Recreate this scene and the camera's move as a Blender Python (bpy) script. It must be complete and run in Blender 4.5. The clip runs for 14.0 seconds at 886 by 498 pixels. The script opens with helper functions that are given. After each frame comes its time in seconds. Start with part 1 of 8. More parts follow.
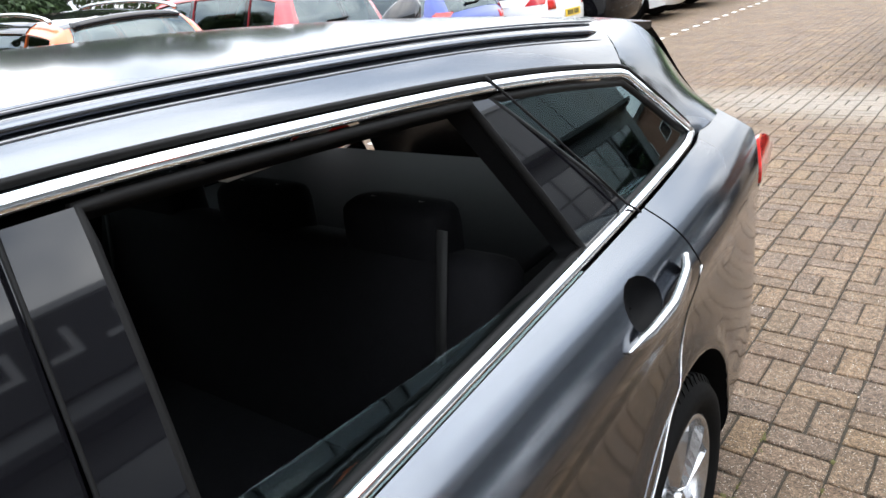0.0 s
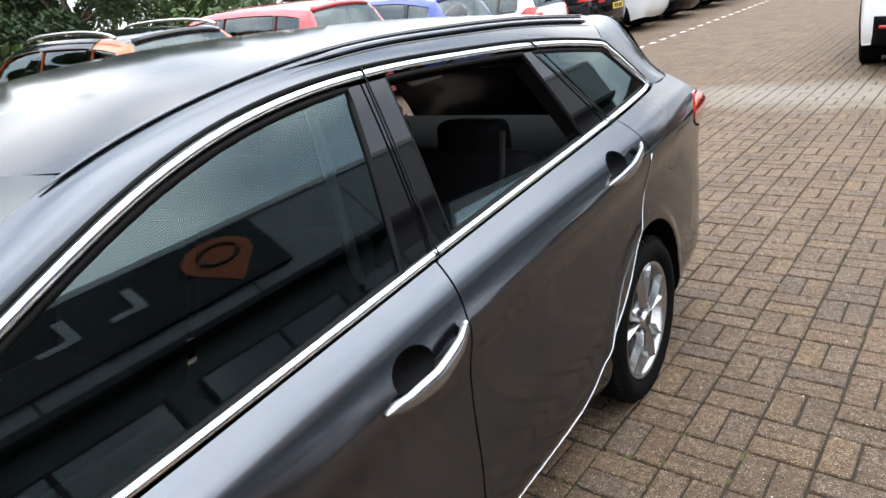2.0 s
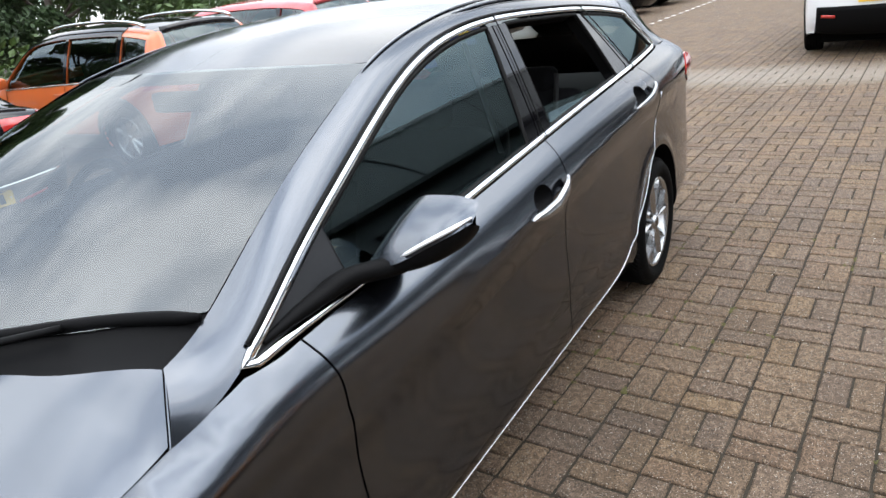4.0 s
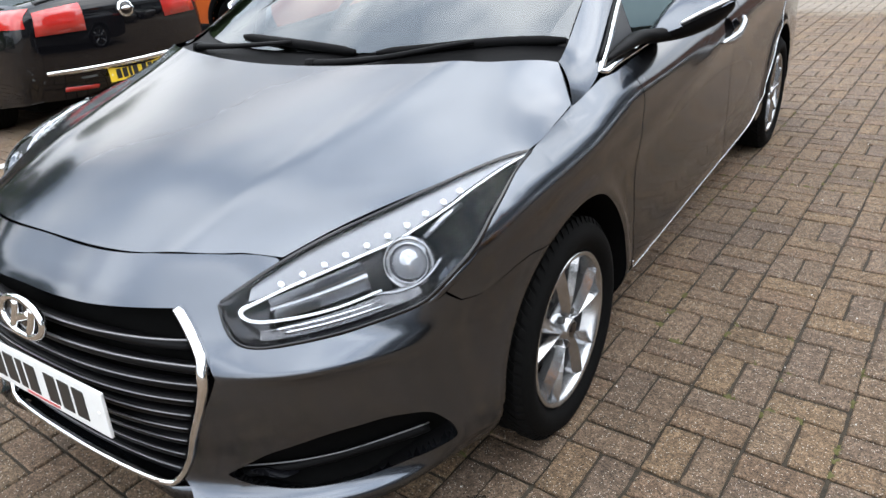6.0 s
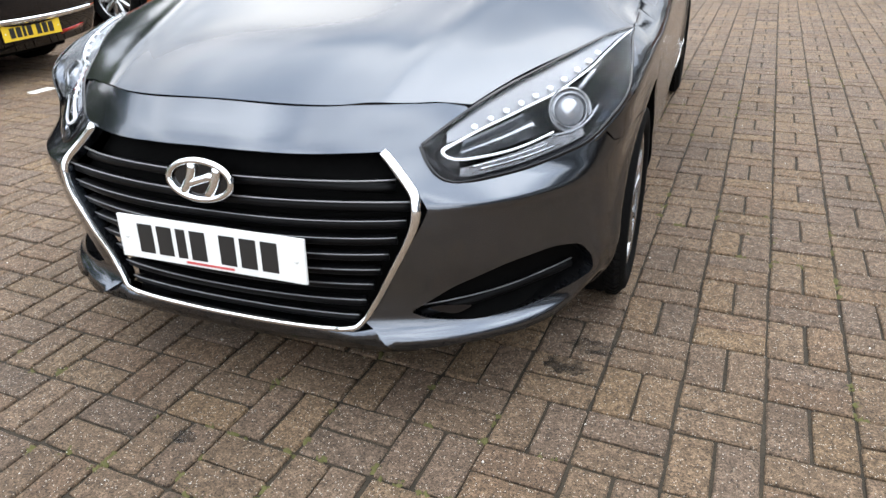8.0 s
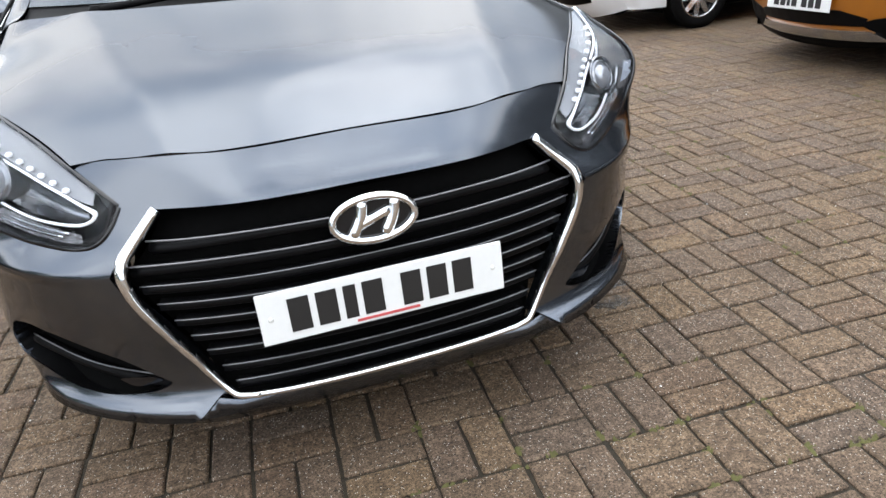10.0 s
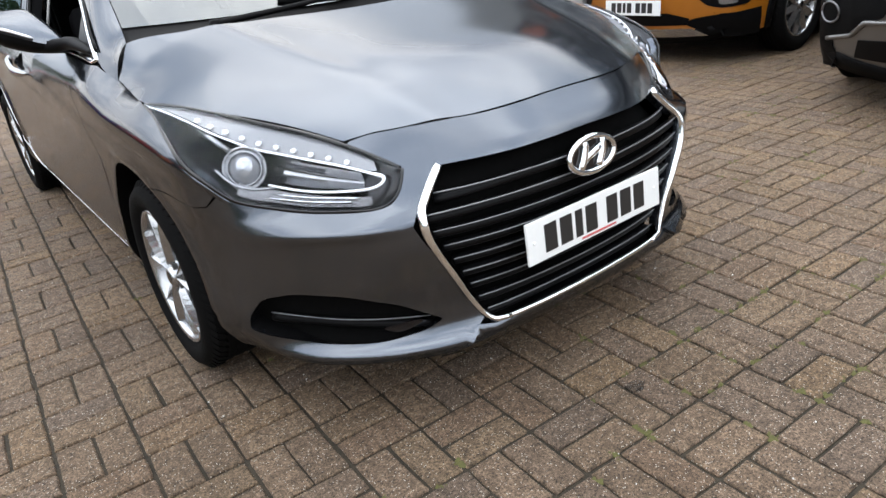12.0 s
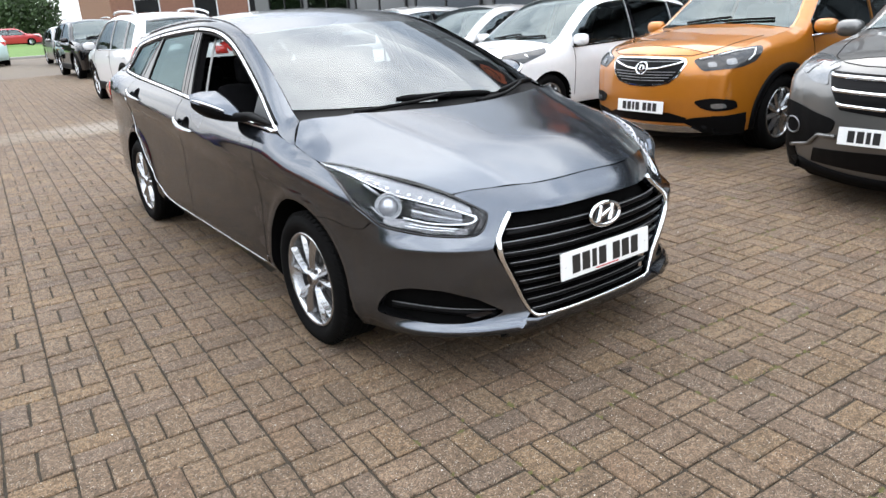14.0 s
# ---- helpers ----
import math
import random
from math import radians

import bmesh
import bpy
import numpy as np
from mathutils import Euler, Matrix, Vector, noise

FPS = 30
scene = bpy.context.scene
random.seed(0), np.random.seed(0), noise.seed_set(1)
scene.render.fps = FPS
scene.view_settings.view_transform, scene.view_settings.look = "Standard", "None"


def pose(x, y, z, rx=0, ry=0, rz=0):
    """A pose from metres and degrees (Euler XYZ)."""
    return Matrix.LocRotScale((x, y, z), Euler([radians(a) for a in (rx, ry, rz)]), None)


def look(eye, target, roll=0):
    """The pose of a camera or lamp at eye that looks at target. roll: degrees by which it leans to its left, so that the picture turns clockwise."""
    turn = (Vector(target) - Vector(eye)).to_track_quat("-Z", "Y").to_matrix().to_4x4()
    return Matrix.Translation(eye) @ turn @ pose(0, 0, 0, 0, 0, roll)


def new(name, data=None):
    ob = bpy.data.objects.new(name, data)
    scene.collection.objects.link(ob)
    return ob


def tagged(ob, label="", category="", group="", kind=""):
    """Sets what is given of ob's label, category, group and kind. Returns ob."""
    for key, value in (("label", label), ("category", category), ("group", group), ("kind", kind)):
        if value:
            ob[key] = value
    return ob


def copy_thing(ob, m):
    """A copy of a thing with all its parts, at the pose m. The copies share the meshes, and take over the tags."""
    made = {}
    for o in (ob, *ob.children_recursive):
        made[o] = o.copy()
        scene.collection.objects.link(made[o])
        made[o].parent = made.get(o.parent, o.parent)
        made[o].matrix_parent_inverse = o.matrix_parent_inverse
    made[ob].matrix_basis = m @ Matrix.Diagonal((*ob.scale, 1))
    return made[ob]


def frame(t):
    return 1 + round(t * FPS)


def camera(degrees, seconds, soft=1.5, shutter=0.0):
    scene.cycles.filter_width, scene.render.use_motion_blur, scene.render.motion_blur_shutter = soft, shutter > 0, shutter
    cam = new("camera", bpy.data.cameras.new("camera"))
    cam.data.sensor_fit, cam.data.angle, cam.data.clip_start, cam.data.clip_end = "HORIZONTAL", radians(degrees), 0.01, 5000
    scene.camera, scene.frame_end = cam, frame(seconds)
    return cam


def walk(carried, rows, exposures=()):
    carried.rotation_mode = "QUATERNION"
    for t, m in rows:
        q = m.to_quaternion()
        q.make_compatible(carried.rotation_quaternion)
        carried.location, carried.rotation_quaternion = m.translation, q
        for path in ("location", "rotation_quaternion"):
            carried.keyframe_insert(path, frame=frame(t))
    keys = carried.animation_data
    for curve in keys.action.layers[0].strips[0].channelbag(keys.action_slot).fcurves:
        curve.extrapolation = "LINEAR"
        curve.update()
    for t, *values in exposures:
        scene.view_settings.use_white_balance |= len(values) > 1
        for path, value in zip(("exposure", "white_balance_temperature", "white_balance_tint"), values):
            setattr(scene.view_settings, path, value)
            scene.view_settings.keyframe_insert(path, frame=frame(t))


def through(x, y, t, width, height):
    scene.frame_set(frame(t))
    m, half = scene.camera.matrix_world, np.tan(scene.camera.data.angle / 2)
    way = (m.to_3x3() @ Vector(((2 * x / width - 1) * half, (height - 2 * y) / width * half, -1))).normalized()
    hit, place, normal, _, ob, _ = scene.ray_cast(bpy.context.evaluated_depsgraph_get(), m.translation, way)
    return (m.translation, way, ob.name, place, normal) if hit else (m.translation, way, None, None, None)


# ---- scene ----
cam = camera(65.1, 14.0)
PATH = [
    (0.0, pose(1.256, 1.498, 1.505, 67.90, 6.23, 35.24)),
    (0.5, pose(1.463, 1.306, 1.541, 69.51, 6.54, 36.89)),
    (1.0, pose(1.543, 1.101, 1.542, 69.77, 6.69, 36.58)),
    (1.5, pose(1.581, 0.817, 1.524, 68.70, 7.14, 33.42)),
    (2.0, pose(1.646, 0.562, 1.523, 69.12, 7.16, 34.04)),
    (4.5, pose(1.716, -0.641, 1.490, 68.43, 7.10, 30.02)),
    (5.0, pose(1.642, -0.879, 1.431, 66.15, 7.44, 31.35)),
    (5.5, pose(1.543, -1.149, 1.408, 65.60, 4.97, 32.58)),
    (6.0, pose(1.520, -1.460, 1.327, 64.39, 4.21, 33.30)),
    (6.5, pose(1.463, -1.717, 1.263, 60.63, 1.58, 32.17)),
    (7.0, pose(1.390, -1.888, 1.219, 60.37, 0.28, 30.08)),
    (7.5, pose(1.238, -2.027, 1.198, 62.16, 0.06, 23.76)),
    (8.0, pose(1.033, -2.089, 1.153, 63.53, 1.65, 20.20)),
    (8.5, pose(0.732, -2.129, 1.129, 63.65, 2.93, 12.58)),
    (11.0, pose(-0.816, -2.176, 1.139, 65.75, 4.30, -32.41)),
    (11.5, pose(-1.084, -2.122, 1.139, 66.42, 3.89, -35.43)),
    (12.0, pose(-1.314, -2.054, 1.172, 65.30, 6.37, -38.33)),
    (12.5, pose(-1.549, -2.115, 1.249, 67.31, 5.46, -38.41)),
    (13.0, pose(-1.799, -2.317, 1.349, 68.29, 3.57, -35.82)),
    (13.5, pose(-1.942, -2.522, 1.384, 70.67, 4.05, -36.23)),
    (14.0, pose(-2.073, -2.679, 1.414, 70.88, 2.77, -36.64)),
]
# the clip's camera closes a little while it turns to the second flank
walk(cam, PATH, [(0.0, 0.30), (0.5, 0.16), (1.5, -0.02), (4.5, -0.22), (6.0, -0.10), (7.5, -0.03), (8.5, -0.06), (10.8, -0.26), (12.0, -0.26), (12.6, -0.16), (13.2, -0.14), (14.0, -0.15)])

# ---- light ----
SUN_EL, SUN_AZ = 58.0, 40.0
world = bpy.data.worlds.new("sky")
scene.world = world
world.use_nodes = True


def node(nt, kind, **values):
    n = nt.nodes.new(kind)
    for key, value in values.items():
        if key.startswith("i_"):
            n.inputs[key[2:].replace("_", " ")].default_value = value
        else:
            setattr(n, key, value)
    return n


def build_sky():
    nt = world.node_tree
    bg = nt.nodes["Background"]
    sky = node(nt, "ShaderNodeTexSky", sky_type="NISHITA", sun_disc=False, sun_elevation=radians(SUN_EL),
               sun_rotation=radians(SUN_AZ), dust_density=2.0)
    co = node(nt, "ShaderNodeTexCoord")
    stretch = node(nt, "ShaderNodeVectorMath", operation="MULTIPLY")
    stretch.inputs[1].default_value = (1.5, 1.5, 2.6)
    clouds = node(nt, "ShaderNodeTexNoise", i_Scale=1.2, i_Detail=4.0, i_Roughness=0.45, i_Distortion=0.3)
    ramp = node(nt, "ShaderNodeValToRGB")
    ramp.color_ramp.elements[0].position, ramp.color_ramp.elements[1].position = 0.36, 0.56
    ramp.color_ramp.elements[0].color = (0.80, 0.80, 0.80, 1)
    shade = node(nt, "ShaderNodeTexNoise", i_Scale=1.9, i_Detail=3.5, i_Roughness=0.48)
    grey = node(nt, "ShaderNodeValToRGB")
    grey.color_ramp.elements[0].position, grey.color_ramp.elements[1].position = 0.39, 0.62
    grey.color_ramp.elements[0].color, grey.color_ramp.elements[1].color = (18.5, 20.8, 24.4, 1), (40.5, 41.4, 42.6, 1)
    mix = node(nt, "ShaderNodeMixRGB")
    nt.links.new(co.outputs["Generated"], stretch.inputs[0])
    for tex in (clouds, shade):
        nt.links.new(stretch.outputs[0], tex.inputs["Vector"])
    nt.links.new(clouds.outputs[0], ramp.inputs[0])
    nt.links.new(shade.outputs[0], grey.inputs[0])
    nt.links.new(ramp.outputs[0], mix.inputs[0])
    nt.links.new(sky.outputs[0], mix.inputs[1])
    nt.links.new(grey.outputs[0], mix.inputs[2])
    # an overcast sky is brighter overhead than along the horizon
    sep = node(nt, "ShaderNodeSeparateXYZ")
    lift = node(nt, "ShaderNodeMath", operation="POWER", use_clamp=True)
    lift.inputs[1].default_value = 0.6
    rise = node(nt, "ShaderNodeMapRange")
    rise.inputs[3].default_value, rise.inputs[4].default_value = 0.44, 1.50
    dome = node(nt, "ShaderNodeVectorMath", operation="SCALE")
    nt.links.new(co.outputs["Generated"], sep.inputs[0])
    nt.links.new(sep.outputs["Z"], lift.inputs[0])
    nt.links.new(lift.outputs[0], rise.inputs[0])
    nt.links.new(mix.outputs[0], dome.inputs[0])
    nt.links.new(rise.outputs[0], dome.inputs["Scale"])
    nt.links.new(dome.outputs[0], bg.inputs[0])
    bg.inputs[1].default_value = 0.097


build_sky()
sun_data = bpy.data.lights.new("sun", "SUN")
sun_data.energy, sun_data.angle, sun_data.color = 0.8, radians(46), (1.0, 0.96, 0.9)
sun = new("sun", sun_data)
sun.matrix_world = look((math.sin(radians(SUN_AZ)) * 30, math.cos(radians(SUN_AZ)) * 30, 30 * math.tan(radians(SUN_EL))), (0, 0, 0))


# ---- materials ----
def mat(name, color=(0.5, 0.5, 0.5), rough=0.5, metal=0.0, spread=0.0, scale=8.0, bump=0.0, bump_scale=40.0, coat=0.0,
        coat_rough=0.03, rough_spread=0.0, emit=None, strength=0.0, ior=1.5, by_object=0.0, by_island=0.0, flakes=0.0, spec=0.5):
    """A principled surface with colour and roughness that vary, and fine relief."""
    m = bpy.data.materials.new(name)
    m.use_nodes = True
    nt = m.node_tree
    p = nt.nodes["Principled BSDF"]
    p.inputs["Base Color"].default_value = (*color, 1)
    p.inputs["Roughness"].default_value, p.inputs["Metallic"].default_value = rough, metal
    p.inputs["Coat Weight"].default_value, p.inputs["Coat Roughness"].default_value = coat, coat_rough
    p.inputs["IOR"].default_value, p.inputs["Specular IOR Level"].default_value = ior, spec
    if emit:
        p.inputs["Emission Color"].default_value, p.inputs["Emission Strength"].default_value = (*emit, 1), strength
    co = node(nt, "ShaderNodeTexCoord")
    source = None
    if spread:
        big = node(nt, "ShaderNodeTexNoise", i_Scale=scale, i_Detail=6.0, i_Roughness=0.65)
        small = node(nt, "ShaderNodeTexNoise", i_Scale=scale * 9, i_Detail=3.0)
        add = node(nt, "ShaderNodeMath", operation="ADD")
        nt.links.new(co.outputs["Object"], big.inputs["Vector"])
        nt.links.new(co.outputs["Object"], small.inputs["Vector"])
        nt.links.new(big.outputs[0], add.inputs[0])
        nt.links.new(small.outputs[0], add.inputs[1])
        source = add.outputs[0]
        rng = node(nt, "ShaderNodeMapRange")
        rng.inputs[1].default_value, rng.inputs[2].default_value = 0.55, 1.45
        rng.inputs[3].default_value, rng.inputs[4].default_value = 1 - spread, 1 + spread
        nt.links.new(source, rng.inputs[0])
        factor = rng.outputs[0]
        for on, out in ((by_object, "info"), (by_island, "geo")):
            if on:
                src = node(nt, "ShaderNodeObjectInfo").outputs["Random"] if out == "info" else \
                    node(nt, "ShaderNodeNewGeometry").outputs["Random Per Island"]
                r2 = node(nt, "ShaderNodeMapRange")
                r2.inputs[3].default_value, r2.inputs[4].default_value = 1 - on, 1 + on
                nt.links.new(src, r2.inputs[0])
                mul = node(nt, "ShaderNodeMath", operation="MULTIPLY")
                nt.links.new(factor, mul.inputs[0])
                nt.links.new(r2.outputs[0], mul.inputs[1])
                factor = mul.outputs[0]
        vm = node(nt, "ShaderNodeVectorMath", operation="SCALE")
        vm.inputs[0].default_value = color
        nt.links.new(factor, vm.inputs["Scale"])
        nt.links.new(vm.outputs[0], p.inputs["Base Color"])
    if rough_spread:
        rn = node(nt, "ShaderNodeTexNoise", i_Scale=3.0, i_Detail=5.0)
        rr = node(nt, "ShaderNodeMapRange")
        rr.inputs[3].default_value, rr.inputs[4].default_value = rough - rough_spread, rough + rough_spread
        nt.links.new(co.outputs["Object"], rn.inputs["Vector"])
        nt.links.new(rn.outputs[0], rr.inputs[0])
        nt.links.new(rr.outputs[0], p.inputs["Roughness"])
    if flakes:
        v = node(nt, "ShaderNodeTexVoronoi", i_Scale=900.0)
        fb = node(nt, "ShaderNodeBump", i_Strength=flakes, i_Distance=0.001)
        nt.links.new(co.outputs["Object"], v.inputs["Vector"])
        nt.links.new(v.outputs["Distance"], fb.inputs["Height"])
        nt.links.new(fb.outputs[0], p.inputs["Normal"])
    if bump:
        bn = node(nt, "ShaderNodeTexNoise", i_Scale=bump_scale, i_Detail=6.0, i_Roughness=0.7)
        b = node(nt, "ShaderNodeBump", i_Strength=bump, i_Distance=0.01)
        nt.links.new(co.outputs["Object"], bn.inputs["Vector"])
        nt.links.new(bn.outputs[0], b.inputs["Height"])
        nt.links.new(b.outputs[0], p.inputs["Normal"])
    return m


def glass_mat(name, tint=(0.75, 0.8, 0.8), through=0.75, ior=2.25, sheen=(0.93, 0.97, 1.0)):
    """Car glass: a tinted see-through sheet with a mirror-like Fresnel gloss."""
    m = bpy.data.materials.new(name)
    m.use_nodes = True
    nt = m.node_tree
    nt.nodes.remove(nt.nodes["Principled BSDF"])
    out = nt.nodes["Material Output"]
    clear = node(nt, "ShaderNodeBsdfTransparent")
    clear.inputs[0].default_value = tuple(c * through for c in tint) + (1,)
    gloss = node(nt, "ShaderNodeBsdfGlossy", i_Roughness=0.015)
    gloss.inputs[0].default_value = (*sheen, 1)
    fres = node(nt, "ShaderNodeFresnel", i_IOR=ior)
    mixer = node(nt, "ShaderNodeMixShader")
    nt.links.new(fres.outputs[0], mixer.inputs[0])
    nt.links.new(clear.outputs[0], mixer.inputs[1])
    nt.links.new(gloss.outputs[0], mixer.inputs[2])
    nt.links.new(mixer.outputs[0], out.inputs[0])
    return m


def paint(name, color, metal=0.0, rough=0.4):
    return mat(name, color, rough, metal, spread=0.05, scale=1.5, coat=1.0, coat_rough=0.025, flakes=0.05 if metal else 0)


M_PAINT = mat("grey_metallic_paint", (0.082, 0.093, 0.111), 0.24, 0.97, spread=0.05, scale=2.0, coat=1.0, coat_rough=0.12)
M_PAINT.node_tree.nodes["Principled BSDF"].inputs["Specular Tint"].default_value = (0.11, 0.12, 0.14, 1)
M_PAINT.node_tree.nodes["Principled BSDF"].inputs["Coat IOR"].default_value = 1.52
M_BLACKGLOSS = mat("gloss_black", (0.004, 0.004, 0.005), 0.035, spread=0.1, spec=0.5)
M_BLACK = mat("black_plastic", (0.0035, 0.0035, 0.0038), 0.55, spread=0.25, scale=20, bump=0.05, bump_scale=300, spec=0.07)
M_RUBBER = mat("tyre_rubber", (0.005, 0.005, 0.005), 0.8, spread=0.3, scale=14, bump=0.15, bump_scale=160, spec=0.05)
M_SEAL = mat("rubber_seal", (0.004, 0.004, 0.004), 0.6, spread=0.2, spec=0.15)
M_CHROME = mat("chrome", (0.82, 0.83, 0.84), 0.07, 1.0, spread=0.03, scale=6)
M_SATIN = mat("satin_trim", (0.62, 0.63, 0.64), 0.22, 1.0, spread=0.04)
M_ALLOY = mat("silver_alloy", (0.40, 0.405, 0.415), 0.24, 0.92, spread=0.08, scale=12, coat=0.3)
M_ALLOY_DARK = mat("shadowed_alloy", (0.10, 0.10, 0.105), 0.4, 0.8, spread=0.1, scale=12)
M_STEEL = mat("brake_steel", (0.13, 0.13, 0.13), 0.45, 0.9, spread=0.3, scale=25)
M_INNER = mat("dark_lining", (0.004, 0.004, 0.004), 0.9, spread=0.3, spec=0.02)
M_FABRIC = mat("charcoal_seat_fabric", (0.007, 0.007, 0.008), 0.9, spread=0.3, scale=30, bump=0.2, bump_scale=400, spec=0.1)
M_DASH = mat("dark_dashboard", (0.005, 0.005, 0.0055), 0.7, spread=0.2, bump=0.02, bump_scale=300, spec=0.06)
M_LINING = mat("pale_headlining", (0.30, 0.30, 0.29), 0.9, spread=0.08)
M_GLASS = glass_mat("tinted_glass", (0.70, 0.80, 0.78), 0.48, 2.5, (0.60, 0.63, 0.65))
M_SIDEGLASS = glass_mat("side_window_glass", (0.66, 0.80, 0.79), 0.58, 2.2, (0.36, 0.465, 0.48))
M_REARGLASS = glass_mat("rear_screen_glass", (0.80, 0.88, 0.87), 0.75, 1.5)
M_LENS = glass_mat("clear_lens", (0.97, 0.98, 1.0), 0.98, 1.20)
M_WHITE_LED = mat("white_light_guide", (0.9, 0.92, 0.95), 0.3, emit=(1, 1, 1), strength=0.30)
M_REFLECTOR = mat("reflector", (0.85, 0.86, 0.88), 0.12, 1.0, spread=0.05, scale=60, bump=0.15, bump_scale=120)
M_HOUSING = mat("lamp_housing", (0.012, 0.012, 0.013), 0.2, 0.2, spread=0.4, scale=18)
M_RED = mat("red_lamp", (0.45, 0.02, 0.015), 0.15, coat=1.0, spread=0.15, scale=30)
M_PLATE = mat("white_plate", (0.74, 0.75, 0.74), 0.35, spread=0.03, scale=10, coat=0.4)
M_YPLATE = mat("yellow_plate", (0.75, 0.52, 0.03), 0.35, spread=0.03, scale=10, coat=0.4)
M_INK = mat("black_ink", (0.015, 0.015, 0.015), 0.4, spread=0.1)
M_REDINK = mat("red_ink", (0.5, 0.08, 0.08), 0.4, spread=0.1)


# ---- mesh helpers ----
def thing(name, label, category, at=None, group="", kind=""):
    ob = new(name)
    ob.matrix_basis = at or Matrix()
    ob.empty_display_size = 0.1
    return tagged(ob, label, category, group, kind)


def raw(name, verts, faces, material, parent=None, label="", smooth=True, normals=None):
    me = bpy.data.meshes.new(name)
    me.from_pydata([tuple(v) for v in verts], [], [tuple(f) for f in faces])
    if smooth:
        me.shade_smooth()
    if normals is not None:
        me.normals_split_custom_set_from_vertices([tuple(n) for n in normals])
    me.materials.append(material)
    ob = new(name, me)
    ob.parent = parent
    return tagged(ob, label)


def part(name, bm, material, parent=None, label="", smooth=True):
    me = bpy.data.meshes.new(name)
    bm.to_mesh(me)
    bm.free()
    if smooth:
        me.shade_smooth()
    me.materials.append(material)
    ob = new(name, me)
    ob.parent = parent
    return tagged(ob, label)


def spline(xs, ys):
    """A natural cubic through the knots; a callable on arrays, straight beyond its ends."""
    xs, ys = np.array(xs, float), np.array(ys, float)
    n, h, d = len(xs), np.diff(xs), np.diff(ys) / np.diff(xs)
    a, b = np.eye(n), np.zeros(n)
    for i in range(1, n - 1):
        a[i, i - 1], a[i, i], a[i, i + 1] = h[i - 1], 2 * (h[i - 1] + h[i]), h[i]
        b[i] = 6 * (d[i] - d[i - 1])
    m = np.linalg.solve(a, b)

    def f(x):
        x = np.asarray(x, float)
        k = np.clip(np.searchsorted(xs, x) - 1, 0, n - 2)
        t = x - xs[k]
        s0 = d[k] - h[k] * (2 * m[k] + m[k + 1]) / 6
        tc = np.clip(t, 0, h[k])
        y = ys[k] + s0 * tc + m[k] / 2 * tc ** 2 + (m[k + 1] - m[k]) / (6 * h[k]) * tc ** 3
        s_end = s0 + m[k] * h[k] + (m[k + 1] - m[k]) / 2 * h[k]
        return y + np.where(t < 0, t * s0, np.where(t > h[k], (t - h[k]) * s_end, 0))
    return f


def soft(xs, ys):
    """A monotone cubic through the knots (no overshoot); constant slope zero beyond."""
    xs, ys = np.array(xs, float), np.array(ys, float)
    h, d = np.diff(xs), np.diff(ys) / np.diff(xs)
    m = np.zeros(len(xs))
    for i in range(1, len(xs) - 1):
        if d[i - 1] * d[i] > 0:
            w1, w2 = 2 * h[i] + h[i - 1], h[i] + 2 * h[i - 1]
            m[i] = (w1 + w2) / (w1 / d[i - 1] + w2 / d[i])
    m[0], m[-1] = d[0], d[-1]

    def f(x):
        x = np.clip(np.asarray(x, float), xs[0], xs[-1])
        k = np.clip(np.searchsorted(xs, x) - 1, 0, len(xs) - 2)
        t = (x - xs[k]) / h[k]
        return (2 * t ** 3 - 3 * t ** 2 + 1) * ys[k] + (t ** 3 - 2 * t ** 2 + t) * h[k] * m[k] \
            + (3 * t ** 2 - 2 * t ** 3) * ys[k + 1] + (t ** 3 - t ** 2) * h[k] * m[k + 1]
    return f


class Curve:
    """A smooth space curve through points, by a share of its length from 0 to 1."""

    def __init__(self, pts, knots=None):
        self.p = np.array(pts, float)
        s = np.r_[0, np.cumsum(np.linalg.norm(np.diff(self.p, axis=0), axis=1))]
        self.s = s / s[-1] if knots is None else np.array(knots, float)
        self.f = [spline(self.s, self.p[:, k]) for k in range(self.p.shape[1])]

    def __call__(self, t):
        return np.stack([f(t) for f in self.f], -1)


def smooth_loop(pts, n=10, closed=True, corner=()):
    """Points along straight legs between the given corners; those not named sharp are rounded."""
    pts = [np.array(p, float) for p in pts]
    out, m = [], len(pts)
    for i in range(m):
        p = pts[i]
        if (not closed and i in (0, m - 1)) or i in corner:
            out.append(p)
            continue
        a, b = pts[i - 1], pts[(i + 1) % m]
        p0, p1 = p + (a - p) * 0.3, p + (b - p) * 0.3
        for t in np.linspace(0, 1, n):
            out.append((1 - t) ** 2 * p0 + 2 * t * (1 - t) * p + t ** 2 * p1)
    return out


def resample(loop, step, closed=True):
    loop = [np.array(p, float) for p in loop]
    if closed:
        loop = loop + [loop[0]]
    out = []
    for a, b in zip(loop[:-1], loop[1:]):
        n = max(1, int(np.linalg.norm(b - a) / step + 0.5))
        out += [a + (b - a) * i / n for i in range(n)]
    if not closed:
        out.append(loop[-1])
    return np.array(out)


def inside(pts, loop):
    x, y = pts[:, 0], pts[:, 1]
    hit = np.zeros(len(pts), bool)
    for (x0, y0), (x1, y1) in zip(loop, np.roll(loop, -1, axis=0)):
        if y0 != y1:
            cross = (y0 > y) != (y1 > y)
            hit ^= cross & (x < (x1 - x0) * (y - y0) / (y1 - y0) + x0)
    return hit


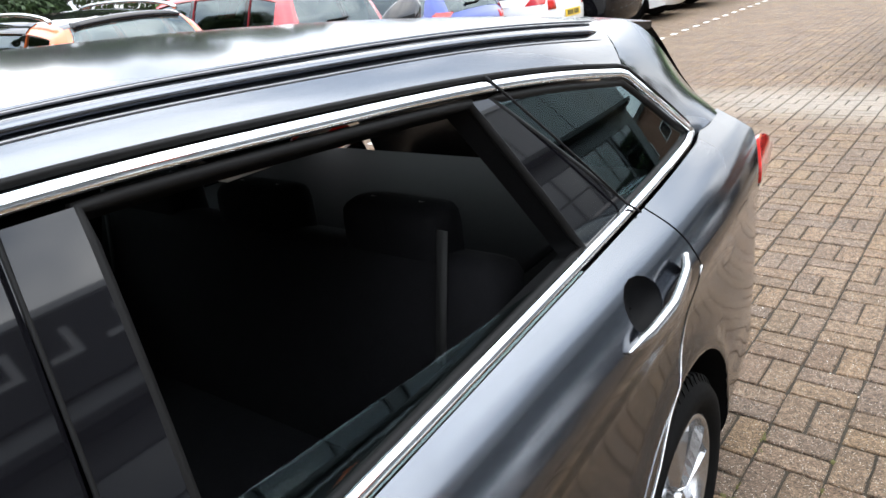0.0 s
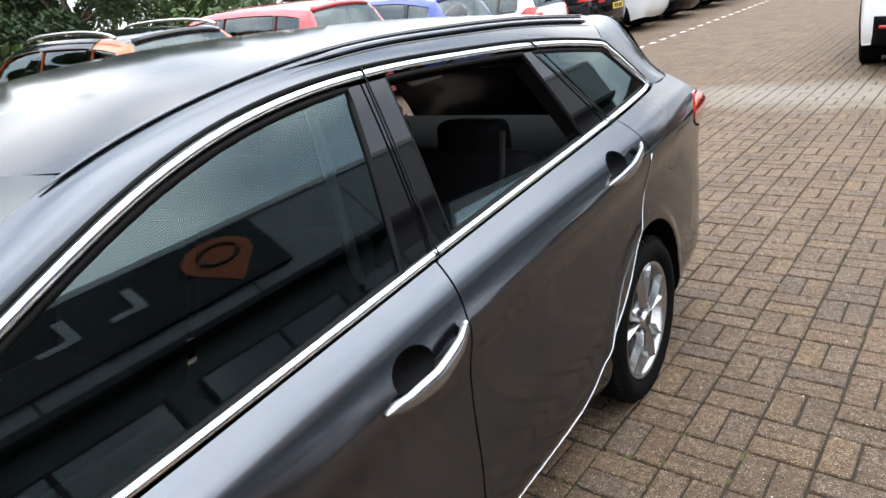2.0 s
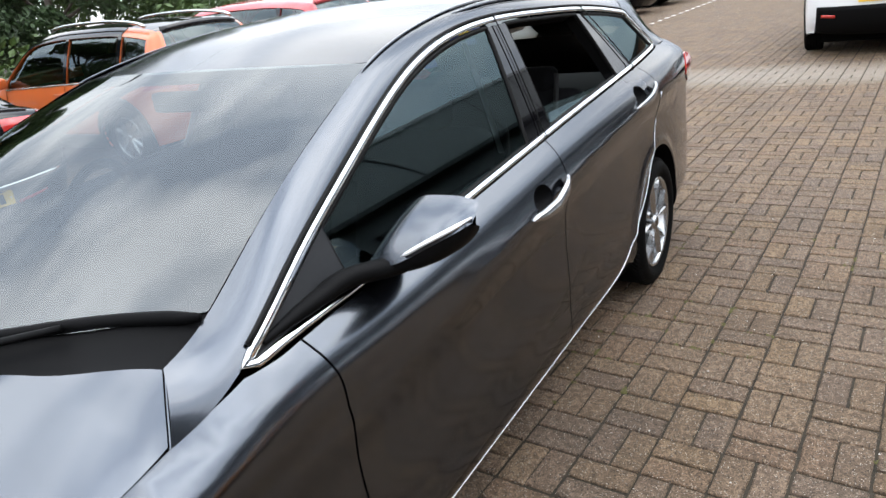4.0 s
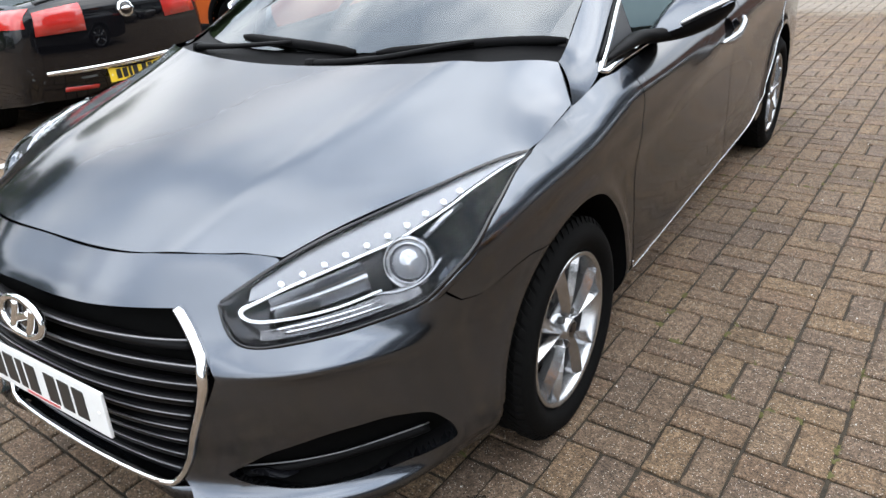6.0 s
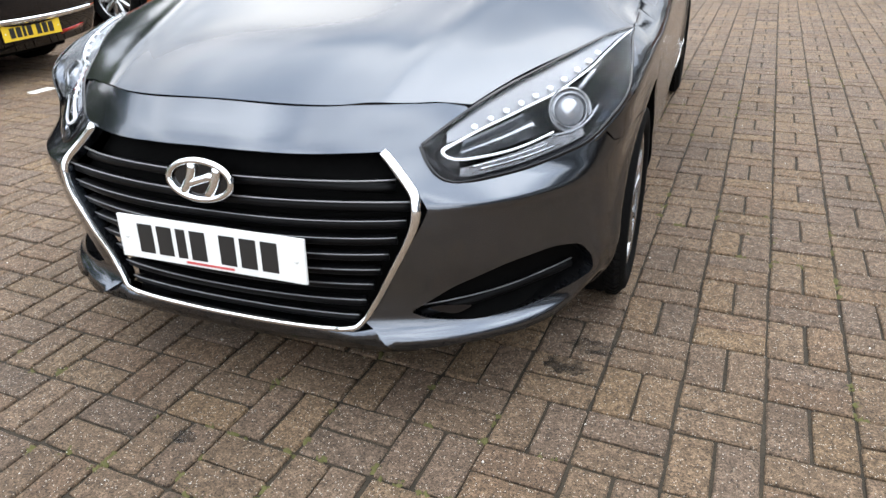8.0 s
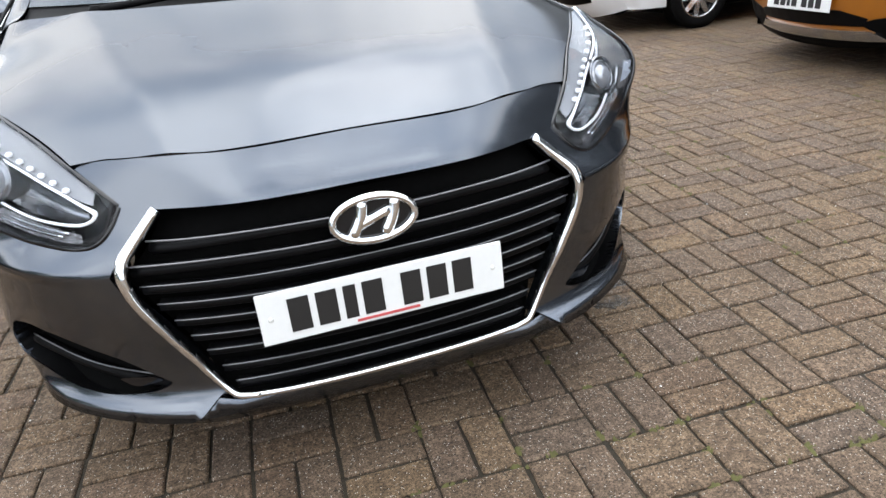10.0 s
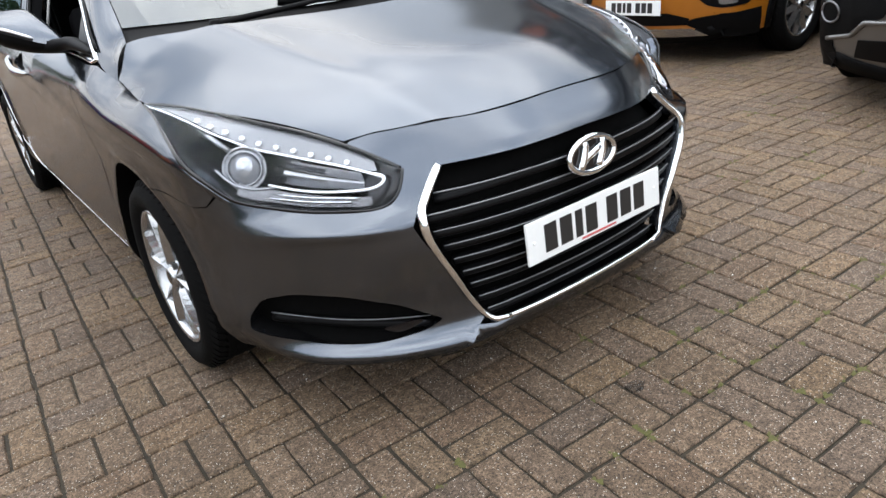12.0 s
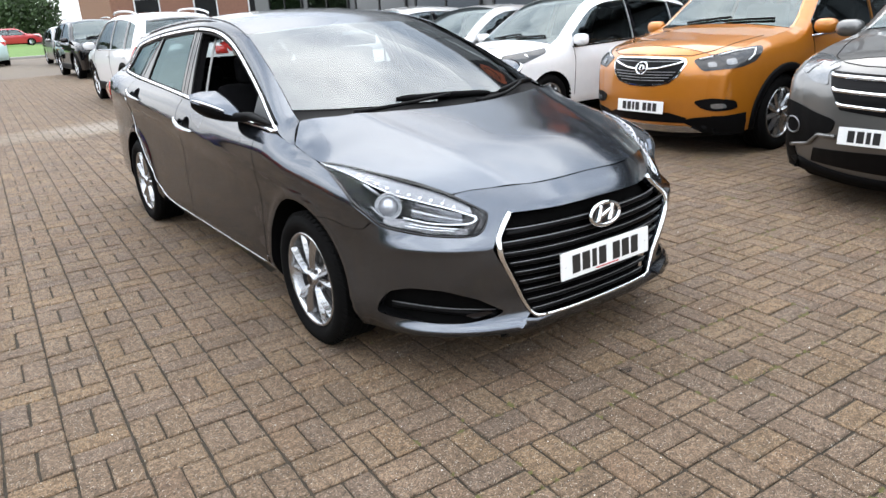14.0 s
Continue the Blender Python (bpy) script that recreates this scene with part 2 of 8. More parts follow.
def from_edge(pts, loop):
    a, b = loop, np.roll(loop, -1, axis=0)
    best = np.full(len(pts), 9e9)
    for p, q in zip(a, b):
        d = q - p
        t = np.clip(((pts - p) @ d) / max(d @ d, 1e-12), 0, 1)
        best = np.minimum(best, np.linalg.norm(pts - p - t[:, None] * d, axis=1))
    return best


from mathutils.bvhtree import BVHTree
from mathutils.geometry import delaunay_2d_cdt


def panel(name, fn, loop, material, parent, holes=(), step=0.035, edge=0.02, depth=0.014, flip=1, label="", lift=0.0, ring_depth=None):
    """A sheet cut out of the surface fn(u, v) along a loop, less holes, with turned-in edges and the surface's own normals.
    flip -1 mirrors it to the other side of the car (x to -x)."""
    loops = [resample(l, edge) for l in (loop, *holes)]
    lo, hi = loops[0].min(0), loops[0].max(0)
    gu, gv = np.meshgrid(np.arange(lo[0] + step / 2, hi[0], step), np.arange(lo[1] + step / 2, hi[1], step))
    grid = np.c_[gu.ravel(), gv.ravel()]
    keep = inside(grid, loops[0])
    for h in loops[1:]:
        keep &= ~inside(grid, h)
    grid = grid[keep]
    for l in loops:
        if len(grid):
            grid = grid[from_edge(grid, l) > step * 0.45]
    pts, edges = [], []
    for l in loops:
        k = len(pts)
        pts += [tuple(p) for p in l]
        edges += [(k + i, k + (i + 1) % len(l)) for i in range(len(l))]
    pts += [tuple(p) for p in grid]
    co, _, tris, *_ = delaunay_2d_cdt([Vector(p) for p in pts], edges, [], 0, 1e-6)
    uv = np.array([tuple(c) for c in co])
    mid = np.array([uv[list(t)].mean(0) for t in tris])
    ok = inside(mid, loops[0])
    for h in loops[1:]:
        ok &= ~inside(mid, h)
    tris = [t for t, o in zip(tris, ok) if o]
    e = 0.004
    p = fn(uv[:, 0], uv[:, 1])
    du = fn(uv[:, 0] + e, uv[:, 1]) - fn(uv[:, 0] - e, uv[:, 1])
    dv = fn(uv[:, 0], uv[:, 1] + e) - fn(uv[:, 0], uv[:, 1] - e)
    nor = np.cross(du, dv)
    nor /= np.maximum(np.linalg.norm(nor, axis=1), 1e-9)[:, None]
    area = np.array([(uv[t[1], 0] - uv[t[0], 0]) * (uv[t[2], 1] - uv[t[0], 1]) - (uv[t[2], 0] - uv[t[0], 0]) * (uv[t[1], 1] - uv[t[0], 1]) for t in tris])
    tris = [t if a > 0 else (t[0], t[2], t[1]) for t, a in zip(tris, area)]
    # outward is away from the car's middle line
    centre = np.array([0.0, 1.4, 0.6])
    if np.mean(np.sum(nor * (p - centre), axis=1)) < 0:
        nor, tris = -nor, [(t[0], t[2], t[1]) for t in tris]
    p = p + nor * lift
    verts, faces, normals = list(p), list(tris), list(nor)
    count = {}
    for t in tris:
        for a, b in ((t[0], t[1]), (t[1], t[2]), (t[2], t[0])):
            count[(a, b)] = count.get((a, b), 0) + 1
    if depth:
        for (a, b) in [k for k in count if (k[1], k[0]) not in count]:
            along = p[b] - p[a]
            side = np.cross(along, nor[a])
            side /= max(np.linalg.norm(side), 1e-9)
            k = len(verts)
            verts += [p[a], p[b], p[b] - nor[b] * depth, p[a] - nor[a] * depth]
            normals += [side] * 4
            faces.append((k + 1, k, k + 3, k + 2))
    verts, normals = np.array(verts), np.array(normals)
    if flip < 0:
        verts[:, 0] *= -1
        normals[:, 0] *= -1
        faces = [tuple(reversed(f)) for f in faces]
    return raw(name, verts, faces, material, parent, label, True, normals)


def grid_faces(nu, nv, wrap=False):
    return [(i * nv + j, (i + 1) % nu * nv + j, (i + 1) % nu * nv + (j + 1), i * nv + j + 1)
            for i in range(nu if wrap else nu - 1) for j in range(nv - 1)]


def loft(name, curves, material, parent, n=40, m=8, flip=1, label="", both=True, outward=None):
    """A smooth sheet through two or more curves (callables of 0..1)."""
    t = np.linspace(0, 1, n)
    rows = np.stack([c(t) for c in curves], 1)
    if len(curves) > 2:
        s = np.linspace(0, 1, len(curves))
        w = np.linspace(0, 1, m)
        rows = np.stack([Curve(r, s)(w) for r in rows], 0)
    else:
        w = np.linspace(0, 1, m)[None, :, None]
        rows = rows[:, :1] * (1 - w) + rows[:, 1:] * w
    v = rows.reshape(-1, 3).copy()
    f = grid_faces(n, m)
    a, b, c = (v[f[len(f) // 2][k]] for k in (0, 1, 2))
    nrm = np.cross(b - a, c - a)
    want = np.array(outward) if outward is not None else a - np.array([0, 1.4, 0.6])
    if nrm @ want < 0:
        f = [tuple(reversed(q)) for q in f]
    if flip < 0:
        v[:, 0] *= -1
        f = [tuple(reversed(q)) for q in f]
    return raw(name, v, f, material, parent, label)


def tube(name, pts, radius, material, parent, sides=8, flip=1, label="", flat=1.0, up=(0, 0, 1), closed=False, taper=None, caps=True):
    """A bar of round or flattened section along a path of points."""
    p = np.array(pts, float).copy()
    n = len(p)
    verts, faces = [], []
    for i in range(n):
        a, b = (p[i - 1], p[(i + 1) % n]) if closed else (p[max(i - 1, 0)], p[min(i + 1, n - 1)])
        d = (b - a) / max(np.linalg.norm(b - a), 1e-9)
        u = np.cross(d, np.array(up, float))
        u = u / max(np.linalg.norm(u), 1e-9)
        w = np.cross(u, d)
        r = radius * (taper[i] if taper is not None else 1)
        for k in range(sides):
            g = 2 * math.pi * (k + 0.5) / sides
            verts.append(p[i] + u * math.cos(g) * r + w * math.sin(g) * r * flat)
    for i in range(n if closed else n - 1):
        j = (i + 1) % n
        for k in range(sides):
            q = (k + 1) % sides
            faces.append((i * sides + k, i * sides + q, j * sides + q, j * sides + k))
    if not closed and caps:
        faces += [tuple(reversed(range(sides))), tuple(range((n - 1) * sides, n * sides))]
    verts = np.array(verts)
    if flip < 0:
        verts[:, 0] *= -1
        faces = [tuple(reversed(f)) for f in faces]
    return raw(name, verts, faces, material, parent, label)


def strip(name, pts, nors, width, height, material, parent, flip=1, label="", closed=False):
    """A raised moulding of trapezoid section that lies on a surface: points, the surface's normals, and its cross direction from both."""
    p, nn = np.array(pts, float), np.array(nors, float)
    n = len(p)
    verts, faces = [], []
    prof = [(-1, -0.4), (-1, 0.55), (-0.6, 1), (0.6, 1), (1, 0.55), (1, -0.4)]
    for i in range(n):
        a, b = (p[i - 1], p[(i + 1) % n]) if closed else (p[max(i - 1, 0)], p[min(i + 1, n - 1)])
        d = (b - a) / max(np.linalg.norm(b - a), 1e-9)
        c = np.cross(nn[i], d)
        c /= max(np.linalg.norm(c), 1e-9)
        w = width[i] if np.ndim(width) else width
        for s, h in prof:
            verts.append(p[i] + c * s * w / 2 + nn[i] * h * height)
    m = len(prof)
    for i in range(n if closed else n - 1):
        j = (i + 1) % n
        faces += [(i * m + k, j * m + k, j * m + k + 1, i * m + k + 1) for k in range(m - 1)]
    if not closed:
        faces += [tuple(range(m)), tuple(reversed(range((n - 1) * m, n * m)))]
    verts = np.array(verts)
    if flip < 0:
        verts[:, 0] *= -1
        faces = [tuple(reversed(f)) for f in faces]
    me = raw(name, verts, faces, material, parent, label, smooth=True)
    return me


def box_bm(a, b, bevel=0.0, segments=2):
    bm = bmesh.new()
    bmesh.ops.create_cube(bm, size=1)
    for v in bm.verts:
        for k in range(3):
            v.co[k] = (a[k] + b[k]) / 2 + v.co[k] * (b[k] - a[k])
    if bevel:
        bmesh.ops.bevel(bm, geom=bm.edges[:], offset=bevel, segments=segments, affect="EDGES", profile=0.6)
    return bm


def lathe(profile, sides=48, axis="x"):
    """verts and faces of a profile of (r, h) turned round the x axis."""
    v, f, m = [], [], len(profile)
    for i in range(sides):
        g = 2 * math.pi * i / sides
        v += [(h, r * math.cos(g), r * math.sin(g)) for r, h in profile]
    for i in range(sides):
        j = (i + 1) % sides
        f += [(i * m + k, i * m + k + 1, j * m + k + 1, j * m + k) for k in range(m - 1)]
    return v, f
M_SATIN_DARK = mat("dark_satin_trim", (0.20, 0.20, 0.21), 0.3, 0.6, spread=0.1)
M_SAIL = mat("grey_sail_trim", (0.022, 0.023, 0.025), 0.4, 0.3, spread=0.1)


M_HANDLE = mat("satin_door_handle", (0.36, 0.365, 0.375), 0.2, 0.95, spread=0.04)
M_GRILLE = mat("black_grille_plastic", (0.0025, 0.0025, 0.003), 0.45, spread=0.2, scale=20, spec=0.12)


def orient(ob, at, facing):
    """Stands a flat thing that is drawn in its own x and z so that its -y side faces a direction."""
    f = Vector(facing).normalized()
    x = Vector((0, 0, 1)).cross(-f).normalized() * -1
    x = (-f).cross(Vector((0, 0, 1))).normalized() if x.length == 0 else x
    y = -f
    x = y.cross(Vector((0, 0, 1))).normalized()
    z = x.cross(y)
    ob.matrix_basis = Matrix.Translation(at) @ Matrix((x, y, z)).transposed().to_4x4()


def number_plate(car, at, facing, material, w=0.52, h=0.111, red_line=False):
    """A plate whose characters are plain dark bars."""
    plate = part("number_plate", box_bm((-w / 2, -0.004, -h / 2), (w / 2, 0.004, h / 2), 0.003), material, car, "number plate with plain dark bars", smooth=False)
    orient(plate, at, facing)
    ch, x = h * 0.66, -w * 0.385
    for k in range(7):
        cw = w * 0.05 if k == 2 else w * 0.082
        part("character_bar", box_bm((x, -0.0056, -ch / 2), (x + cw, -0.003, ch / 2), 0), M_INK, plate, smooth=False)
        x += cw + w * 0.026 + (w * 0.05 if k == 3 else 0)
    for sx in (-1, 1):
        bm = bmesh.new()
        bmesh.ops.create_uvsphere(bm, u_segments=10, v_segments=6, radius=0.006, matrix=Matrix.Translation((sx * w * 0.455, -0.004, 0)) @ Matrix.Diagonal((1, 0.5, 1, 1)))
        part("screw_cap", bm, M_PLATE, plate)
    if red_line:
        part("dealer_line", box_bm((-w * 0.13, -0.0052, -h * 0.44), (w * 0.13, -0.003, -h * 0.39), 0), M_REDINK, plate, smooth=False)
    return plate


def door_handle(door, hy, hz, s):
    """A paddle that springs from a pointed foot, broad at its rear end, over a dark cup."""
    t = np.linspace(0, 1, 25)
    yy, zz = hy - 0.135 + 0.268 * t, hz - 0.020 + 0.040 * t - 0.012 * np.sin(math.pi * t)
    half = np.interp(t, [0, 0.12, 0.35, 0.6, 0.9, 1.0], [0.003, 0.012, 0.018, 0.020, 0.020, 0.017])
    off = 0.004 + 0.030 * np.interp(t, [0, 0.2, 0.5, 0.85, 1.0], [0, 0.6, 1.0, 0.9, 0.45])
    prof = [(1.0, -0.012), (1.0, -0.002), (0.72, 0.003), (0.0, 0.005), (-0.72, 0.003), (-1.0, -0.002), (-1.0, -0.012)]
    v = []
    for y, z, h, o in zip(yy, zz, half, off):
        p, n = side(y, z), side_normal(np.array(y), np.array(z))
        v += [p + n * (o + d) + np.array([0, 0, 1.0]) * h * k for k, d in prof]
    v, m = np.array(v), len(prof)
    v[:, 0] *= s
    f = grid_faces(25, m) + [(k, k + 1, m - 2 - k, m - 1 - k) for k in range(2)] + [tuple(24 * m + k for k in range(m))]
    if s > 0:
        f = [tuple(reversed(q)) for q in f]
    raw("handle", v, f, M_HANDLE, door, "bright satin door handle")
    g = np.linspace(0, 2 * math.pi, 24, endpoint=False)
    rows = []
    for k, (r, d) in enumerate(((1.02, 0.0), (0.9, -0.014), (0.6, -0.026), (0.05, -0.03))):
        y2, z2 = hy - 0.03 + 0.062 * r * np.cos(g), hz + 0.012 + 0.042 * r * np.sin(g)
        rows.append(side(y2, z2) + side_normal(y2, z2) * d)
    v = np.concatenate(rows)
    v[:, 0] *= s
    f = [(k * 24 + i, k * 24 + (i + 1) % 24, (k + 1) * 24 + (i + 1) % 24, (k + 1) * 24 + i) for k in range(3) for i in range(24)]
    raw("handle_cup", v, f, M_BLACK, door)


def wheel_arch(car, s):
    for cy in (FW, RW):
        pts = arch_arc(cy, 0.20, 0.20, n=40, r=ARCH)
        yy, zz = np.array(pts).T
        p = side(yy, zz)
        q = p.copy()
        q[:, 0] = 0.60
        rim = p.copy()
        c = np.array([0, cy, AXLE])
        rim[:, 0] -= 0.018
        v = np.concatenate([p, rim, q])
        v[:, 0] *= s
        m = len(p)
        f = [(k * m + i, k * m + i + 1, (k + 1) * m + i + 1, (k + 1) * m + i) for k in range(2) for i in range(m - 1)]
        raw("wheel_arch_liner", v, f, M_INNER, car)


def greenhouse(car, s):
    top = lambda y, d=0.016: float(f_top(y)) - d
    low = lambda y, d=0.006: float(f_zb(y)) + d
    line = lambda a, b, n=9: np.linspace(a, b, n)
    glass_f = [(y, low(y)) for y in line(0.60, 1.546)] + [(y, top(y)) for y in line(1.65, 0.60, 25)]
    b1 = [(1.546, low(1.546)), (1.643, low(1.643)), (1.702, top(1.702)), (1.65, top(1.65))]
    b2 = [(1.648, low(1.648)), (1.724, low(1.724)), (1.772, top(1.772)), (1.707, top(1.707))]
    glass_r = [(y, low(y)) for y in line(1.724, 2.478)] + [(y, top(y)) for y in line(2.36, 1.772)]
    c1 = [(2.478, low(2.478)), (2.666, low(2.666)), (2.404, top(2.404)), (2.36, top(2.36))]
    qg = [(2.672, low(2.672))] + [(y, low(y)) for y in line(2.8, 3.08, 4)] + [(3.105, 1.095), (3.05, 1.125), (2.95, 1.195), (2.868, 1.252)] + [(y, top(y)) for y in line(2.84, 2.41, 6)]
    sail = [(0.30, low(0.30, 0.004)), (0.60, low(0.60)), (0.60, top(0.60)), (0.45, top(0.45)), (0.36, top(0.36, 0.012))]
    panel("sail_panel", side, sail, M_SAIL, car, step=0.05, edge=0.03, depth=0.012, lift=-0.002, flip=s)
    panel("door_pillar", side, b1, M_BLACKGLOSS, car, step=0.05, edge=0.03, depth=0.03, lift=-0.003, flip=s, label="gloss black door pillar trim")
    panel("door_pillar", side, b2, M_BLACKGLOSS, car, step=0.05, edge=0.03, depth=0.03, lift=-0.003, flip=s, label="gloss black door pillar trim")
    panel("rear_door_pillar", side, c1, M_BLACKGLOSS, car, step=0.05, edge=0.03, depth=0.03, lift=-0.003, flip=s, label="gloss black door pillar trim")
    if s > 0:
        panel("front_window", side, glass_f, M_SIDEGLASS, car, step=0.06, edge=0.04, depth=0, lift=-0.010, flip=s)
        stub = [(1.726, low(1.726, -0.01)), (2.46, low(2.46, -0.01)), (2.40, low(2.4, 0.002)), (2.05, low(2.05, 0.038)), (1.728, low(1.728, 0.075))]
        panel("rear_window", side, stub, M_SIDEGLASS, car, step=0.06, edge=0.03, depth=0, lift=-0.022, flip=s, label="side window wound almost fully down")
    else:
        panel("rear_window", side, glass_r, M_SIDEGLASS, car, step=0.06, edge=0.04, depth=0, lift=-0.010, flip=s)
    panel("quarter_window", side, qg, M_SIDEGLASS, car, step=0.06, edge=0.03, depth=0, lift=-0.008, flip=s)
    # seals round the openings
    for lp in (glass_f, glass_r, qg):
        pts = resample(lp, 0.03)
        p, n = side(pts[:, 0], pts[:, 1]), side_normal(pts[:, 0], pts[:, 1])
        tube("window_seal", p - n * 0.010, 0.0085, M_SEAL, car, sides=6, flip=s, closed=True, up=(1, 0, 0))
    # inner frame of the doors, so that an open window shows depth
    for lp in (glass_f, glass_r):
        pts = resample(lp, 0.03)
        c = pts.mean(0)
        p, n = side(pts[:, 0], pts[:, 1]), side_normal(pts[:, 0], pts[:, 1])
        shrink = c + (pts - c) * 0.985
        p2 = side(shrink[:, 0], shrink[:, 1]) - n * 0.055
        m = len(p)
        v = np.concatenate([p - n * 0.012, p2])
        v[:, 0] *= s
        raw("door_frame", v, [(i, (i + 1) % m, m + (i + 1) % m, m + i) for i in range(m)], M_BLACK, car)
    # chrome line: over the windows, down the back, along the belt
    up = [(y, float(f_top(y))) for y in line(0.275, 2.86, 60)]
    back = [(2.885, 1.262), (2.95, 1.215), (3.04, 1.150), (3.105, 1.103), (3.128, 1.086)]
    lowl = [(3.11, belt(3.11, 0.002))] + [(y, belt(y, -0.002)) for y in line(3.06, 0.30, 45)]
    pts = resample(up + back + lowl, 0.02)
    keep = np.ones(len(pts), bool)
    p, n = side(pts[:, 0], pts[:, 1]), side_normal(pts[:, 0], pts[:, 1])
    strip("window_chrome", p + n * 0.001, n, 0.018, 0.006, M_CHROME, car, flip=s, closed=True, label="chrome strip round the side windows")
    seal = resample([(y, float(f_top(y)) + 0.0145) for y in line(0.30, 2.86, 50)] + [(2.90, 1.272), (3.0, 1.198), (3.12, 1.108)], 0.03, closed=False)
    p, n = side(seal[:, 0], seal[:, 1]), side_normal(seal[:, 0], seal[:, 1])
    tube("chrome_seal", p + n * 0.001, 0.005, M_SEAL, car, sides=6, flip=s, up=(1, 0, 0))
    for gy, gz0, gz1, gy1 in ((1.6455, belt(1.6455, -0.013), float(f_top(1.705)) + 0.012, 1.705), (2.669, belt(2.669, -0.013), float(f_top(2.407)) + 0.012, 2.407)):
        yy, zz = line(gy, gy1, 12), line(gz0, gz1, 12)
        p, n = side(yy, zz), side_normal(yy, zz)
        tube("door_gap", p + n * 0.0075, 0.0024, M_SEAL, car, sides=5, flip=s, up=(1, 0, 0))


def fin_bm(x, y, z):
    bm = bmesh.new()
    bmesh.ops.create_uvsphere(bm, u_segments=20, v_segments=12, radius=1)
    for v in bm.verts:
        k = max(v.co.z, -0.2)
        v.co = Vector((v.co.x * 0.03 * (1 - 0.6 * max(k, 0)), v.co.y * 0.085 + 0.045 * max(k, 0), k * 0.055))
    bmesh.ops.translate(bm, verts=bm.verts, vec=(x, y, z))
    return bm


def lamp_patch():
    top = [(0.474, -0.743, 0.680), (0.512, -0.702, 0.710), (0.560, -0.640, 0.744), (0.648, -0.487, 0.788), (0.738, -0.337, 0.823), (0.790, -0.236, 0.840), (0.841, -0.140, 0.846)]
    low = [(0.474, 0.680), (0.497, 0.645), (0.53, 0.618), (0.60, 0.610), (0.68, 0.617), (0.755, 0.636), (0.81, 0.662)]
    b = [tuple(front(np.array(a_of_x(x, z)), np.array(z))) for x, z in low]
    b += [(float(side_x(y, z)) - 0.002, y, z) for y, z in ((-0.492, 0.704), (-0.46, 0.733), (-0.42, 0.759), (-0.38, 0.779), (-0.30, 0.806), (-0.24, 0.825), (-0.185, 0.838))] + [top[-1]]
    return Curve(top), Curve(b)


LAMP_OUT = np.array([0.60, -0.68, 0.42])


